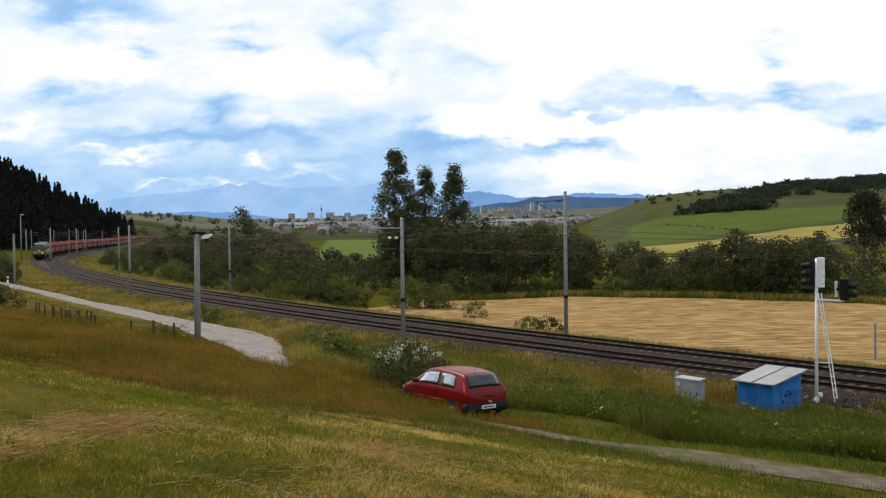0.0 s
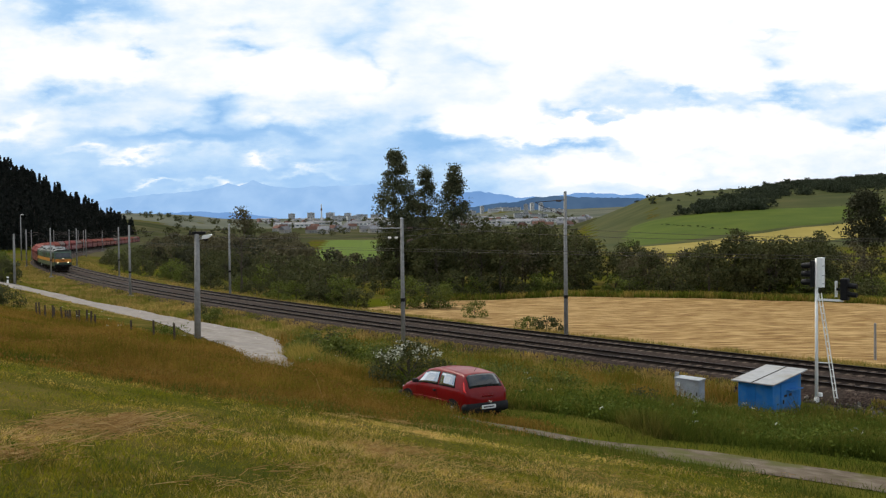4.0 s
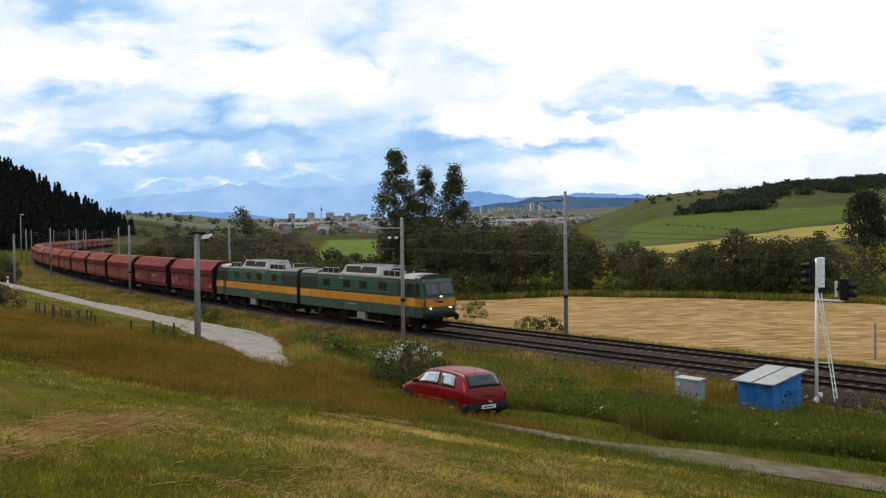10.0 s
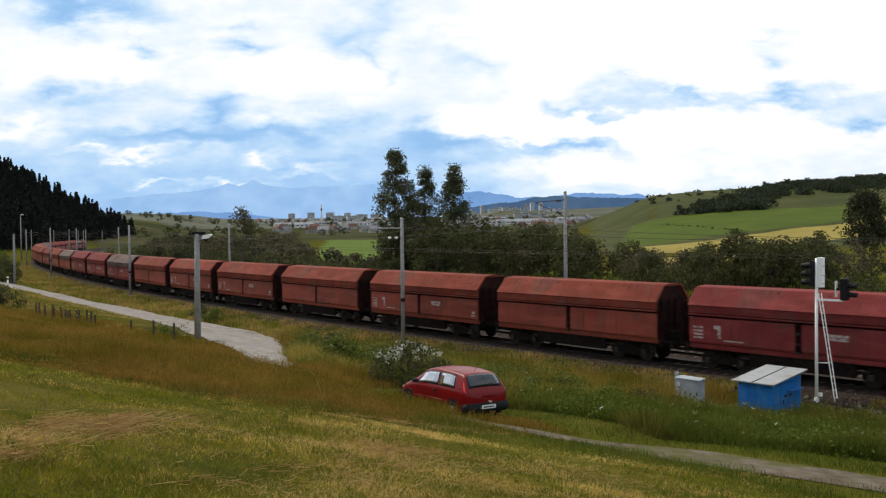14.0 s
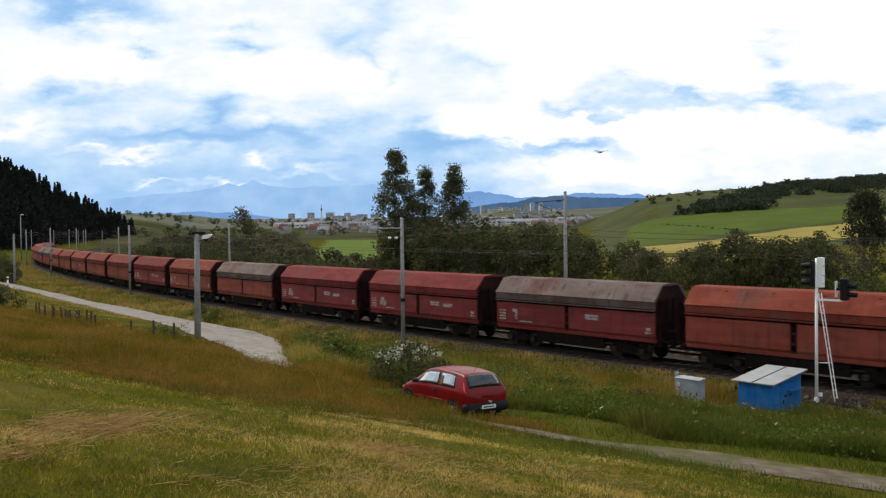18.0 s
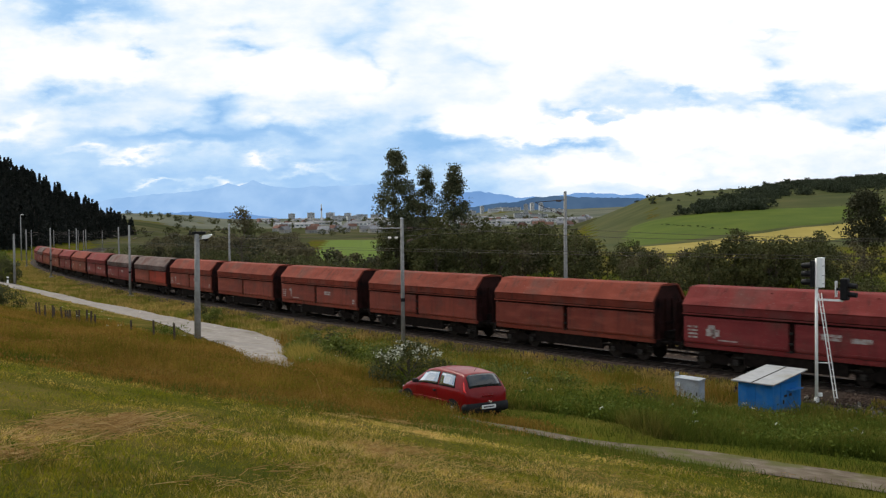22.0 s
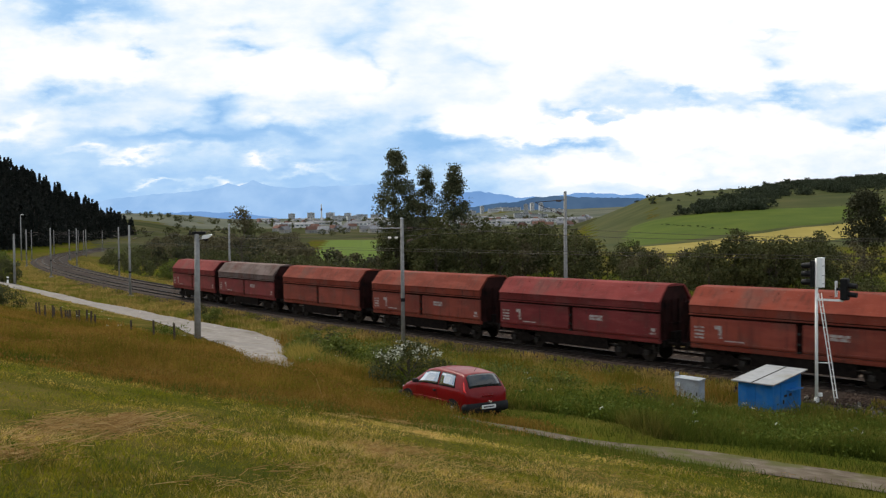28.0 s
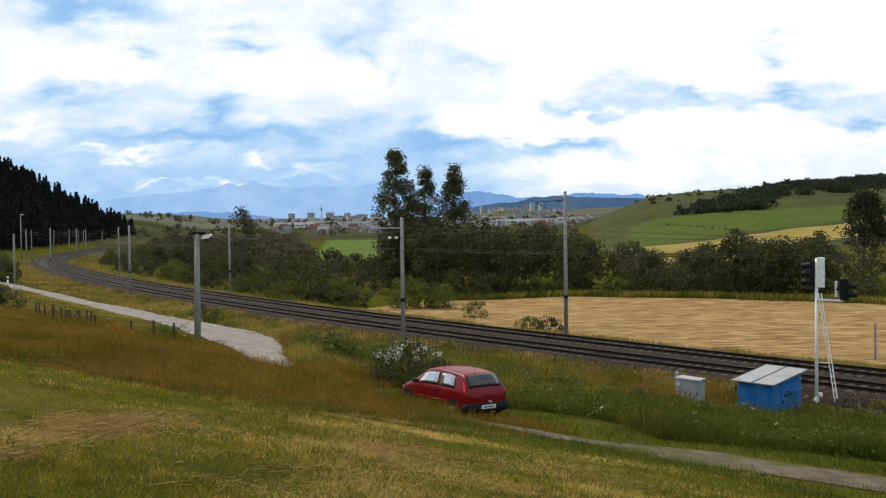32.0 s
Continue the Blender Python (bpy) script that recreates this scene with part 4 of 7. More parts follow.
MESH_BLACK = surface("grille_black", [(.008, .008, .008), (.018, .018, .017)], 30, 3, .6)
HEADLIGHT = glow("headlight", (1.0, .72, .42), 8)
COPPER = surface("pantograph_brown", [(.022, .015, .013), (.045, .028, .022)], 9, 4, .6, metal=.3)


def bogie(parent, x, wheelbase=1.8, radius=.46, name="bogie"):
    b = part(name, boxed(x - .25, x + .25, -.95, .95, .48, .72, bevel=.04), GRIME, parent)
    for side in (-1, 1):
        frame_bm = side_prism(bmesh.new(), [(x - wheelbase / 2 - .3, .42), (x - wheelbase / 2 - .3, .62), (x - .45, .70), (x - .3, .82), (x + .3, .82), (x + .45, .70),
                                            (x + wheelbase / 2 + .3, .62), (x + wheelbase / 2 + .3, .42), (x + wheelbase / 2 - .3, .42), (x + .4, .30), (x - .4, .30), (x - wheelbase / 2 + .3, .42)],
                              side * .97 - .05, side * .97 + .05)
        part("side_frame", frame_bm, GRIME, b)
        for w in (-1, 1):
            cx = x + w * wheelbase / 2
            bm = rodded((cx, side * .67, radius), (cx, side * .80, radius), radius, sides=20)
            rod(bm, (cx, side * .665, radius), (cx, side * .70, radius), radius + .028, sides=20)
            part("wheel", bm, WHEEL, b)
            part("axle_box", boxed(cx - .14, cx + .14, side * 1.0 - .07, side * 1.0 + .07, radius - .14, radius + .14, bevel=.03), DARK_STEEL, b)
    return b


def buffers(parent, x, way):
    for y in (-.875, .875):
        bm = rodded((x - way * .62, y, 1.06), (x - way * .05, y, 1.06), .09, sides=12)
        rod(bm, (x - way * .05, y, 1.06), (x, y, 1.06), .235, .225, sides=16)
        part("buffer", bm, GRIME, parent)


def hopper_wagon(name, body, roof, second_door, label, marks):
    w = empty(name, label, "hopper wagon", "wagons of the train")
    E, F, R = 5.56, 5.90, 6.62      # rear end, front end, buffer face
    bm = bmesh.new()
    for y in (-.95, .95):
        box(bm, -6.0, 6.0, y - .09, y + .09, .90, 1.18)
    for x in (-5.95, -3.9, 0, 3.9, 5.95):
        box(bm, x - .09, x + .09, -1.25, 1.25, .86, 1.16)
    part("underframe", bm, GRIME, w)
    for way in (-1, 1):
        bogie(w, way * 3.9)
        buffers(w, way * R, way)
        part("coupling_hook", boxed(way * 6.15 - .2, way * 6.15 + .2, -.06, .06, .93, 1.12, bevel=.03), DARK_STEEL, w)
    core = [(-.95, 1.05), (-1.36, 1.3), (-1.36, 2.95), (-.70, 4.00), (.70, 4.00), (1.36, 2.95), (1.36, 1.3), (.95, 1.05)]
    part("hopper_body", prism(bmesh.new(), core, -E + .04, F - .04), END_SHADE, w, "end wall and inner hopper with shade painted in")
    for side in (-1, 1):
        for k, (x0, x1) in enumerate(((-E, -.16), (.16, F))):
            mat = second_door if (k == 1 and second_door) else body
            bm = bmesh.new()
            prism(bm, [(side * 1.36, 1.30), (side * 1.43, 1.30), (side * 1.46, 1.42), (side * 1.46, 2.58), (side * 1.36, 2.58)], x0, x1)
            for zz in (1.42, 2.50):
                box(bm, x0 + .02, x1 - .02, side * 1.47 - .012, side * 1.47 + .012, zz - .03, zz + .03)
            door = part("discharge_door", bm, mat, w)
            if marks:
                bars = [(x0 + .25, x0 + .75, 1.55 + .17 * i, .09) for i in range(4)] if k == 0 else [(x1 - .55, x1 - .2, 1.5, .10), (x1 - .5, x1 - .25, 1.66, .16)]
                bars += [(x0 + 1.55, x0 + 1.72, 1.62, .62), (x0 + 1.35, x0 + 1.6, 2.06, .18), (x0 + 1.9, x0 + 2.9, 1.50, .06)] if k == 0 else [(x0 + 1.2, x0 + 2.1, 1.98, .13), (x0 + 1.2, x0 + 2.1, 2.14, .12)]
                if marks > 1 and k == 1:
                    bars += [(x0 + 2.5, x0 + 3.4, 1.95, .22)]
                if marks > 1 and k == 0:
                    bars += [(x0 + 1.25, x0 + 1.95, 1.70, .34)]
                for a, c, z, h in bars:
                    if side > 0:
                        a, c = x0 + x1 - c, x0 + x1 - a
                    part("stencil", boxed(a, c, side * 1.475 - .004, side * 1.475 + .004, z, z + h), MARK, door, "faded white stencil")
        part("sill", prism(bmesh.new(), [(side * 1.05, 1.00), (side * 1.40, 1.06), (side * 1.44, 1.27), (side * 1.30, 1.27)], -E, F), body, w)
        part("gutter_rail", boxed(-E - .05, F + .05, side * 1.49 - .05, side * 1.49 + .05, 2.69, 2.755, bevel=.012), roof, w, "worn rail along the side")
        part("upper_side", prism(bmesh.new(), [(side * 1.36, 2.80), (side * 1.50, 2.80), (side * 1.52, 3.16), (side * 1.36, 3.16)], -E - .02, F + .02), roof, w)
        cover = bmesh.new()
        prism(cover, [(side * 1.53, 3.14), (side * 1.55, 3.19), (side * .80, 4.03), (side * .70, 4.02), (side * 1.40, 3.14)], -E - .04, F + .04)
        lid = part("roof_flap", cover, roof, w)
        for x in (-3.6, -1.2, 1.2, 3.6):
            part("hinge", boxed(x - .05, x + .05, side * .92 - .03, side * .92 + .03, 3.85, 3.925), roof, lid)
        part("centre_post", boxed(-.15, .15, side * 1.34 - .02, side * 1.34 + .10, 1.1, 2.62), END_SHADE, w)
        for z in (1.25, 1.62, 2.1):
            part("lever", boxed(-.10, .06, side * 1.46 - .03, side * 1.46 + .03, z, z + .10, bevel=.015), DARK_STEEL, w)
        part("brake_pipe", boxed(-3.0, 3.0, side * 1.12 - .03, side * 1.12 + .03, .70, .76), DARK_STEEL, w)
        for x in (-5.6, 5.6):
            bm = bmesh.new()
            for dx in (-.16, .16):
                rod(bm, (x + dx, side * 1.30, .55), (x + dx, side * 1.30, 1.25), .018, sides=6)
            for z in (.58, .85, 1.12):
                rod(bm, (x - .16, side * 1.30, z), (x + .16, side * 1.30, z), .018, sides=6)
            part("step_ladder", bm, DARK_STEEL, w)
    for side in (-1, 1):
        part("discharge_chute", prism(bmesh.new(), [(side * 1.32, 1.12), (side * 1.22, .42), (side * 1.16, .42), (side * .2, 1.12)], -2.45, 2.45), GRIME, w)
    part("roof_top", prism(bmesh.new(), [(-.80, 3.99), (-.60, 4.06), (0, 4.10), (.60, 4.06), (.80, 3.99), (.60, 3.96), (-.60, 3.96)], -E - .03, F + .03), roof, w)
    # added plate: keeps the wagon gap dark by hiding the bright field behind
    part("gap_plate", boxed(-6.32, -6.27, -1.05, 1.05, 1.21, 3.25, bevel=.012), END_SHADE, w, "dark plate added to close the gap between wagons")
    for way in (-1, 1):
        part("end_platform", boxed(way * 5.95 - .40, way * 5.95 + .10 if way > 0 else way * 5.95 + .40, -1.25, 1.25, 1.16, 1.21), GRIME, w)
        bm = bmesh.new()
        for y in (-1.15, 1.15):
            rod(bm, (way * 6.0, y, 1.2), (way * ((F if way > 0 else E) + .03), y * .9, 2.7), .045, sides=6)
            rod(bm, (way * 6.1, y, 1.2), (way * 6.1, y, 2.15), .02, sides=6)
        rod(bm, (way * 6.1, -1.15, 2.12), (way * 6.1, 1.15, 2.12), .02, sides=6)
        part("end_brace", bm, END_SHADE, w)
        for y in (-.9, -.3, .3, .9):
            part("end_rib", boxed((F if way > 0 else -E) - .05, (F if way > 0 else -E) + .05, y - .04, y + .04, 1.25, 3.3), END_SHADE, w)
        part("end_tank", boxed(way * 6.05 - .14, way * 6.05 + .14, -.5, .5, 1.22, 1.62, bevel=.05), GRIME, w)
    return w


def locomotive(name, label, raised):
    """One half of the twin engine; its cab looks along +x."""
    w = empty(name, label, "locomotive", "engine units of the train")
    H, B = 8.615, 7.95
    shell = bmesh.new()
    prism(shell, [(-1.44, 1.02), (-1.47, 1.2), (-1.47, 3.30), (-1.40, 3.62), (-1.15, 3.74), (1.15, 3.74), (1.40, 3.62), (1.47, 3.30), (1.47, 1.2), (1.44, 1.02)], -8.32, 7.0)
    part("body", shell, LOCO_GREY_GREEN, w)
    nose = bmesh.new()
    side_prism(nose, [(7.0, 1.02), (7.85, 1.02), (7.95, 1.25), (7.95, 2.35), (7.55, 3.55), (7.35, 3.74), (7.0, 3.74)], -1.45, 1.45)
    bmesh.ops.bevel(nose, geom=[e for e in nose.edges if abs(abs(e.verts[0].co.y) - 1.45) < .01 and abs(abs(e.verts[1].co.y) - 1.45) < .01 and e.verts[0].co.x > 7.2 and e.verts[1].co.x > 7.2], offset=.16, segments=3, affect="EDGES")
    cab = part("cab", nose, LOCO_GREEN, w)
    part("screen_frame", side_prism(bmesh.new(), [(7.895, 2.53), (7.935, 2.54), (7.645, 3.42), (7.600, 3.40)], -1.22, 1.22), LOCO_GREY_GREEN, cab)
    for y0, y1 in ((-1.14, -.05), (.05, 1.14)):
        part("windscreen", side_prism(bmesh.new(), [(7.87, 2.62), (7.922, 2.62), (7.682, 3.35), (7.63, 3.35)], y0, y1), SCREEN, cab, "greyish windscreen pane")
    part("wiper", rodded((7.95, .25, 2.5), (7.76, -.15, 3.1), .014, sides=6), BLACK, cab)
    part("front_band", boxed(7.90, 7.968, -1.29, 1.29, 1.75, 2.30, bevel=.02), LOCO_ORANGE, cab, "orange band across the front")
    part("front_emblem", side_prism(bmesh.new(), [(7.966, 2.02), (7.980, 2.02), (7.980, 2.12), (7.966, 2.12)], -.28, .28), BLACK, cab)
    lights = (((0, 2.44), .06), ((-.86, 1.68), .06), ((.86, 1.68), .06))
    for (y, z), r in lights:
        bm = rodded((7.9, y, z), (7.975, y, z), r + .05, sides=16)
        socket = part("lamp_housing", bm, BLACK, cab)
        lens = part("headlight_lens", rodded((7.97, y, z), (7.995, y, z), r, r * .8, sides=16), HEADLIGHT if raised is None else SCREEN, socket, "lit headlight" if raised is None else "")
    part("apron", boxed(7.6, 8.05, -1.40, 1.40, .95, 1.30, bevel=.05), BLACK, w)
    part("snow_plough", side_prism(bmesh.new(), [(7.55, .30), (7.68, .24), (7.62, .62), (7.50, .62)], -1.0, 1.0), GRIME, w)
    for y in (-.8, .8):
        part("brake_hose", rodded((8.02, y * .6, 1.0), (8.10, y * .55, .55), .03, sides=8), BLACK, w)
    part("coupling_hook", boxed(8.0, 8.35, -.07, .07, .95, 1.15, bevel=.03), DARK_STEEL, w)
    buffers(w, H, 1)
    buffers(w, -H + .35, -1)
    part("gangway", boxed(-8.58, -8.30, -.6, .6, 1.1, 3.2, bevel=.06), BLACK, w, "black rubber gangway")
    for side in (-1, 1):
        y = side * 1.472
        part("stripe", boxed(-8.324, 7.0, y - .016, y + .016, 1.78, 2.36), LOCO_YELLOW, w, "yellow band along the side")
        part("stripe", boxed(7.0, 7.90, side * 1.452 - .016, side * 1.452 + .016, 1.76, 2.32), LOCO_ORANGE, cab)
        part("lower_side", boxed(-8.323, 7.0, y - .010, y + .010, 1.06, 1.775), LOCO_GREEN, w, "dark green lower side")
        for z in (1.82, 1.90, 1.98, 2.06, 2.14, 2.22, 2.30):
            part("rib", boxed(-6.6, 5.2, y + side * .018 - .008, y + side * .018 + .008, z, z + .022), LOCO_ORANGE, w)
        for k in range(9):
            z = 2.52 + .115 * k
            part("louvre", boxed(-5.6, 5.0, y - .014, y + .016, z, z + .042), LOUVRE, w, "pale green louvre")
        for x in (-4.3, -1.45, .75, 3.25):
            win = part("side_window", boxed(x - .52, x + .52, y - .022, y + .026, 2.68, 3.34, bevel=.02), LOCO_GREY_GREEN, w)
            part("glass", boxed(x - .42, x + .42, y + side * .02 - .012, y + side * .02 + .012, 2.76, 3.26), SMOKED, win, "dark window glass")
        for x, hw in ((6.35, .34), (7.28, .20)):
            win = part("cab_window", boxed(x - hw, x + hw, side * 1.458 - .02, side * 1.458 + .026, 2.50, 3.38, bevel=.02), LOCO_GREY_GREEN, w)
            part("glass", boxed(x - hw + .06, x + hw - .06, side * 1.48 - .012, side * 1.48 + .012, 2.56, 3.32), SMOKED, win, "dark window glass")
        part("cab_door", boxed(5.55, 5.98, y - .012, y + .018, 1.2, 3.4), LOCO_GREY_GREEN, w)
        bm = rodded((5.48, y + side * .06, 1.2), (5.48, y + side * .06, 2.9), .018, sides=6)
        rod(bm, (6.05, y + side * .06, 1.2), (6.05, y + side * .06, 2.9), .018, sides=6)
        part("handrail", bm, DARK_STEEL, w)
        for z in (.52, .82):
            part("cab_step", boxed(5.50, 6.02, side * 1.36 - .10, side * 1.36 + .10, z, z + .04), DARK_STEEL, w)
        part("upper_plate", boxed(-2.5, -1.9, y + side * .012 - .01, y + side * .012 + .012, 3.38, 3.48), MARK, w, "small pale plate")
        part("number_plate", boxed(-1.4, -.2, y + side * .006 - .01, y + side * .006 + .014, 1.50, 1.58), MARK, w, "plain plate")
        for x in (-2.1, .2, 2.4):
            part("equipment_box", boxed(x - .55, x + .55, side * 1.18 - .14, side * 1.18 + .14, .45, .98, bevel=.04), GALVANISED if x == .2 else GRIME, w)
        for x in (-5.6, 5.9):
            part("sand_box", boxed(x - .18, x + .18, side * 1.20 - .1, side * 1.20 + .1, .62, 1.0, bevel=.03), LOCO_GREY_GREEN, w)
    # roof
    for x0, x1, name_ in ((5.2, 6.75, "cab_roof"),):
        part(name_, prism(bmesh.new(), [(-1.38, 3.66), (-1.16, 3.86), (-.5, 3.96), (.5, 3.96), (1.16, 3.86), (1.38, 3.66), (1.1, 3.6), (-1.1, 3.6)], x0, x1), LOCO_ROOF, w, "pale grey roof")
    part("cab_brow", prism(bmesh.new(), [(-1.38, 3.66), (-1.16, 3.84), (-.5, 3.94), (.5, 3.94), (1.16, 3.84), (1.38, 3.66), (1.1, 3.6), (-1.1, 3.6)], 6.75, 7.36), LOCO_GREY_GREEN, w)
    part("rear_roof", prism(bmesh.new(), [(-1.38, 3.66), (-1.16, 3.84), (-.5, 3.92), (.5, 3.92), (1.16, 3.84), (1.38, 3.66), (1.1, 3.6), (-1.1, 3.6)], -8.25, -5.9), LOCO_GREY_GREEN, w)
    hood_bm = side_prism(bmesh.new(), [(-2.6, 3.70), (-2.1, 4.42), (2.1, 4.42), (2.6, 3.70)], -1.22, 1.22)
    for v in hood_bm.verts:
        if v.co.z > 4:
            v.co.y *= .84
    hood = part("cooler_hood", hood_bm, HOOD, w, "pale grey cooler hood")
    part("hood_top", boxed(-1.95, 1.95, -.93, .93, 4.415, 4.44, bevel=.01), HOOD_SLAT, hood, "dark hood top")
    part("hood_ledge", boxed(-2.75, 2.75, -1.3, 1.3, 3.68, 3.78, bevel=.03), HOOD, w)
    for side in (-1, 1):
        for x0, x1 in ((-2.08, -.12), (.12, 2.08)):
            g0, g1 = (.30 if x0 < -1 else .06), (.06 if x0 < -1 else .30)
            bm = bmesh.new()
            lean = lambda z: side * (1.22 - (z - 3.70) / .72 * .195)
            face = [(x0 - .22 + g0, 3.86), (x1 + .22 - g1, 3.86), (x1 - (.02 if x0 < -1 else .08), 4.33), (x0 + (.08 if x0 < -1 else .02), 4.33)]
            lo, hi = [bm.verts.new((a, lean(z) - side * .02, z)) for a, z in face], [bm.verts.new((a, lean(z) + side * .008, z)) for a, z in face]
            bm.faces.new(hi)
            bm.faces.new(lo[::-1])
            for i in range(4):
                bm.faces.new((lo[i], lo[(i + 1) % 4], hi[(i + 1) % 4], hi[i]))
            bmesh.ops.recalc_face_normals(bm, faces=bm.faces)
            grille = part("hood_grille", bm, MESH_BLACK, hood, "black slatted grille")
            for k in range(3):
                z = 3.97 + .12 * k
                part("slat", boxed(x0 + .1, x1 - .1, lean(z) - .012, lean(z) + .012, z, z + .02), HOOD_SLAT, grille)
        for a, c in ((-5.4, -2.9), (2.9, 5.0)):
            g = part("roof_grille", boxed(a, c, side * 1.05 - .10, side * 1.05 + .10, 3.70, 4.14, bevel=.03), LOCO_GREY_GREEN, w)
            part("grille_rim", boxed(a, c, side * 1.15 - .012, side * 1.15 + .012, 4.10, 4.15), HOOD, g, "pale rim")
            part("grille_rim", boxed(a, c, side * 1.15 - .012, side * 1.15 + .012, 3.71, 3.75), HOOD, g, "pale rim")
            k = (c - a - .1) / 3
            for i in range(4):
                part("grille_bar", boxed(a + .03 + i * k - .02, a + .03 + i * k + .03, side * 1.155 - .012, side * 1.155 + .012, 3.75, 4.10), HOOD, g, "pale bar")
            for i in range(3):
                part("grille_mesh", boxed(a + .08 + i * k, a + i * k + k - .03, side * 1.155 - .006, side * 1.155 + .006, 3.77, 4.09), MESH_BLACK, g)
    for x in (-4.2, -3.2, 3.4, 4.4):
        for y in (-.45, .45):
            part("insulator", rodded((x, y, 3.74), (x, y, 4.15), .07, .05, sides=10), PORCELAIN, w)
    base = bmesh.new()
    for y in (-.5, .5):
        box(base, 3.0, 5.0, y - .04, y + .04, 4.12, 4.20)
    for x in (3.05, 4.0, 4.95):
        box(base, x - .04, x + .04, -.55, .55, 4.12, 4.20)
    pan = part("pantograph", base, COPPER, w)
    arms = bmesh.new()
    if raised:
        for y in (-.4, .4):
            rod(arms, (3.2, y, 4.2), (4.55, y * .8, 4.95), .03, sides=6)
            rod(arms, (4.55, y * .8, 4.95), (3.6, y * .5, 5.72), .022, sides=6)
        rod(arms, (4.55, -.35, 4.95), (4.55, .35, 4.95), .025, sides=6)
        rod(arms, (3.6, -.85, 5.75), (3.6, .85, 5.75), .03, sides=6)
        rod(arms, (3.85, -.85, 5.75), (3.85, .85, 5.75), .03, sides=6)
    else:
        for y in (-.4, .4):
            rod(arms, (3.1, y, 4.24), (4.9, y * .8, 4.36), .03, sides=6)
        rod(arms, (3.6, -.85, 4.42), (3.6, .85, 4.42), .03, sides=6)
        rod(arms, (3.85, -.85, 4.42), (3.85, .85, 4.42), .03, sides=6)
    part("pantograph_arm", arms, COPPER, pan)
    bar = bmesh.new()
    rod(bar, (-5.5, .3, 4.22), (2.9, .3, 4.40), .02, sides=6)
    part("roof_busbar", bar, COPPER, w)
    part("under_tray", prism(bmesh.new(), [(-1.05, 1.02), (-1.0, .42), (1.0, .42), (1.05, 1.02)], -2.55, 2.55), GRIME, w)
    for x in (-6.6, -2.7, 2.7, 6.6):
        part("spring_gear", boxed(x - .35, x + .35, -1.05, 1.05, .45, 1.0, bevel=.05), GRIME, w)
    for x in (-4.6, 4.6):
        bogie(w, x, 3.2, .6)
    return w


SPEED, NOSE_AT = 19.894, 11.0       # metres a second; the time at which the nose stands at s = 0
ENGINE, WAGON = 17.23, 13.245


def place_on_line(s, grip):
    """Pose of a vehicle whose middle is at s and whose bogies stand grip metres before and behind it, running towards smaller s."""
    ax, ay, _ = on_line(s - grip, 0)
    bx, by, _ = on_line(s + grip, 0)
    return pose((ax + bx) / 2, (ay + by) / 2, RAIL_Z, 0, 0, math.degrees(math.atan2(ay - by, ax - bx)))


TRAIN = []
TRAIN.append((locomotive("locomotive", "leading green electric locomotive with a yellow band and lit headlights", None), ENGINE / 2, 4.6, 0))
TRAIN.append((locomotive("locomotive", "second green electric locomotive with a yellow band and raised pantograph", True), ENGINE * 1.5, 4.6, 180))
KINDS = {
    "m": hopper_wagon("hopper_wagon", MAROON, ROOF_MAROON, None, "maroon covered hopper wagon with faded white stencils", 1),
    "n": hopper_wagon("hopper_wagon", MAROON, ROOF_MAROON, None, "maroon covered hopper wagon with large white stencils", 2),
    "r": hopper_wagon("hopper_wagon", RUST, ROOF_RUST, None, "rusty red covered hopper wagon with worn plain sides", 0),
    "s": hopper_wagon("hopper_wagon", RUST, ROOF_RUST, None, "rusty red covered hopper wagon with faded stencils", 1),
    "g": hopper_wagon("hopper_wagon", MAROON, ROOF_GREY, None, "maroon covered hopper wagon with a greyish weathered roof", 1),
    "h": hopper_wagon("hopper_wagon", RUST, ROOF_GREY, None, "rusty red covered hopper wagon with a greyish roof", 0),
    "b": hopper_wagon("hopper_wagon", RUST, ROOF_GREY, BRIGHT, "covered hopper wagon with grey roof and bright red door", 0),
}
ORDER = "mmrsrssrgnnhsnrrsrsbgnsmsrgm"
used = set()
SLACK = np.interp(np.arange(len(ORDER)), (0, 2, 5, 7, 15, 17, 22, 26, 27), (-.02, 0, .01, .014, .034, .022, .014, .016, -.03))     # play of the couplings, in wagon lengths
for k, letter in enumerate(ORDER):
    wagon = KINDS[letter]
    if letter in used:
        wagon = copy_thing(wagon, Matrix())
    used.add(letter)
    TRAIN.append((wagon, 2 * ENGINE + (k + .5 + SLACK[k]) * WAGON, 3.9, 0))

# ---- line-side things ----
def line_pose(s, n, z=None):
    """Pose on the ground by the line, with x towards smaller s (the way the train runs) and y away from the hillside."""
    x, y, _ = on_line(s, n)
    a = float(np.interp(s, LINE_S, LINE_T))
    return pose(float(x), float(y), ground_z(x, y) if z is None else z, 0, 0, math.degrees(a) + 180)


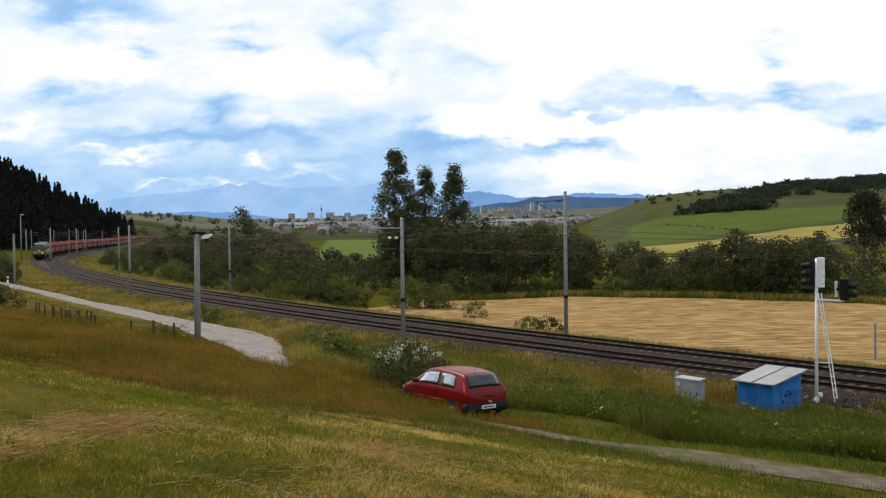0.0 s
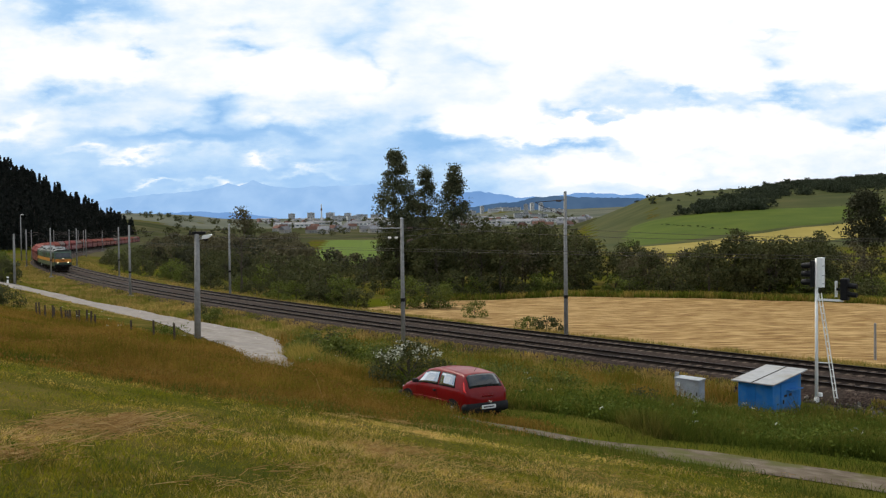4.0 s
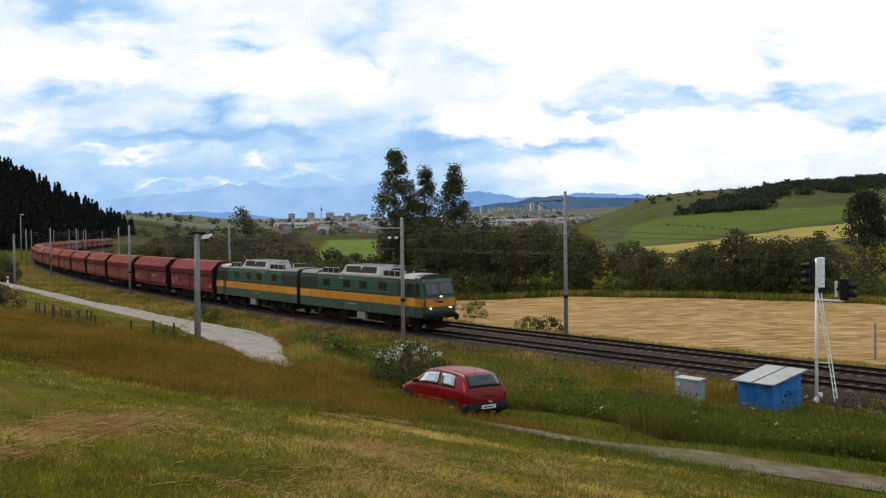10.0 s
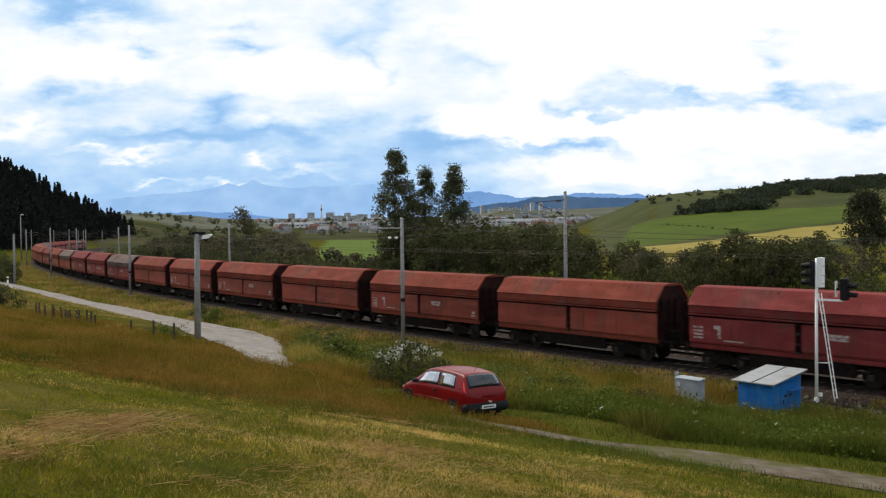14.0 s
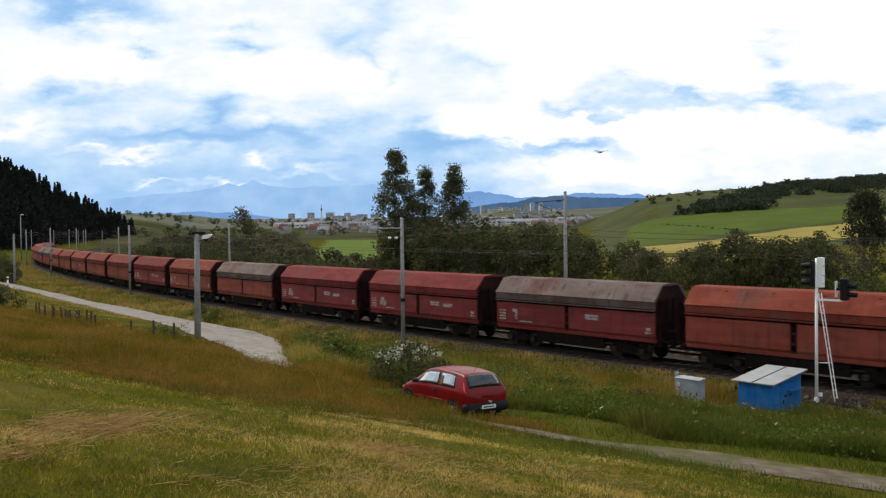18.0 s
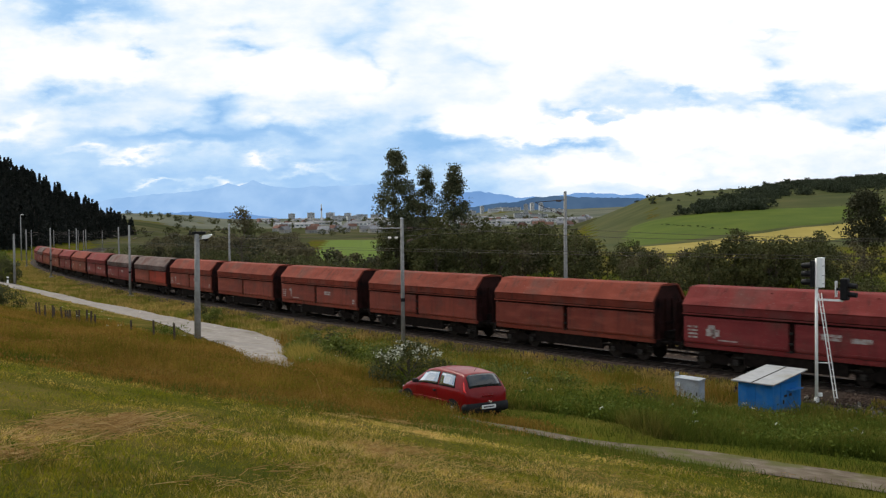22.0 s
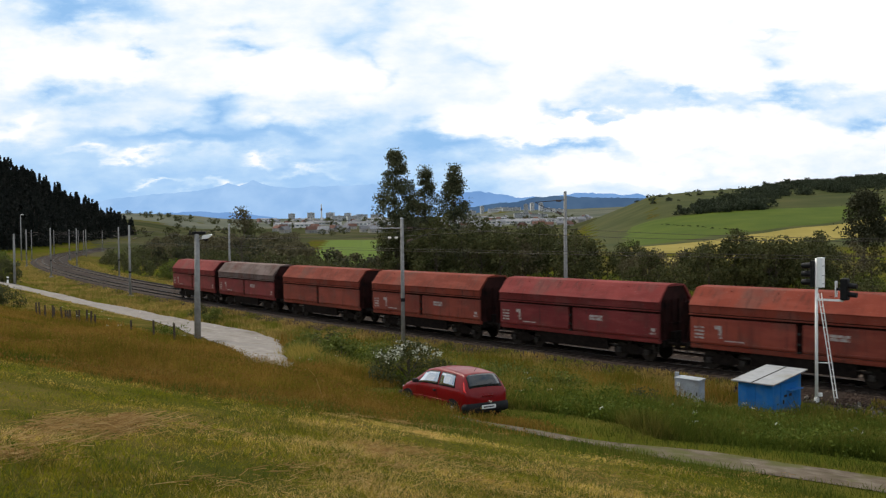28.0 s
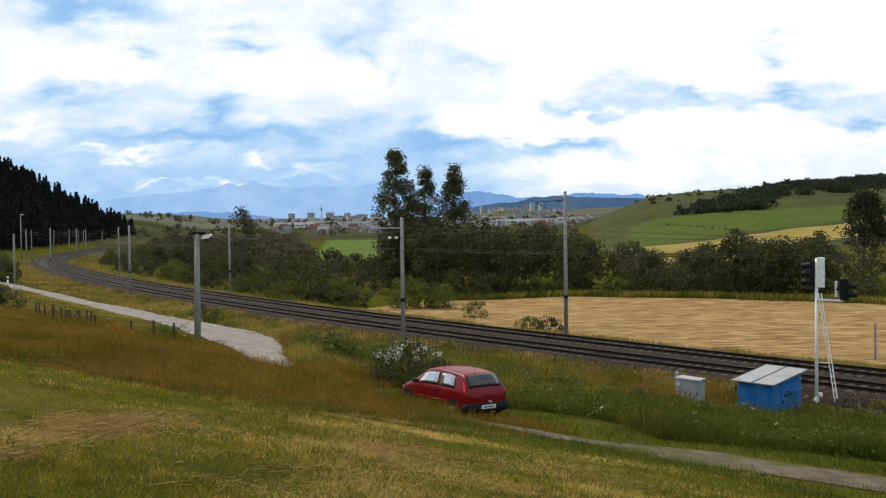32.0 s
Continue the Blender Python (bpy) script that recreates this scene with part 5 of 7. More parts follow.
def catenary_mast(side, height, lamp=False):
    """Concrete mast; side +1: its arm reaches towards +y, -1: towards -y."""
    t = empty("catenary_mast", "grey concrete catenary mast with a steel arm", "catenary mast", "masts of the line")
    part("pole", rodded((0, 0, -.6), (0, 0, height), .155, .105, sides=14), CONCRETE, t, shade=True)
    part("foot", boxed(-.35, .35, -.35, .35, -.8, .12, bevel=.05), CONCRETE, t, "concrete foundation block")
    part("collar", rodded((0, 0, 2.72), (0, 0, 2.95), .152, sides=14), BLACK, t, "black band")
    arm = rodded((0, 0, height - .55), (0, side * 3.0, height - .75), .026, sides=8)
    rod(arm, (0, 0, height - 1.75), (0, side * 2.9, height - .80), .023, sides=8)
    a = part("cantilever", arm, DARK_STEEL, t)
    for z0, z1, y in ((height - 1.62, height - 1.50, .45), (height - .6, height - .62, .5)):
        bm = bmesh.new()
        for k in range(5):
            yy = side * (y + k * .09)
            zz = z0 + (z1 - z0) + (k * .03 if z1 > z0 else 0)
            rod(bm, (0, yy, zz), (0, yy + .035, zz), .075, .05, sides=10)
        part("insulator", bm, BROWN_GLAZE, a, "brown ribbed insulator")
    reg = rodded((0, side * 2.2, height - 1.05), (0, side * 2.9, 5.75), .012, sides=6)
    rod(reg, (0, side * 2.9, 5.75), (0, side * 3.9, 5.62), .010, sides=6)
    part("steady_arm", reg, DARK_STEEL, a)
    part("cap", rodded((0, 0, height), (0, 0, height + .06), .13, .08, sides=12), GALVANISED, t)
    return t


def make_masts():
    near, far = catenary_mast(1, 8.25), catenary_mast(-1, 8.4)
    tall = catenary_mast(-1, 10.1)
    first = True
    for s in (-34.5, 21, 76.5, 132, 187.5, 243, 298, 352):
        m = line_pose(s, 2.95, -.35)
        if first:
            near.matrix_basis, first = m, False
        else:
            copy_thing(near, m)
    # the mast by the path also carries a feeder on the hillside
    feeder = empty("feeder_bracket", "steel bracket with white insulators on the mast", "bracket", m=line_pose(21, 2.95, -.35))
    part("arm", rodded((0, -.1, 7.62), (0, -2.1, 7.62), .035, sides=8), GALVANISED, feeder)
    part("tip_bar", rodded((0, -2.0, 7.40), (0, -2.0, 7.66), .02, sides=6), DARK_STEEL, feeder)
    for y in (-.40, -.95):
        bm = bmesh.new()
        for k in range(3):
            rod(bm, (0, y - k * .08, 6.98), (0, y - k * .08 - .05, 6.98), .085, .05, sides=10)
        part("insulator", bm, PORCELAIN, feeder, "white ribbed insulator")
    part("stay", rodded((0, -.1, 6.98), (0, -1.35, 6.98), .02, sides=6), DARK_STEEL, feeder)
    tall.matrix_basis = line_pose(15.5, -7.1, -.45)
    first = True
    for s in (71, 126.5, 182, 237.5, 293, 345, 395):
        m = line_pose(s, -7.1, -.45)
        if first:
            far.matrix_basis, first = m, False
        else:
            copy_thing(far, m)
    # wires: messenger and contact wire over each track, hung from mast to mast
    WIRE = DARK_STEEL
    for n0, group in ((0.0, [-90, -34.5, 21, 76.5, 132, 187.5, 243, 298, 352]), (-4.1, [-95.5, -40, 15.5, 71, 126.5, 182, 237.5, 293, 345])):
        wires = empty("overhead_line", "dark overhead contact wire with messenger and droppers", "overhead wire", "overhead lines")
        for kind in ("messenger_wire", "contact_wire"):
            bm = bmesh.new()
            for a, c in zip(group, group[1:]):
                prev = None
                for i in range(13):
                    f = i / 12
                    x, y, _ = on_line(a + (c - a) * f, n0 + (.2 if kind == "contact_wire" else 0) * (1 - 2 * f))
                    z = 7.25 - 3.2 * f * (1 - f) if kind == "messenger_wire" else 5.62
                    q = Vector((float(x), float(y), z))
                    if prev is not None:
                        rod(bm, prev, q, .012, sides=4)
                    prev = q
            part(kind, bm, WIRE, wires)
        bm = bmesh.new()
        for a, c in zip(group, group[1:]):
            for i in range(1, 8):
                f = i / 8
                x, y, _ = on_line(a + (c - a) * f, n0)
                rod(bm, (float(x), float(y), 5.62), (float(x), float(y), 7.25 - 3.2 * f * (1 - f)), .005, sides=3)
        part("dropper", bm, WIRE, wires)


make_masts()


def signal_post():
    t = empty("railway_signal", "white railway signal post with two black lamp heads and ladder", "railway signal", m=line_pose(-6.85, 2.6, -.48))
    part("pole", rodded((0, 0, -.3), (0, 0, 6.25), .072, .062, sides=14), WHITE, t, shade=True)
    part("base_flange", rodded((0, 0, -.02), (0, 0, .24), .115, .10, sides=12), WHITE, t)
    part("cabinet", boxed(.07, .30, -.15, .15, 5.0, 6.28, bevel=.03), WHITE, t, "white lamp cabinet")
    for z in (5.15, 5.5, 5.9):
        part("cabinet_rib", boxed(.30, .315, -.12, .12, z, z + .03), GALVANISED, t)
    head = part("signal_head", boxed(-.16, -.07, -.30, .30, 5.0, 6.15, bevel=.03), BLACK, t, "black lamp board")
    for z in (5.22, 5.58, 5.94):
        bm = rodded((-.16, 0, z), (-.62, 0, z - .03), .135, .12, sides=14)
        hood = part("hood", bm, BLACK, head)
        part("lens", rodded((-.63, 0, z - .03), (-.635, 0, z - .03), .10, sides=14), SMOKED, hood)
    part("bracket", boxed(-.05, 1.15, -.04, .04, 4.43, 4.52), WHITE, t, "white bracket arm")
    second = part("signal_head", boxed(1.05, 1.36, -.16, .16, 4.5, 5.42, bevel=.06), BLACK, t, "black lamp head on the bracket")
    part("backboard", boxed(.82, .86, -.10, .10, 4.62, 5.30), WHITE, second, "white edge plate")
    part("stay", boxed(.84, 1.06, -.05, .05, 4.9, 5.0), BLACK, second)
    for z in (4.75, 5.12):
        part("hood", rodded((1.36, 0, z), (1.70, 0, z - .02), .12, .10, sides=14), BLACK, second)
    ladder = bmesh.new()
    for y in (-.17, .17):
        rod(ladder, (.72, y * .8 + .3, .1), (.12, y * .8 + .05, 4.75), .024, sides=6)
    part("ladder_stile", ladder, WHITE, t, "white slanting ladder")
    for k in range(15):
        f = (k + .6) / 15.5
        x, yy, z = .72 - .60 * f, .3 - .25 * f, .1 + 4.65 * f
        part("rung", rodded((x, yy - .136, z), (x, yy + .136, z), .012, sides=6), WHITE, t)
    bm = rodded((.02, 0, 1.75), (.50, .21, 1.75), .022, sides=6)
    part("ladder_tie", bm, WHITE, t)
    part("cable_box", boxed(.09, .24, -.08, .08, .30, .46, bevel=.02), WHITE, t)


signal_post()

RUBBLE = surface("rubble_stone", [(.055, .045, .038), (.13, .115, .10)], 3, 5, .9, per_piece=.75, bump=.4)
MARK_W = surface("pale_label", [(.55, .55, .52), (.66, .66, .62)], 12, 4, .7)
BLUE = surface("faded_blue_paint", [(.010, .125, .37), (.020, .165, .45)], 2.2, 7, .6, bump=.3, stain=(.055, .16, .30), stain_size=2.2, stain_at=(.5, .7))
SHED_ROOF = surface("sheet_roof", [(.24, .245, .25), (.32, .325, .33)], 3, 6, .6, bump=.3, stain=(.22, .21, .19), stain_size=1.5)
CABINET = surface("grey_cabinet", [(.25, .27, .29), (.34, .36, .38)], 3, 6, .6, bump=.2, stain=(.20, .20, .19), stain_size=2)


def relay_hut():
    t = empty("relay_hut", "small blue metal hut with a grey sloping sheet roof", "hut", m=pose(13.34, 35.83, -.66, 0, 0, -47.8))
    part("body", boxed(-.74, .74, -1.2, 1.2, 0, 1.56, bevel=.02), BLUE, t)
    roof = bmesh.new()
    for x0, x1 in ((-.905, -.008), (.008, .905)):
        prism(roof, [(-1.45, 1.565), (-1.45, 1.61), (1.45, 1.905), (1.45, 1.86)], x0, x1)
    r = part("roof", roof, SHED_ROOF, t, "grey sheet roof in two panels")
    part("roof_seam", prism(bmesh.new(), [(-1.455, 1.60), (-1.455, 1.625), (1.455, 1.92), (1.455, 1.895)], -.022, .022), DARK_STEEL, r)
    for x in (-.74, .725):
        part("gable", prism(bmesh.new(), [(1.19, 1.5), (1.19, 1.83), (-1.19, 1.585), (-1.19, 1.5)], x, x + .015), BLUE, t)
    door = part("door", boxed(.74, .765, -.55, .75, .1, 1.5, bevel=.008), BLUE, t)
    part("handle", boxed(.765, .80, -.42, -.36, .7, .86), DARK_STEEL, door)
    part("canopy", boxed(.74, .98, -.1, .9, 1.18, 1.22), BLUE, t, "small blue ledge over the door")
    for y in (-.3, .1):
        part("vent", boxed(.765, .775, y, y + .22, .95, 1.05), DARK_STEEL, door)
    for x in (-.36, .0, .36):
        part("batten", boxed(x - .015, x + .015, -1.215, -1.2, .08, 1.52), BLUE, t)
    part("plinth", boxed(-.78, .78, -1.24, 1.24, -.25, .06), CONCRETE, t)


def cable_cabinet():
    t = empty("cable_cabinet", "grey sheet-metal cable cabinet in tall grass", "cabinet", m=line_pose(-3.6, 7.2, -.56))
    part("body", boxed(-.56, .56, -.30, .14, 0, 1.30, bevel=.02), CABINET, t)
    part("lid", prism(bmesh.new(), [(-.36, 1.30), (-.36, 1.34), (.18, 1.38), (.18, 1.30)], -.60, .60), CABINET, t, "sloping grey lid")
    part("side_post", boxed(-.74, -.60, -.10, .02, 0, 1.52), CABINET, t)
    for x0, x1 in ((-.53, -.02), (.02, .53)):
        d = part("door", boxed(x0, x1, -.315, -.30, .1, 1.25), CABINET, t)
        part("handle", boxed(x1 - .1, x1 - .05, -.335, -.315, .68, .82), DARK_STEEL, d)
    part("notice", boxed(-.5, -.35, -.325, -.316, 1.0, 1.16), MARK_W, t, "small pale notice")


relay_hut()
cable_cabinet()


def lamp_post():
    x, y = -14.1, 50.1
    t = empty("lamp_post", "grey concrete lamp post with a grey lamp head", "lamp post", m=pose(x, y, ground_z(x, y), 0, .6, 0))
    part("pole", rodded((0, 0, -.5), (0, 0, 6.0), .19, .135, sides=16), CONCRETE, t, shade=True)
    part("crossarm", boxed(-.45, .35, -.05, .05, 5.93, 6.02), DARK_STEEL, t)
    for dx in (-.4, -.1, .28):
        part("insulator", rodded((dx, 0, 6.02), (dx, 0, 6.2), .055, .03, sides=10), BLACK, t)
    arm = rodded((.05, 0, 5.55), (.25, 0, 5.8), .03, sides=8)
    rod(arm, (.25, 0, 5.8), (.42, -.05, 5.92), .03, sides=8)
    a = part("lamp_arm", arm, GALVANISED, t)
    head = part("lamp_head", side_prism(bmesh.new(), [(.30, 5.70), (.34, 5.90), (.78, 6.00), (.86, 5.94), (.66, 5.74)], -.15, .12), WHITE, a, "white lamp head")
    part("lamp_bowl", side_prism(bmesh.new(), [(.36, 5.69), (.66, 5.73), (.58, 5.62), (.42, 5.60)], -.11, .08), BLACK, head, "dark underside of the lamp")
    part("bracket_plate", boxed(-.28, .52, -.10, .10, 5.98, 6.14, bevel=.05), BLACK, t, "dark mounting bracket")


def line_pole(x, y, h, label, lamp):
    t = empty("utility_pole", label, "utility pole", "utility poles", m=pose(x, y, ground_z(x, y)))
    part("pole", rodded((0, 0, -.5), (0, 0, h), .17, .12, sides=12), CONCRETE, t, shade=True)
    part("crossarm", boxed(-.5, .5, -.05, .05, h - .2, h - .1), DARK_STEEL, t)
    if lamp:
        part("lamp_head", boxed(.1, .8, -.15, .15, h - .02, h + .16, bevel=.04), WHITE, t, "pale lamp head")


lamp_post()
line_pole(-57.6, 117.8, 6.9, "grey concrete pole beside the gravel road", False)
line_pole(-112.5, 234, 12.6, "tall grey light mast by the wood", True)
line_pole(-118, 290, 9.0, "grey pole by the wood", False)


def marker_post():
    x, y = -57.9, 116.5
    t = empty("marker_post", "short white marker post beside the gravel road", "marker post", m=pose(x, y, ground_z(x, y)))
    part("post", boxed(-.12, .12, -.06, .06, -.2, 1.0, bevel=.02), WHITE, t)
    part("band", boxed(-.125, .125, -.065, .065, .6, .78), BLACK, t)
    x, y = 27.4, 55.6
    t = empty("field_post", "plain grey post at the edge of the stubble field", "post", m=pose(x, y, ground_z(x, y)))
    part("post", rodded((0, 0, -.3), (0, 0, 2.35), .085, .075, sides=10), CONCRETE, t)
    part("cap", rodded((0, 0, 2.35), (0, 0, 2.4), .085, .04, sides=10), CONCRETE, t)


marker_post()


def wooden_fence():
    t = empty("wooden_fence", "old weathered wooden fence posts in tall grass", "fence")
    rng = np.random.default_rng(5)
    spots = [(39.0 - .76 * k + rng.normal() * .07, 21.3 - .03 * k + rng.normal() * .12) for k in range(16)] + [(24.6, 19.8), (22.4, 19.4), (19.2, 19.6)]
    tops = []
    for s, n in spots:
        x, y, _ = on_line(s, n)
        z = ground_z(x, y)
        h = rng.uniform(.7, 1.05)
        top = (float(x) + rng.normal() * .06, float(y), z + h)
        part("post", rodded((float(x), float(y), z - .3), top, .065, .055, sides=7), WOOD_POST, t)
        tops.append(top)
    for a, b in zip(tops[:15], tops[1:16]):
        if rng.uniform() < .3:
            part("rail", rodded((a[0], a[1] - .08, a[2] - .25), (b[0], b[1] - .08, b[2] - .25 + rng.normal() * .1), .035, sides=6), WOOD_POST, t)


wooden_fence()

# ---- parked car ----
CAR_RED = surface("car_red", [(.130, .0012, .0025), (.175, .0025, .004)], 1.5, 4, .36, coat=.22, spec=.12, stain=(.16, .007, .009), stain_size=2.2)
CAR_GLASS = surface("car_glass", [(.012, .016, .018), (.024, .03, .034)], 1.5, 3, .03, spec=.6)
SIDE_GLASS = surface("side_glass", [(.34, .37, .40), (.46, .49, .52)], 1.5, 3, .04, metal=.8, coat=1.0, spec=1.0)
CAR_PLASTIC = surface("car_black_plastic", [(.008, .008, .009), (.016, .016, .017)], 20, 4, .7, spec=.15)
TYRE = surface("tyre", [(.014, .014, .014), (.026, .025, .024)], 12, 4, .85)
ALLOY = surface("wheel_silver", [(.16, .16, .165), (.24, .24, .245)], 9, 3, .4, metal=.6)
TAIL = surface("tail_lamp_red", [(.50, .010, .010), (.60, .016, .014)], 5, 3, .15)
LAMP_CLEAR = surface("lamp_clear", [(.50, .52, .54), (.62, .64, .66)], 5, 3, .12)
PLATE = surface("plate_white", [(.60, .60, .58), (.68, .68, .66)], 9, 3, .5)


def loft(rows, closed=True):
    """A skin over rows of places, each row with the same number of points."""
    bm = bmesh.new()
    vs = [[bm.verts.new(p) for p in r] for r in rows]
    k = len(rows[0])
    for a, b in zip(vs, vs[1:]):
        for i in range(k - 1):
            bm.faces.new((a[i], a[i + 1], b[i + 1], b[i]))
    return bm, vs


def hatchback():
    x, y = .34, 27.5
    z0 = ground_z(x, y)
    t = empty("car", "red hatchback parked in grass beside the path", "car", m=pose(x - .17, y + .05, z0 - .08, 2.0, 0.5, 126))
    # along the car from tail to nose: half width, sill, waist, roof edge height, half width of the roof edge
    K = [(-1.87, .66, .40, .80, .82, .62), (-1.83, .76, .30, .86, .90, .70), (-1.76, .79, .24, .90, 1.00, .695), (-1.64, .805, .22, .92, 1.18, .655), (-1.50, .81, .21, .925, 1.335, .605), (-1.40, .81, .21, .925, 1.375, .585),
         (-.9, .815, .20, .92, 1.42, .575), (-.3, .815, .20, .91, 1.43, .575), (.15, .815, .20, .90, 1.40, .565), (.42, .81, .20, .895, 1.33, .57), (.75, .805, .20, .885, 1.13, .61), (1.05, .79, .21, .86, .945, .68),
         (1.15, .785, .21, .84, .90, .69), (1.45, .755, .23, .75, .80, .66), (1.68, .70, .27, .65, .70, .60), (1.82, .61, .32, .55, .59, .52), (1.88, .50, .38, .49, .52, .42)]
    K = np.array(K)

    def at(px):
        return [float(np.interp(px, K[:, 0], K[:, j])) for j in range(1, 6)]

    def flank(px, g):
        """Half width and height on the side: g 0 at the sill, 1 at the waist, 2 at the roof's edge."""
        w, lo, hi, top, r = at(px)
        if g <= 1:
            return float(np.interp(g, (0, .15, .6, .9, 1), (w * .93, w * .985, w, w * .985, w * .965))), lo + (hi - lo) * g
        f = g - 1
        return w * .965 + (r - w * .965) * (f ** 1.15), hi + (top - hi) * f

    def deck(px, f):
        """Height on the roof, bonnet or hatch: f 0 at the middle, 1 at the edge."""
        w, lo, hi, top, r = at(px)
        return r * f, top + .035 * (1 - f * f)

    xs = sorted(set(np.round(np.concatenate([np.linspace(-1.87, 1.88, 46), K[:, 0]]), 3)))
    rows = []
    for px in xs:
        half = [flank(px, g) for g in (0, .12, .35, .6, .85, 1, 1.3, 1.65, 1.92)] + [deck(px, f) for f in (.94, .75, .4, 0)]
        rows.append([(px, a, b) for a, b in half] + [(px, -a, b) for a, b in half[-2::-1]])
    bm, vs = loft(rows)
    for r in (vs[0], vs[-1]):
        bm.faces.new(r)
    bmesh.ops.recalc_face_normals(bm, faces=bm.faces)
    body = part("body", bm, CAR_RED, t, shade=True)

    def skin(name, grid, out, material, label="", parent=None):
        """A plate over a grid of places on the body, standing proud by out."""
        b2 = bmesh.new()
        g = [[Vector(q) for q in r] for r in grid]
        R, C = len(g), len(g[0])
        mid = Vector((-.1, 0, .75))
        up, dn = [], []
        for i in range(R):
            for j in range(C):
                du = g[min(i + 1, R - 1)][j] - g[max(i - 1, 0)][j]
                dv = g[i][min(j + 1, C - 1)] - g[i][max(j - 1, 0)]
                n = du.cross(dv).normalized()
                if n.dot(g[i][j] - mid) < 0:
                    n = -n
                up.append(b2.verts.new(g[i][j] + n * out))
                dn.append(b2.verts.new(g[i][j] - n * .02))
        for i in range(R - 1):
            for j in range(C - 1):
                q = (i * C + j, i * C + j + 1, (i + 1) * C + j + 1, (i + 1) * C + j)
                b2.faces.new([up[k] for k in q])
        ring = [j for j in range(C)] + [i * C + C - 1 for i in range(1, R)] + [(R - 1) * C + j for j in range(C - 2, -1, -1)] + [i * C for i in range(R - 2, 0, -1)]
        for a, b in zip(ring, ring[1:] + ring[:1]):
            b2.faces.new((up[a], up[b], dn[b], dn[a]))
        bmesh.ops.recalc_face_normals(b2, faces=b2.faces)
        return part(name, b2, material, parent or body, label, shade=True)

    def deck_patch(name, x0, x1, f0, f1, material, label, out=.012):
        grid = []
        for i in range(7):
            px, f = x0 + (x1 - x0) * i / 6, f0 + (f1 - f0) * i / 6
            grid.append([(px, at(px)[4] * f * q, deck(px, abs(q) * f)[1]) for q in np.linspace(-1, 1, 9)])
        return skin(name, grid, out, material, label)

    def flank_patch(name, side, cols, lo, hi, material, label, out=.008):
        grid = []
        for a, b in cols:
            row = []
            for i in range(6):
                px, g = a + (b - a) * i / 5, lo + (hi - lo) * i / 5
                yy, zz = flank(px, g)
                row.append((px, side * yy, zz))
            grid.append(row)
        return skin(name, grid, out, material, label)

    for side in (1, -1):
        flank_patch("front_window_seal", side, [(.74, .47), (.3, .22), (-.1, -.12), (-.36, -.34)], 1.10, 1.88, BLACK, "", .004)
        flank_patch("rear_window_seal", side, [(-.42, -.40), (-.7, -.7), (-.95, -.95), (-1.24, -1.12)], 1.10, 1.88, BLACK, "", .004)
        flank_patch("door_window", side, [(.66, .45), (.3, .22), (-.1, -.12), (-.32, -.30)], 1.16, 1.80, SIDE_GLASS, "side window glass with sky reflection")
        flank_patch("rear_door_window", side, [(-.46, -.44), (-.7, -.7), (-.92, -.92), (-1.18, -1.10)], 1.16, 1.80, SIDE_GLASS, "side window glass with sky reflection")
        flank_patch("tail_lamp", side, [(-1.70, -1.56), (-1.74, -1.60), (-1.78, -1.63), (-1.815, -1.66)], .98, 1.72, TAIL, "tall red tail lamp", .014)
        flank_patch("side_strip", side, [(-1.1, -1.1), (-.4, -.4), (.4, .4), (1.1, 1.1)], .42, .50, CAR_RED, "", .014)
        flank_patch("door_seam", side, [(-.385, -.385), (-.378, -.378)], .15, 1.05, BLACK, "", .003)
        flank_patch("door_seam", side, [(.70, .70), (.707, .707)], .15, 1.0, BLACK, "", .003)
        flank_patch("door_handle", side, [(-.34, -.34), (-.18, -.18)], .80, .87, CAR_PLASTIC, "", .025)
        flank_patch("sill", side, [(-.95, -.95), (-.3, -.3), (.3, .3), (.95, .95)], .0, .16, CAR_PLASTIC, "", .012)
        part("mirror", boxed(.58, .74, side * .89 - .08, side * .89 + .08, .92, 1.04, bevel=.035), CAR_PLASTIC, body)
        part("headlight", boxed(1.58, 1.80, side * .52 - .14, side * .52 + .10, .54, .66, bevel=.03), LAMP_CLEAR, body)
        for px in (-1.20, 1.20):
            part("wheel_arch", rodded((px, side * .70, .31), (px, side * .818, .31), .345, sides=28), CAR_PLASTIC, body)
            wheel = part("wheel", rodded((px, side * .62, .285), (px, side * .832, .285), .285, .275, sides=28), TYRE, t)
            part("rim", rodded((px, side * .80, .285), (px, side * .840, .285), .18, .15, sides=20), ALLOY, wheel)
            for k in range(5):
                a = 1.2566 * k
                part("rim_slot", rodded((px + math.cos(a) * .10, side * .83, .285 + math.sin(a) * .10), (px + math.cos(a) * .10, side * .8425, .285 + math.sin(a) * .10), .028, sides=8), TYRE, wheel)
    deck_patch("rear_window_seal", -1.765, -1.475, .90, .93, BLACK, "", .003)
    glass = deck_patch("rear_window", -1.745, -1.50, .83, .86, CAR_GLASS, "dark rear window")
    deck_patch("windscreen", 1.03, .40, .92, .92, CAR_GLASS, "dark windscreen")
    part("rear_bumper", boxed(-1.93, -1.55, -.82, .82, .26, .60, bevel=.15), CAR_PLASTIC, body, "black plastic bumper", True)
    part("front_bumper", boxed(1.62, 1.95, -.70, .70, .24, .50, bevel=.08), CAR_PLASTIC, body)
    plate = part("number_plate", boxed(-1.945, -1.925, -.26, .26, .40, .51), PLATE, body, "white plate")
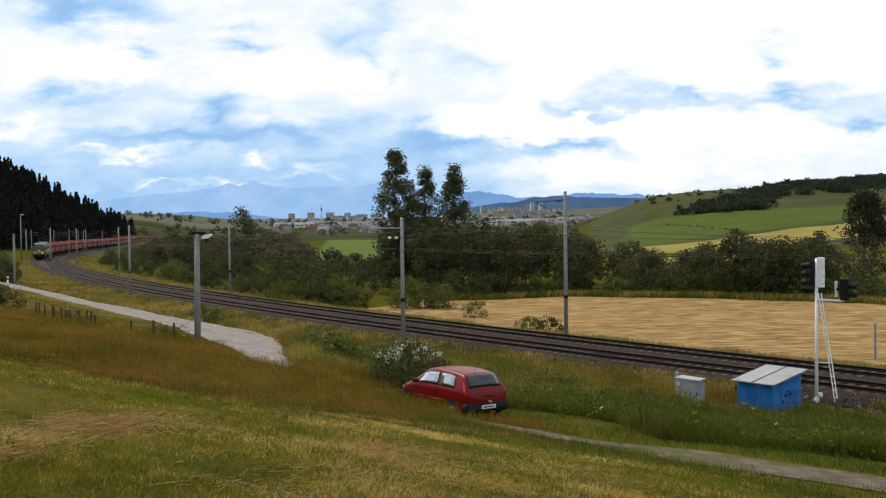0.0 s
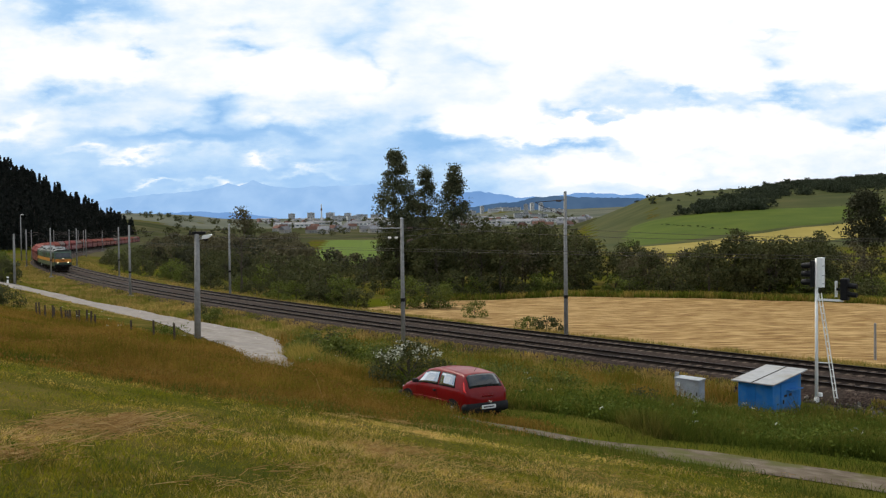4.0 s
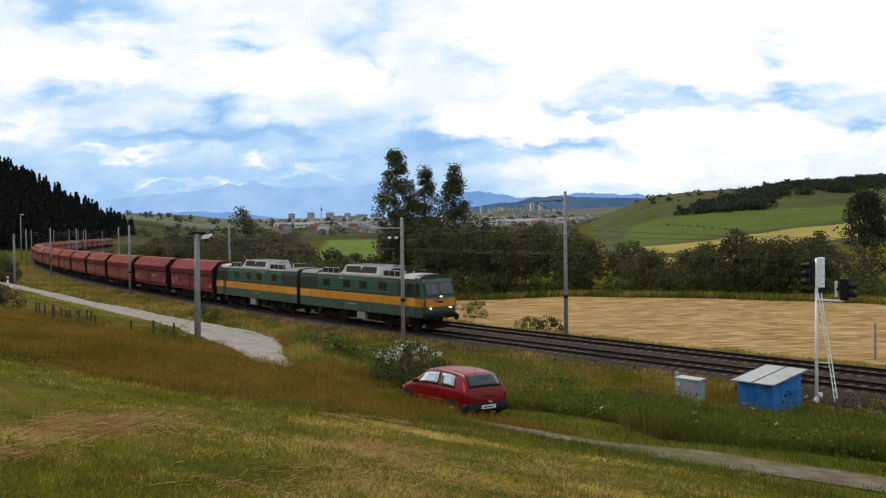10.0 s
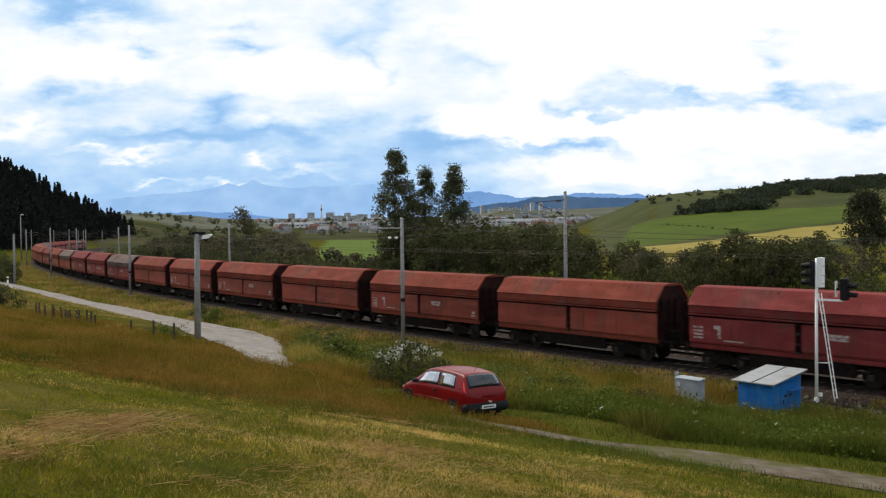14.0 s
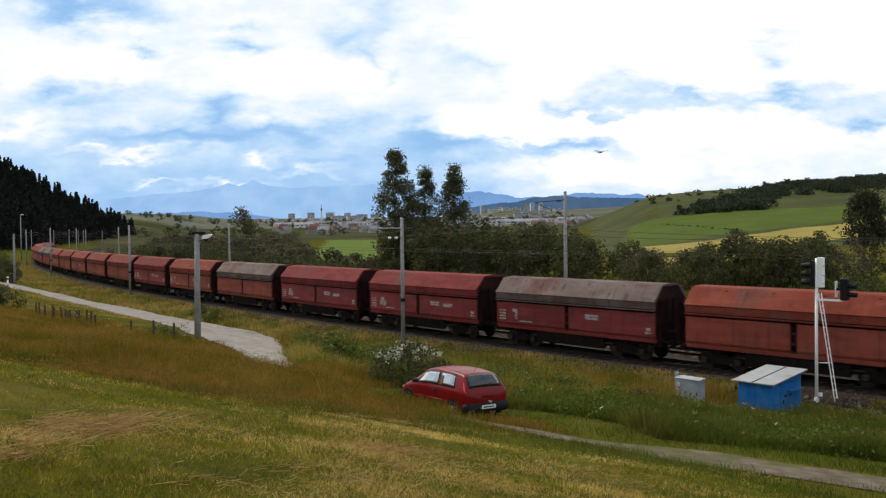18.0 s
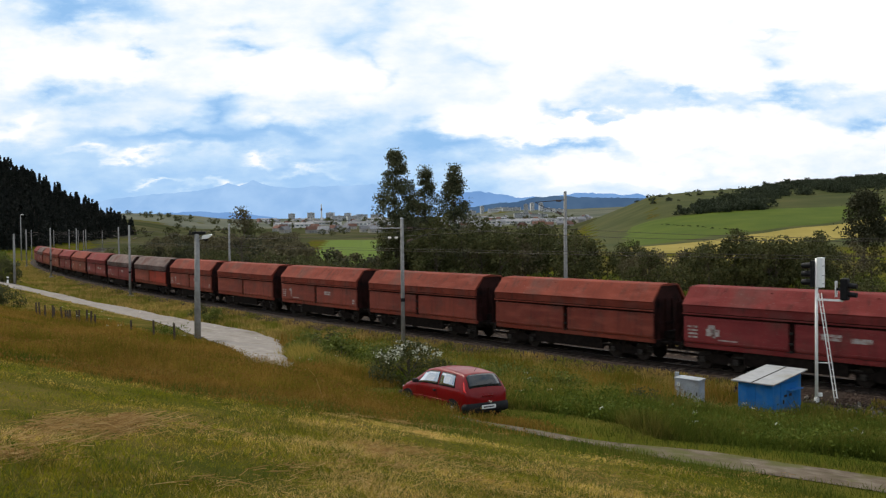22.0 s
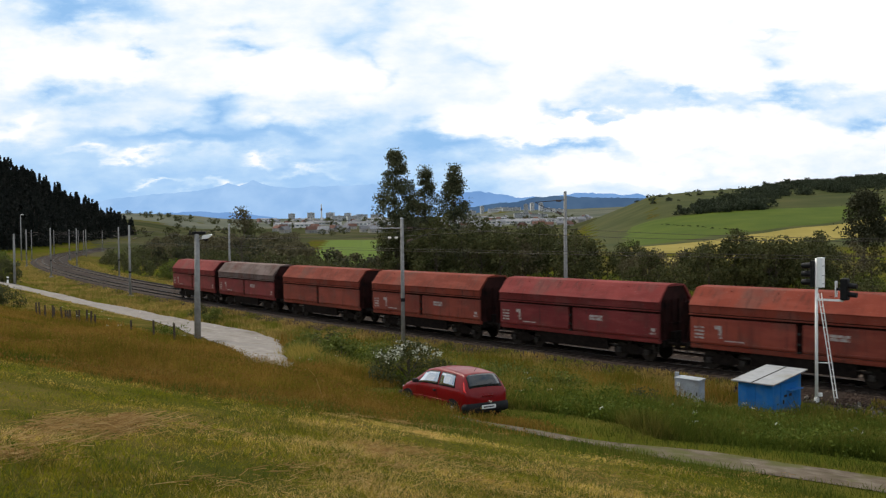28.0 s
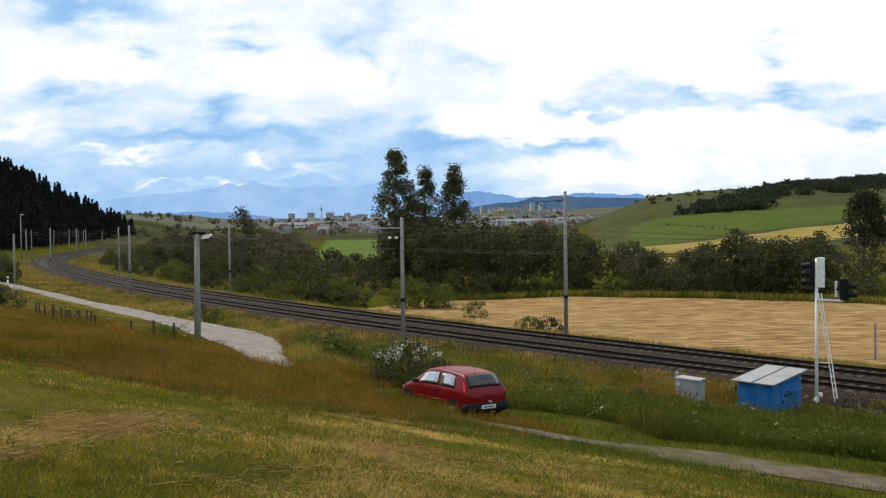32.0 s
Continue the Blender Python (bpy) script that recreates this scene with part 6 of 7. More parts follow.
    part("plate_bar", boxed(-1.950, -1.944, -.18, .20, .435, .475), CAR_PLASTIC, plate, "dark bar")
    part("wiper", rodded((-1.80, .0, 1.03), (-1.72, -.26, 1.12), .013, sides=6), BLACK, glass)
    part("hatch_handle", boxed(-1.90, -1.84, -.22, .22, .74, .80, bevel=.015), CAR_RED, body)
    part("aerial", rodded((-1.2, 0, 1.42), (-1.45, 0, 1.70), .006, sides=5), BLACK, body)


hatchback()

# ---- town, far houses, mountains ----
PANEL = surface("panel_block", [(.50, .49, .48), (.64, .63, .61)], .05, 4, .8, per_piece=.2)
PLASTER = surface("plaster", [(.26, .245, .22), (.38, .36, .33)], .1, 4, .85, per_piece=.2)
TILE = surface("roof_tile", [(.105, .058, .045), (.15, .080, .062)], .4, 4, .85, per_piece=.3)
SLATE = surface("grey_roofing", [(.14, .14, .15), (.22, .22, .23)], .3, 4, .85, per_piece=.3)
FAR_GLASS = surface("far_windows", [(.045, .06, .075), (.09, .11, .13)], .3, 3, .3)


def tower_block(storeys, bays, label, wide=3.2):
    h, l = storeys * 2.9, bays * wide
    t = empty("apartment_block", label, "apartment block", "blocks of the town")
    part("wall", boxed(-l / 2, l / 2, -6, 6, -4, h), PANEL, t)
    part("roof", boxed(-l / 2 - .2, l / 2 + .2, -6.2, 6.2, h, h + .5), SLATE, t)
    part("lift_house", boxed(-2.5, 2.5, -2, 2, h + .5, h + 3), PANEL, t)
    for k in range(storeys):
        part("glazing", boxed(-l / 2 + .8, l / 2 - .8, -6.06, -6.0, k * 2.9 + 1.0, k * 2.9 + 2.4), FAR_GLASS, t)
    return t


def far_house(label, roof_mat, l=11, w=8, h=4.5):
    t = empty("house", label, "house", "houses of the valley")
    part("wall", boxed(-l / 2, l / 2, -w / 2, w / 2, -2, h), PLASTER, t)
    part("roof", prism(bmesh.new(), [(-w / 2 - .5, h - .2), (0, h + 3.6), (w / 2 + .5, h - .2)], -l / 2 - .4, l / 2 + .4), roof_mat, t)
    for x in (-3.2, 0, 3.2):
        part("window", boxed(x - .6, x + .6, -w / 2 - .05, -w / 2 + .02, 1.2, 2.6), FAR_GLASS, t)
    part("chimney", boxed(1.5, 2.3, .4, 1.2, h + 2, h + 4.4), PLASTER, t)
    return t


def far_shed():
    t = empty("shed_building", "long pale industrial shed in the town", "shed", "sheds of the town")
    part("wall", boxed(-30, 30, -12, 12, -3, 6), PANEL, t)
    part("roof", prism(bmesh.new(), [(-12.5, 6), (0, 8.5), (12.5, 6)], -30.5, 30.5), SLATE, t)
    for k in range(8):
        part("window", boxed(-27 + k * 7, -22.5 + k * 7, -12.1, -12.0, 2.5, 4.5), FAR_GLASS, t)
    return t


def put(ob, x, y, turn=0.0):
    m = pose(x, y, ground_z(x, y), 0, 0, turn)
    if ob.get("planted"):
        ob = copy_thing(ob, m)
    ob["planted"] = 1
    ob.matrix_basis = m
    return ob


def make_town():
    rng = np.random.default_rng(31)
    blocks = [tower_block(8, 9, "tall pale prefabricated apartment block in the far town"), tower_block(5, 14, "long pale apartment block in the far town"), tower_block(11, 5, "pale tower block in the far town")]
    sheds, homes = far_shed(), [far_house("small house with a red tiled roof", TILE), far_house("small pale house with a grey roof", SLATE)]
    for u in (-.172, -.15, -.128, -.108, -.092, -.075, .022, .033, .045, .058, .066, .074, .083, .095, .102, .112, .121, .133):
        y = rng.uniform(3100, 3900)
        put(blocks[rng.integers(0, 3) if u > 0 else rng.integers(0, 2)], u * y, y, rng.uniform(-30, 30))
    for u in (-.17, -.135, -.088, -.07, .015, .05, .08, .10, .125, .15):
        y = rng.uniform(1350, 1700)
        put(sheds, u * y, y, rng.uniform(-25, 25))
    for _ in range(24):
        y = rng.uniform(850, 1350)
        put(homes[rng.integers(0, 2)], rng.uniform(-.19, -.05) * y, y, rng.uniform(-60, 60))
    for _ in range(26):
        y = rng.uniform(1000, 1600)
        put(homes[rng.integers(0, 2)], rng.uniform(.0, .17) * y, y, rng.uniform(-60, 60))
    for _ in range(44):
        y = rng.uniform(1700, 3000)
        put(homes[rng.integers(0, 2)], (rng.uniform(-.21, -.05) if rng.uniform() < .55 else rng.uniform(.02, .13)) * y, y, rng.uniform(-60, 60))
    for u in (-.20, -.16, -.118, -.10, -.082, .025, .04, .062, .09, .11):
        y = rng.uniform(2100, 2800)
        put(blocks[1] if rng.uniform() < .6 else sheds, u * y, y, rng.uniform(-30, 30))
    copse = far_tree("far_tree", "dark tree clump by the far town", "tree", "far trees", 95, 11, .25, 11, 16, dome_shape(11, 6, .08), 1.6, 1.25, SCRUB_LEAF)
    for _ in range(190):
        y = rng.uniform(620, 2600)
        plant(copse, rng.uniform(-.36, .15) * y, y, rng.uniform(.35, .75) * (1 + .5 * (y > 1500)), rng=rng)
    plant(copse, -155, 700, 1.25, rng=rng)
    plant(copse, -168, 760, .9, rng=rng)
    t = empty("smokestack", "thin red and white chimney of the far town", "chimney")
    t.matrix_basis = pose(-.138 * 2300, 2300, ground_z(-.138 * 2300, 2300))
    part("shaft", rodded((0, 0, -2), (0, 0, 46), 2.4, 1.6, sides=12), PANEL, t)
    part("band", rodded((0, 0, 30), (0, 0, 36), 2.05, 1.95, sides=12), TILE, t)


make_town()


def ridge(name, y, knots, jag, material, label, depth, seed, floor=-20):
    """A mountain ridge: knots of (x over y, height), roughened, with spurs falling towards the valley."""
    rng = np.random.default_rng(seed)
    u = np.linspace(knots[0][0], knots[-1][0], 220)
    crest = np.interp(u, [a for a, _ in knots], [b for _, b in knots])
    rough = sum(np.interp(u, np.linspace(u[0], u[-1], k), rng.normal(size=k)) * jag / (1 + i) for i, k in enumerate((24, 55, 120)))
    crest = np.maximum(crest + rough * np.clip(crest / 120, 0, 1), floor + 4)
    rows = 14
    spur = np.interp(u, np.linspace(u[0], u[-1], 40), rng.normal(size=40))
    verts = []
    for r in range(rows):
        f = r / (rows - 1)
        z = floor + (crest - floor) * (1 - (1 - f) ** 1.4) * (1 - .10 * np.sin(f * 3.14) * spur)
        yy = y - depth * (1 - f)
        verts.append(np.stack([u * y, np.full_like(u, yy), z], 1))
    verts.append(np.stack([u * y, np.full_like(u, y + depth * .2), np.full_like(u, floor)], 1))
    tagged(new(name, mesh_of(name, np.concatenate(verts), grid_faces(rows + 1, len(u)), material, True)), label, "mountains", kind="structure")


# the haze over the ridges is in these emission colours
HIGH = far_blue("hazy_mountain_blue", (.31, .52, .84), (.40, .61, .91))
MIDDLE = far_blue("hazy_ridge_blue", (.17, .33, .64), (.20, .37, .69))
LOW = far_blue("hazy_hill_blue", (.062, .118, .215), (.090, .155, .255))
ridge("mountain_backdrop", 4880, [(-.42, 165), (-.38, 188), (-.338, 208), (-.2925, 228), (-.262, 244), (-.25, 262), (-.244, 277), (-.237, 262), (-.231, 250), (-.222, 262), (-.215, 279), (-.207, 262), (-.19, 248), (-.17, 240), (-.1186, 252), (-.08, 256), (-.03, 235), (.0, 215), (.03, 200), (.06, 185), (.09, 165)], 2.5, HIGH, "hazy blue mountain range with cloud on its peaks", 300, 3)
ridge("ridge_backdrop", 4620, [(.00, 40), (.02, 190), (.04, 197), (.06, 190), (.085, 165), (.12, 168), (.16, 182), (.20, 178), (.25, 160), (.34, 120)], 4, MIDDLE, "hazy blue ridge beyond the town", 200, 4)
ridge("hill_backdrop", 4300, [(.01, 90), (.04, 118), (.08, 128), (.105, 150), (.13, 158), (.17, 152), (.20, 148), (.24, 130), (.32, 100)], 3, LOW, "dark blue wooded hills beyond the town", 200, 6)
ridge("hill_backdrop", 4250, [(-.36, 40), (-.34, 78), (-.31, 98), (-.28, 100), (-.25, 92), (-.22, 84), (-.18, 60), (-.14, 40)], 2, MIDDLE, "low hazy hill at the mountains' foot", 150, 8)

# ---- grass ----
MOWN = sward("mown_grass", ((.106, .110, .007), (.215, .198, .012)), ((.33, .225, .036), (.58, .40, .100)), .38)
TALL = sward("tall_brown_grass", ((.092, .086, .009), (.158, .124, .016)), ((.165, .096, .017), (.290, .170, .042)), .48, .30)
WEEDS = sward("green_weeds", ((.080, .104, .013), (.160, .176, .026)), ((.185, .150, .028), (.34, .24, .066)), .46, .45)
RANK = sward("rank_green_grass", ((.048, .070, .010), (.098, .116, .018)), ((.100, .100, .018), (.17, .142, .036)), .30, .40)
VERGE = sward("dry_verge_grass", ((.097, .110, .016), (.185, .175, .030)), ((.215, .145, .038), (.41, .29, .10)), .54, .35)
DRY = sward("dry_mown_grass", ((.20, .175, .024), (.32, .25, .050)), ((.43, .28, .085), (.66, .46, .19)), .62)
SEED = surface("seed_heads", [(.15, .080, .014), (.23, .13, .03)], .5, 5, .9, per_island=[(.11, .066, .012), (.19, .105, .022), (.28, .17, .05)], translucent=.3)
STUBBLE_STRAW = surface("stubble_stalks", [(.22, .130, .046), (.38, .255, .110)], .6, 6, .9, per_island=[(.16, .09, .03), (.28, .172, .064), (.40, .275, .122), (.50, .365, .17)])
WEED_LEAF = surface("weed_leaves", [(.046, .072, .009), (.105, .128, .020)], .5, 5, .8, per_island=[(.034, .056, .007), (.072, .100, .014), (.13, .148, .030)], translucent=.25, spec=.05)
STRAW = surface("cut_straw", [(.33, .185, .06), (.46, .285, .11)], 3, 5, .9, per_island=[(.15, .08, .025), (.33, .195, .065), (.45, .29, .11), (.58, .41, .18)])


def mown_edge(s):
    return np.interp(s, (-40, -14, -11, -8, -5, -3, 30), (20.5, 23.2, 26.6, 28.6, 31.2, 33.6, 50))


def sown(rng, count, keep, y0, y1, power=1.0):
    """Places in the plan, denser nearby, that keep(s, n, x, y) lets through."""
    got = []
    total = 0
    while total < count:
        f = rng.uniform(size=60000)
        y = y0 * (y1 / y0) ** (f ** power)
        x = y * rng.uniform(-.56, .56, 60000)
        s, n = along(x, y)
        ok = keep(s, n, x, y)
        got.append(np.stack([x[ok], y[ok]], 1))
        total += ok.sum()
        if len(got) > 60:
            break
    return np.concatenate(got)[:count]


def blades(name, rng, xy, height, width, lean, material, label, sink=.02, patch=None, plain=False):
    """Grass blades in two bends each, broader the farther they stand together in tufts."""
    k = len(xy)
    z = lie(xy[:, 0], xy[:, 1]) - sink
    sn_ = along(xy[:, 0], xy[:, 1])[1]
    z = np.where((sn_ < 3.05) & (sn_ > 1.6), np.interp(sn_, (1.75, 2.5, 3.05), (-.06, -.37, -.62)), z)
    far = np.hypot(xy[:, 0], xy[:, 1])
    h = height * rng.uniform(.45, 1.25, k)
    if patch is not None:
        h = h * patch(xy[:, 0], xy[:, 1])
    w = width * np.maximum(1, far / 14) * rng.uniform(.6, 1.4, k)
    a, b = rng.uniform(0, 6.283, k), rng.uniform(0, 6.283, k)
    bend = lean * h * rng.uniform(.2, 1.2, k)
    p = np.stack([xy[:, 0], xy[:, 1], z], 1)
    side = np.stack([np.cos(a), np.sin(a), np.zeros(k)], 1) * w[:, None] / 2
    to = np.stack([np.cos(b), np.sin(b), np.zeros(k)], 1) * bend[:, None]
    up = np.stack([np.zeros(k), np.zeros(k), h], 1)
    mid = p + up * .6 + to * .35
    tip = p + up + to
    if plain:
        verts = np.stack([p - side * 1.2, p + side * 1.2, tip], 1).reshape(-1, 3)
        return tagged(new(name, mesh_of(name, verts, np.arange(3 * k).reshape(-1, 3), material)), label, "grass", kind="stuff")
    verts = np.stack([p - side, p + side, mid + side * .75, mid - side * .75, tip], 1).reshape(-1, 3)
    i = np.arange(k)[:, None] * 5
    tris = np.concatenate([i + np.array([[0, 1, 2]]), i + np.array([[0, 2, 3]]), i + np.array([[3, 2, 4]])], 0)
    return tagged(new(name, mesh_of(name, verts, tris, material)), label, "grass", kind="stuff")


def tufts(x, y):
    return .55 + .9 * np.clip(.5 + .5 * np.sin(x * 1.3 + 2.1 * np.sin(y * .8)) * np.sin(y * 1.1 + 1.7 * np.sin(x * .6)), 0, 1)


def make_grass():
    rng = np.random.default_rng(7)
    mown = sown(rng, 130000, lambda s, n, x, y: n > mown_edge(s) + rng.normal(size=len(s)) * .8 + np.sin(s * 1.9) * .5, 5.5, 34)
    blades("mown_grass", rng, mown, .062, .008, 1.4, MOWN, "short mown yellowish-green hillside grass", patch=tufts)

    def off_road(s, n, margin=.2):
        mid, w = road_mid(s)
        return abs(n - mid) > w + margin * rng.normal(size=len(s))
    tall = sown(rng, 190000, lambda s, n, x, y: (n < mown_edge(s) + rng.normal(size=len(s)) * 1.1 + np.sin(s * 1.9) * .5) & (n > 18.5 + np.maximum(0, 2 - s) * .25) & (s > -8 + rng.uniform(-2, 2, len(s))) & (s < 42) & off_road(s, n) & ~((s > -6.5) & (s < 1.5) & (n > 18.6) & (n < 23.3)), 14, 80)
    blades("tall_grass", rng, tall, .56, .010, .45, TALL, "tall brownish flowering grass", plain=True, patch=lambda x, y: tufts(x * .6, y * .6) * np.interp(along(x, y)[0], (-9.5, -5, 0, 4, 8, 14, 18, 40), (.3, .5, 1.0, .9, .45, .35, .55, .5)) * np.clip(.32 + (mown_edge(along(x, y)[0]) - along(x, y)[1]) * .16, .16, 1))
    shelf = sown(rng, 26000, lambda s, n, x, y: (n < mown_edge(s)) & (n > 16) & (s > -26) & (s < 2) & off_road(s, n), 14, 45)
    blades("shelf_grass", rng, shelf, .17, .010, .7, RANK, "low green grass along the path", patch=tufts)
    weeds = sown(rng, 140000, lambda s, n, x, y: (n > 5.5) & (n < 18.8 - .9 * np.sin(s * .7)) & (s > -24) & (s < 34) & off_road(s, n, .3) & ((s < 12) | (n < np.interp(s, (12, 34), (14, 5)))) & ~((s > -7.9) & (s < -4.2) & (n > 4.4) & (n < 7.4)) & ~((s > -6) & (s < -2.4) & (n > 6.5) & (n < 9.6)), 24, 90)
    lush = along(weeds[:, 0], weeds[:, 1])[0] < -3.0 + rng.normal(size=len(weeds)) * 2.0
    blades("green_weeds", rng, weeds[~lush], .55, .013, .6, WEEDS, "tall green weeds and grass below the railway", plain=True, patch=lambda x, y: tufts(x * .5, y * .5) * (.5 + .6 * tufts(x * 1.7, y * 1.7)))
    blades("rank_grass", rng, weeds[lush], .54, .012, .6, RANK, "rank dark green grass before the hut", plain=True, patch=lambda x, y: tufts(x * .5, y * .5) * (.5 + .6 * tufts(x * 1.7, y * 1.7)))
    dry = sown(rng, 100000, lambda s, n, x, y: (n > 1.95) & (n < 8.5) & (s > -20) & (s < 230) & off_road(s, n, .2) & ~((s > -9) & (s < -3) & (n < 5.6)), 30, 260)
    blades("verge_grass", rng, dry, .40, .014, .5, VERGE, "dry yellow-brown verge grass beside the ballast", plain=True, patch=lambda x, y: tufts(x * .5, y * .5) * np.interp(along(x, y)[1], (1.7, 4.0), (.3, 1)))
    left = sown(rng, 40000, lambda s, n, x, y: (n > 11) & (n < 34) & (s > 40) & (s < 170) & off_road(s, n, .2), 60, 220)
    blades("meadow_grass", rng, left, .13, .014, .5, VERGE, "dry yellow-green meadow grass by the gravel road", plain=True, patch=lambda x, y: tufts(x * .4, y * .4))
    far = sown(rng, 40000, lambda s, n, x, y: (n < -7.0) & (n > -13.5) & (s > -10) & (s < 230), 40, 260)
    blades("far_verge_grass", rng, far, .42, .016, .5, VERGE, "yellow-green grass on the far side of the railway", plain=True, patch=lambda x, y: tufts(x * .5, y * .5))
    straw = sown(rng, 60000, lambda s, n, x, y: (n < -14) & (n > -np.interp(s, (-80, 16, 33, 51, 57), (63, 58, 54, 43, 26))) & (s > -70) & (s < 56) & (np.sin(n * 2.1 + .8 * np.sin(s * .13)) > rng.uniform(-1.1, .9, len(s))), 44, 130)
    blades("field_stubble", rng, straw, .075, .012, 1.6, STUBBLE_STRAW, "cut stalks standing in rows on the field", plain=True)
    edge = sown(rng, 14000, lambda s, n, x, y: (y > 92) & (y < 118) & (abs(n + np.interp(s, (16, 33, 51, 57), (60.5, 56.5, 45, 30))) < 1.6), 90, 120)
    blades("field_edge_grass", rng, edge, .8, .02, .4, WEEDS, "green rough grass along the field's edge", plain=True)
    pale = sown(rng, 34000, lambda s, n, x, y: (n > mown_edge(s) + .2) & (x > -2.0 + rng.normal(size=len(s)) * 1.5) & (x < 4.5 + rng.normal(size=len(s)) * 1.5) & (np.sin(x * 1.1 + 1.5 * np.sin(y * .7)) * np.sin(y * .9 + x * .4) > rng.uniform(-1.1, .8, len(s))), 6, 30)
    blades("dry_mown_grass", rng, pale, .085, .008, .9, DRY, "yellow dry patches in the mown slope", plain=True, patch=tufts)
    brush = sown(rng, 22000, lambda s, n, x, y: (n > 4.5) & (n < 11 + 2 * np.sin(s)) & (s > -5) & (s < 26) & off_road(s, n, .3) & ~((s < -2.4) & (n > 6.5) & (n < 9.6)) & (np.sin(s * .9 + 1.2 * np.sin(n)) > rng.uniform(-1.3, .9, len(s))), 30, 75)
    blades("brown_brush", rng, brush, .75, .013, .45, TALL, "brown seeding grass among the weeds", plain=True, patch=lambda x, y: tufts(x * .5, y * .5))
    tuft = sown(rng, 2000, lambda s, n, x, y: n > mown_edge(s) + .3, 6, 32)
    xy = np.repeat(tuft, 15, 0) + rng.normal(size=(15 * len(tuft), 2)) * .07
    blades("grass_tufts", rng, xy, .10, .008, 1.2, RANK, "darker green tufts in the mown slope", patch=tufts)
    # straw-coloured swaths where the mower turned, and coarse green grass by the path's end
    xy = np.concatenate([np.array([cx, cy]) + rng.normal(size=(k, 2)) * (rx, ry) for cx, cy, rx, ry, k in ((-1.05, 8.6, .45, .9, 7000), (-.75, 12.4, .9, .5, 5000), (-4.6, 9.6, .35, .5, 2600), (.9, 8.2, .6, .5, 3000), (-2.1, 19.2, .25, .12, 900), (-1.6, 18.8, .25, .12, 900), (-1.05, 18.4, .25, .12, 1000), (-.5, 17.85, .25, .12, 900), (.1, 17.2, .25, .12, 800), (3.4, 10.8, .7, .6, 2200))])
    blades("straw_swath", rng, xy[along(xy[:, 0], xy[:, 1])[1] > 23], .075, .007, 1.6, DRY, "pale swaths of dry cut grass on the mown slope", plain=True, patch=tufts)
    xy = sown(rng, 13000, lambda s, n, x, y: (n > mown_edge(s) - .4) & (x / y > .30 + rng.normal(size=len(s)) * .05), 9, 24)
    blades("coarse_grass", rng, xy, .11, .008, 1.0, RANK, "coarse green grass on the slope by the path", plain=True, patch=tufts)
    # reddish seed heads over the tall grass
    pick = tall[rng.integers(0, len(tall), 20000)]
    sp, np_ = along(pick[:, 0], pick[:, 1])
    rise = .56 * tufts(pick[:, 0] * .6, pick[:, 1] * .6) * np.interp(sp, (-9.5, -5, 0, 4, 8, 14, 18, 40), (.3, .5, 1.0, .9, .45, .35, .55, .5)) * np.clip(.32 + (mown_edge(sp) - np_) * .16, .16, 1)
    c = np.stack([pick[:, 0], pick[:, 1], lie(pick[:, 0], pick[:, 1]) + rise * rng.uniform(.75, 1.25, len(pick))], 1)
    v, f = leaf_quads(c, .030, rng)
    tagged(new("seed_heads", mesh_of("seed_heads", v, f, SEED)), "reddish-brown seed heads over the tall grass", "grass", kind="stuff")
    # grass against the flank of the car
    a, b = rng.uniform(-1.9, 2.4, 2600), 1.08 + abs(rng.normal(size=2600)) * .45
    xy = np.stack([.17 - .588 * a - .809 * b, 27.55 + .809 * a - .588 * b], 1)
    blades("flank_grass", rng, xy, .34, .010, .6, TALL, "tall brown grass against the parked car", plain=True, patch=tufts)
    # straw left on the mown slope: thin stalks fallen over one another
    spots = []
    for cx, cy, rx, ry, k in ((-4.45, 12.3, .25, .3, 800), (-4.4, 11.2, .28, .35, 1500), (-4.4, 10.2, .25, .3, 700), (-3.7, 12.2, .4, .4, 200), (-3.1, 12.0, .4, .4, 80), (-4.0, 8.2, .22, .22, 520), (-4.3, 8.9, .25, .25, 200),
                              (-.9, 13.0, .35, .5, 900), (-.3, 13.8, .4, .4, 260), (-.8, 11.6, .5, .7, 420), (-1.3, 9.6, .35, .5, 330), (.2, 11.1, .4, .6, 170), (-2.0, 7.9, .3, .3, 90), (-1.5, 19.7, .6, .10, 500), (-.5, 19.7, .5, .12, 700),
                              (.3, 20.1, .5, .15, 220), (4.6, 18.1, .9, .3, 260), (6.4, 19.4, .7, .2, 200), (1.4, 13.5, .8, .8, 260), (3.0, 14.0, 1.2, 1.0, 260), (0, 14, 4, 4, 500)):
        spots.append(np.array([cx, cy]) + rng.normal(size=(k, 2)) * (rx, ry))
    xy = np.concatenate([p[np.clip(.5 + .5 * np.sin(p[:, 0] * 7 + 2 * np.sin(p[:, 1] * 4)) * np.sin(p[:, 1] * 6), 0, 1) ** 1.5 > rng.uniform(.05, .75, len(p))] for p in spots])
    k = len(xy)
    a, l = rng.normal(.4, 1.5, k), rng.uniform(.05, .25, k) * rng.uniform(.5, 1.3, k)
    z = lie(xy[:, 0], xy[:, 1]) + rng.uniform(.015, .075, k)
    d = np.stack([np.cos(a) * l, np.sin(a) * l, rng.normal(0, .16, k) * l], 1)
    w = np.stack([-np.sin(a) * .3, np.cos(a) * .3, np.full(k, .8)], 1) * rng.uniform(.002, .005, (k, 1))
    p = np.stack([xy[:, 0], xy[:, 1], z], 1)
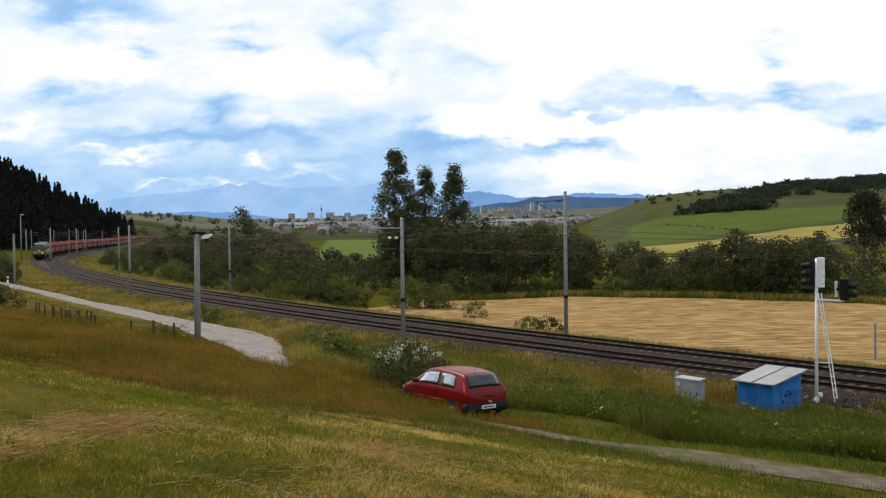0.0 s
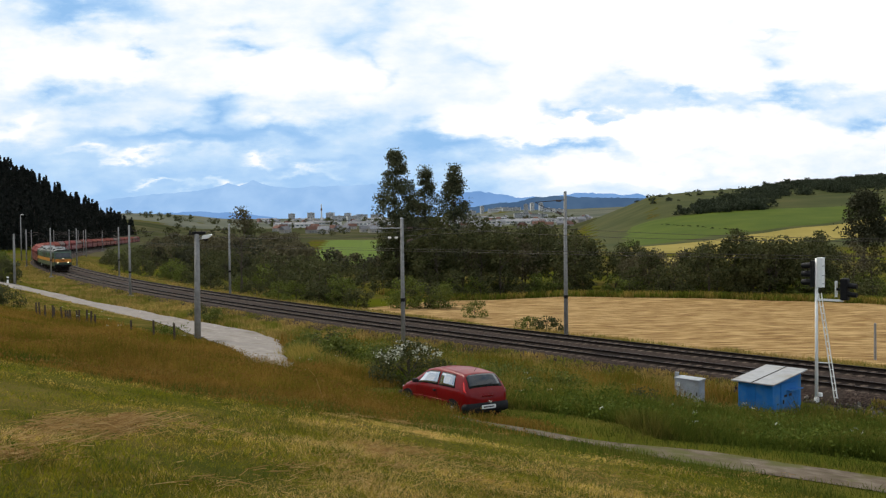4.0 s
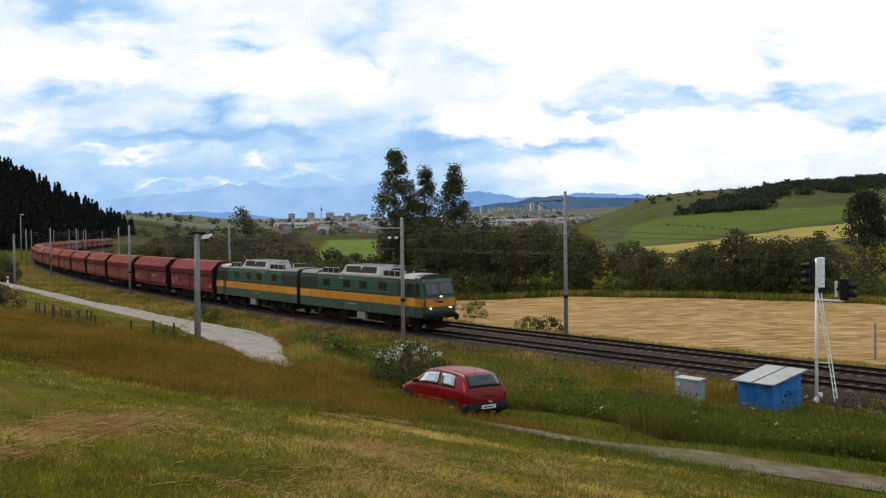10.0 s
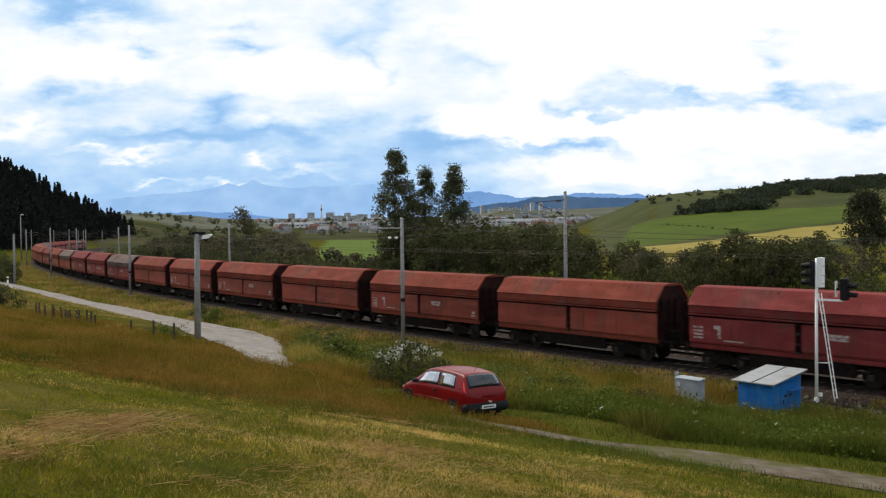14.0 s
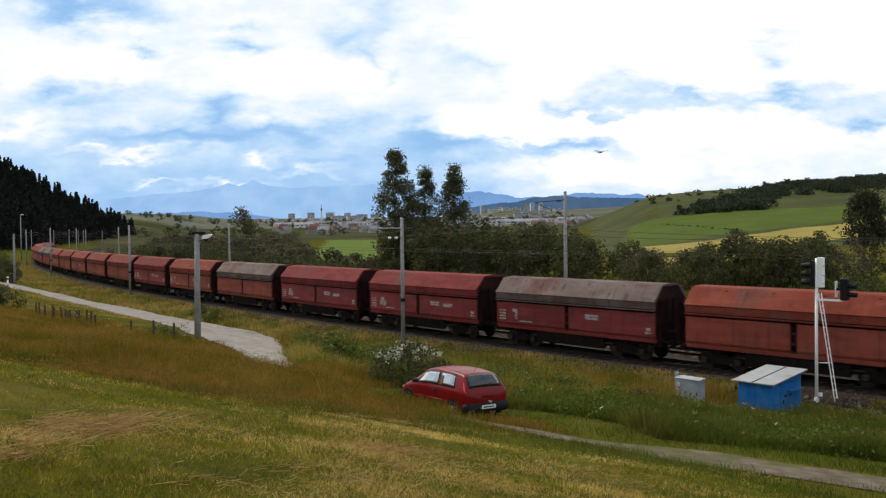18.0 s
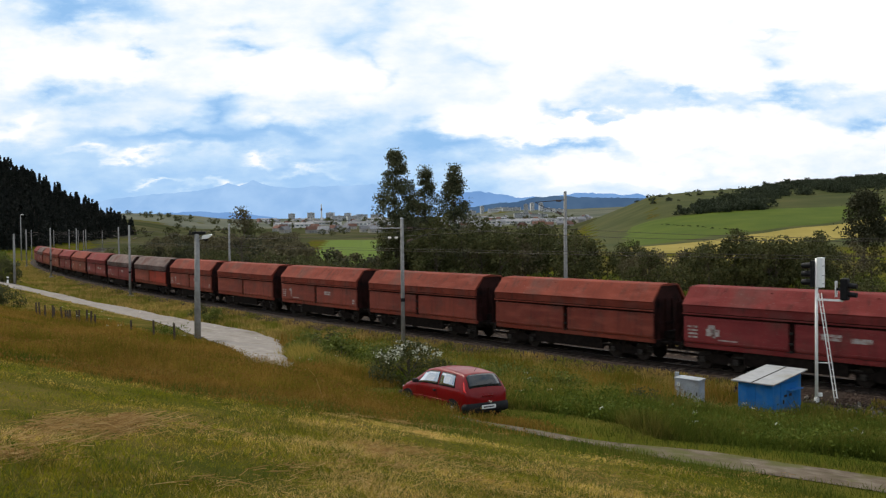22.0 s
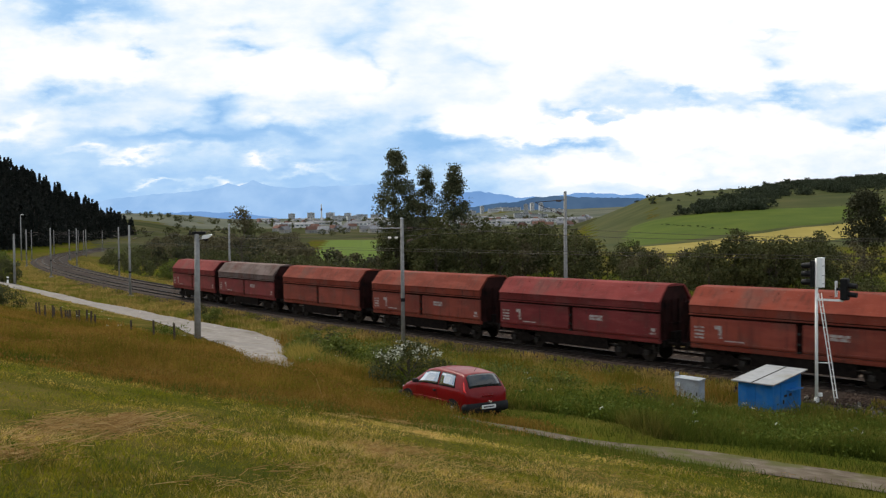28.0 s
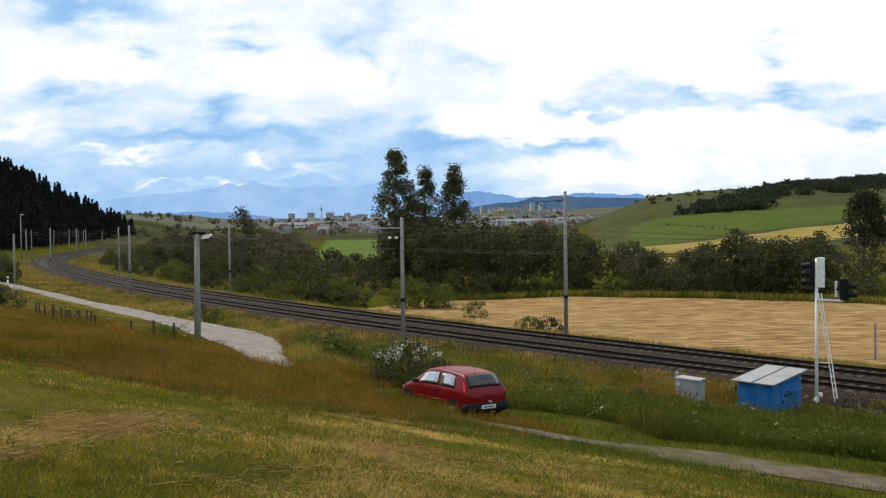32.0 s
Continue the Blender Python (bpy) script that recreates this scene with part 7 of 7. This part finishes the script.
    verts = np.stack([p - d / 2 - w, p + d / 2 - w, p + d / 2 + w, p - d / 2 + w], 1).reshape(-1, 3)
    tagged(new("straw", mesh_of("straw", verts, np.arange(4 * k).reshape(-1, 4), STRAW)), "reddish-tan cut straw lying on the mown slope", "straw", kind="stuff")
    # longer stalks thrown over the heap
    k = 130
    a, l = rng.normal(.5, .9, k), rng.uniform(.22, .60, k)
    xy = np.array([-4.15, 10.6]) + rng.normal(size=(k, 2)) * (.30, 1.1)
    d = np.stack([np.cos(a) * l, np.sin(a) * l, rng.normal(.06, .12, k) * l], 1)
    w = np.stack([-np.sin(a) * .3, np.cos(a) * .3, np.full(k, .8)], 1) * .0045
    p = np.stack([xy[:, 0], xy[:, 1], lie(xy[:, 0], xy[:, 1]) + rng.uniform(.05, .12, k)], 1)
    verts = np.stack([p - d / 2 - w, p + d / 2 - w, p + d / 2 + w, p - d / 2 + w], 1).reshape(-1, 3)
    tagged(new("straw_stalks", mesh_of("straw_stalks", verts, np.arange(4 * k).reshape(-1, 4), STRAW)), "long tan straw stalks on the heap", "straw", kind="stuff")
    # stalks that stand out of the tall grass
    st = sown(rng, 5, lambda s, n, x, y: (n < mown_edge(s)) & (n > 19) & (s > -6) & (s < 40), 15, 60)
    blades("seed_stalks", rng, st, 1.1, .008, 1.2, STRAW, "single pale seed stalks above the tall grass")


make_grass()


def stones_on_ballast():
    """Loose stones on the shoulders and between the rails."""
    rng = np.random.default_rng(9)
    k = 26000
    s, n = rng.uniform(-18, 110, k), rng.uniform(-6.7, 2.75, k)
    x, y, _ = on_line(s, n)
    z = np.interp(n, (-7.1, -6.6, -5.85, -3.2, -2.05, -.9, 1.75, 2.5, 3.05), (-.66, -.36, -.045, -.065, -.10, -.065, -.045, -.36, -.62))
    base = np.array([(1, 0, -.3), (-.5, .87, -.3), (-.5, -.87, -.3), (.1, .1, .75)])
    a, r = rng.uniform(0, 6.28, k), rng.uniform(.025, .06, k) * np.where(n > 1.7, 1.4, 1)
    c, w = np.cos(a), np.sin(a)
    v = np.empty((k, 4, 3))
    for i, (bx, by, bz) in enumerate(base):
        v[:, i, 0], v[:, i, 1], v[:, i, 2] = x + (bx * c - by * w) * r, y + (bx * w + by * c) * r, z + bz * r
    f = (np.arange(k)[:, None] * 4)[:, None] + np.array([[0, 1, 3], [1, 2, 3], [2, 0, 3]])[None]
    tagged(new("ballast_stones", mesh_of("ballast_stones", v.reshape(-1, 3), f.reshape(-1, 3), STONE)), "loose dark ballast stones", "stones", kind="stuff")


stones_on_ballast()


def near_bushes():
    rng = np.random.default_rng(17)
    elder = empty("elder_bush", "dark elder bush with white blossom beside the car", "shrub", m=pose(-1.35, 34.0, ground_z(-1.35, 34.0) - .1))
    part("stem", limbed_trunk(rng, 1.3, .06, 12, .8, start=.05), BARK, elder)
    v, f = leaf_quads(crown_points(rng, 70, 60, dome_shape(1.62, 1.55, .05), .22), .06, rng)
    piece("crown", mesh_of("crown", v, f, SCRUB_LEAF), elder)
    p = crown_points(rng, 40, 20, dome_shape(1.74, 1.60, .68), .10)
    v, f = leaf_quads(p, .036, rng)
    piece("blossom", mesh_of("blossom", v, f, BLOSSOM), elder, label="white flower heads")
    makes = [make_tree("bush", "leafy green bush in the tall grass", "shrub", "bushes of the slope", 120 + i, h, .04, 26, 46, dome_shape(h, w, .04), .26, .085, m, 8, .6, .05)
             for i, (h, w, m) in enumerate(((1.3, 1.0, BUSH_LEAF), (1.6, 1.2, SCRUB_LEAF), (1.0, 1.0, BUSH_LEAF)))]
    for x, y, i, k in ((-4.6, 39, 0, 1.0), (-3.2, 40.5, 2, 1.0), (-5.6, 42.5, 1, .8), (-2.8, 36.5, 0, .8), (5.2, 37, 2, .8), (-19.5, 74.5, 0, .9), (-21.8, 78, 1, .8), (-8.5, 55, 2, .9), (7.2, 31.5, 1, .55), (9.0, 31, 2, .7), (3.4, 35, 2, .6)):
        plant(makes[i], x, y, k, rng=rng)
    big = [make_tree("bush", "broad green bush beside the railway", "shrub", "bushes beyond the railway", 130 + i, h, .06, 30, 54, dome_shape(h, w, .04), .36, .14, m, 8, 1.0, .05)
           for i, (h, w, m) in enumerate(((3.4, 2.3, BUSH_LEAF), (2.6, 2.4, SCRUB_LEAF)))]
    for x, y, i, k in ((-4.2, 96, 0, 1.0), (-1.6, 97.5, 1, 1.0), (-.2, 95.5, 0, .75), (-11.6, 101, 0, .9), (-13.8, 102, 1, 1.0), (-9.8, 99, 1, .8), (-17.5, 104, 0, .75), (-20, 106, 0, .7), (8.0, 68.5, 1, .55), (6.6, 69, 0, .4), (3.0, 85, 0, .5), (-24, 112, 1, .8),
                       (-33.6, 66.8, 1, .6), (-35.6, 68.2, 1, .65), (-60, 118.5, 1, 1.1), (-63, 121, 0, 1.1), (-65, 127, 1, 1.3), (-68, 134, 0, 1.2)):
        plant(big[i], x, y, k, rng=rng)
    # broad-leaved weeds in the tall grass
    at = sown(rng, 900, lambda s, n, x, y: (n > 4.5) & (n < 18.5) & (s > -22) & (s < 26) & (abs(n - road_mid(s)[0]) > road_mid(s)[1] + .8) & ~((s > -8) & (s < -2) & (n > 3.5) & (n < 9.8)), 24, 75)
    z = lie(at[:, 0], at[:, 1])
    tall_ = rng.uniform(.25, .75, len(at))
    c = np.repeat(np.stack([at[:, 0], at[:, 1], z + tall_ * .55], 1), 46, 0) + rng.normal(size=(46 * len(at), 3)) * np.repeat(np.stack([tall_ * .45, tall_ * .45, tall_ * .28], 1), 46, 0)
    v, f = leaf_quads(c, .06, rng)
    tagged(new("broad_weeds", mesh_of("broad_weeds", v, f, WEED_LEAF)), "broad-leaved green weeds in the tall grass", "weeds", kind="stuff")
    at = sown(rng, 420, lambda s, n, x, y: (n > 5.5) & (n < 16) & (s > 1.5) & (s < 18) & (abs(n - road_mid(s)[0]) > road_mid(s)[1] + .6) & (np.sin(s * 1.1 + np.sin(n)) > rng.uniform(-1.2, .8, len(s))), 28, 62)
    z = lie(at[:, 0], at[:, 1])
    tall_ = rng.uniform(.4, .95, len(at))
    c = np.repeat(np.stack([at[:, 0], at[:, 1], z + tall_ * .55], 1), 60, 0) + rng.normal(size=(60 * len(at), 3)) * np.repeat(np.stack([tall_ * .5, tall_ * .5, tall_ * .27], 1), 60, 0)
    v, f = leaf_quads(c, .062, rng)
    tagged(new("leafy_weeds", mesh_of("leafy_weeds", v, f, BUSH_LEAF)), "light green leafy weeds on the railway bank", "weeds", kind="stuff")
    # flowers in the grass
    xy = sown(rng, 70, lambda s, n, x, y: (n > 5) & (n < 24) & (s > -20) & (s < 40) & ~((abs(x - .2) < 2.4) & (y > 24.5) & (y < 30)), 24, 70)
    z = lie(xy[:, 0], xy[:, 1]) + rng.uniform(.45, .75, len(xy))
    c = np.repeat(np.stack([xy[:, 0], xy[:, 1], z], 1), 8, 0) + rng.normal(size=(8 * len(xy), 3)) * (.05, .05, .015)
    v, f = leaf_quads(c, .028, rng)
    tagged(new("wild_flowers", mesh_of("wild_flowers", v, f, BLOSSOM)), "white wild flowers in the grass", "flowers", kind="stuff")


near_bushes()


def stone_heap():
    """Rubble by the foot of the signal."""
    rng = np.random.default_rng(23)
    rubble = bpy.data.meshes.new("stone")
    bm = bmesh.new()
    bmesh.ops.create_icosphere(bm, subdivisions=1, radius=1)
    for v in bm.verts:
        v.co *= rng.uniform(.7, 1.15)
    bm.to_mesh(rubble)
    bm.free()
    rubble.materials.append(RUBBLE)
    heap = empty("stone_heap", "heap of grey rubble stones by the signal", "stones")
    for _ in range(150):
        s, n = rng.uniform(-14.5, -6.0), rng.uniform(2.5, 4.7)
        x, y, _z = on_line(s, n)
        r = rng.uniform(.06, .17)
        piece("stone", rubble, heap, pose(float(x), float(y), ground_z(x, y) + .08 + rng.uniform(0, .14), *rng.uniform(0, 360, 3)) @ Matrix.Diagonal((r, r * rng.uniform(.6, 1), r * .6, 1)))


stone_heap()


def swallow():
    """A small bird that flies past; it looks along +x."""
    t = empty("bird", "small dark bird flying past with spread wings", "bird")
    body = bmesh.new()
    tube(body, [(-.09, 0, 0), (-.05, 0, 0), (.01, 0, .004), (.05, 0, .008), (.075, 0, .008)], [.004, .016, .022, .016, .005], 8)
    part("body", body, BLACK, t, shade=True)
    for side in (-1, 1):
        wing = bmesh.new()
        lo = [wing.verts.new(q) for q in ((.035, side * .012, .008), (.045, side * .075, .026), (-.03, side * .165, .03), (-.015, side * .075, .022), (-.025, side * .012, .006))]
        hi = [wing.verts.new(v.co + Vector((0, 0, .005))) for v in lo]
        wing.faces.new(lo)
        wing.faces.new(hi[::-1])
        for k in range(5):
            wing.faces.new((lo[k], lo[(k + 1) % 5], hi[(k + 1) % 5], hi[k]))
        bmesh.ops.recalc_face_normals(wing, faces=wing.faces)
        part("wing", wing, BLACK, t)
        part("tail_feather", side_prism(bmesh.new(), [(-.08, -.002), (-.16, -.001), (-.08, .004)], side * .010 - .006, side * .010 + .006), BLACK, t)
    return t


BIRD = swallow()


def motions():
    """The train runs through at an even speed."""
    for thing, back, grip, turn in TRAIN:
        rows = [(t, place_on_line(back - SPEED * (t - NOSE_AT), grip) @ pose(0, 0, 0, 0, 0, turn)) for t in np.arange(0, 32.01, .8)]
        walk(thing, rows)
    # the bird comes from behind, sinks across the view and flies on low over the valley
    rows = []
    for t in np.arange(0, 32.01, .25):
        k = t - 17.5
        rows.append((t, pose(5.2 - 4.2 * k, 12 + 10.5 * k, 10.2 - 3.04 * min(k, .8), 0, 0, 111.8)))
    walk(BIRD, rows)


motions()
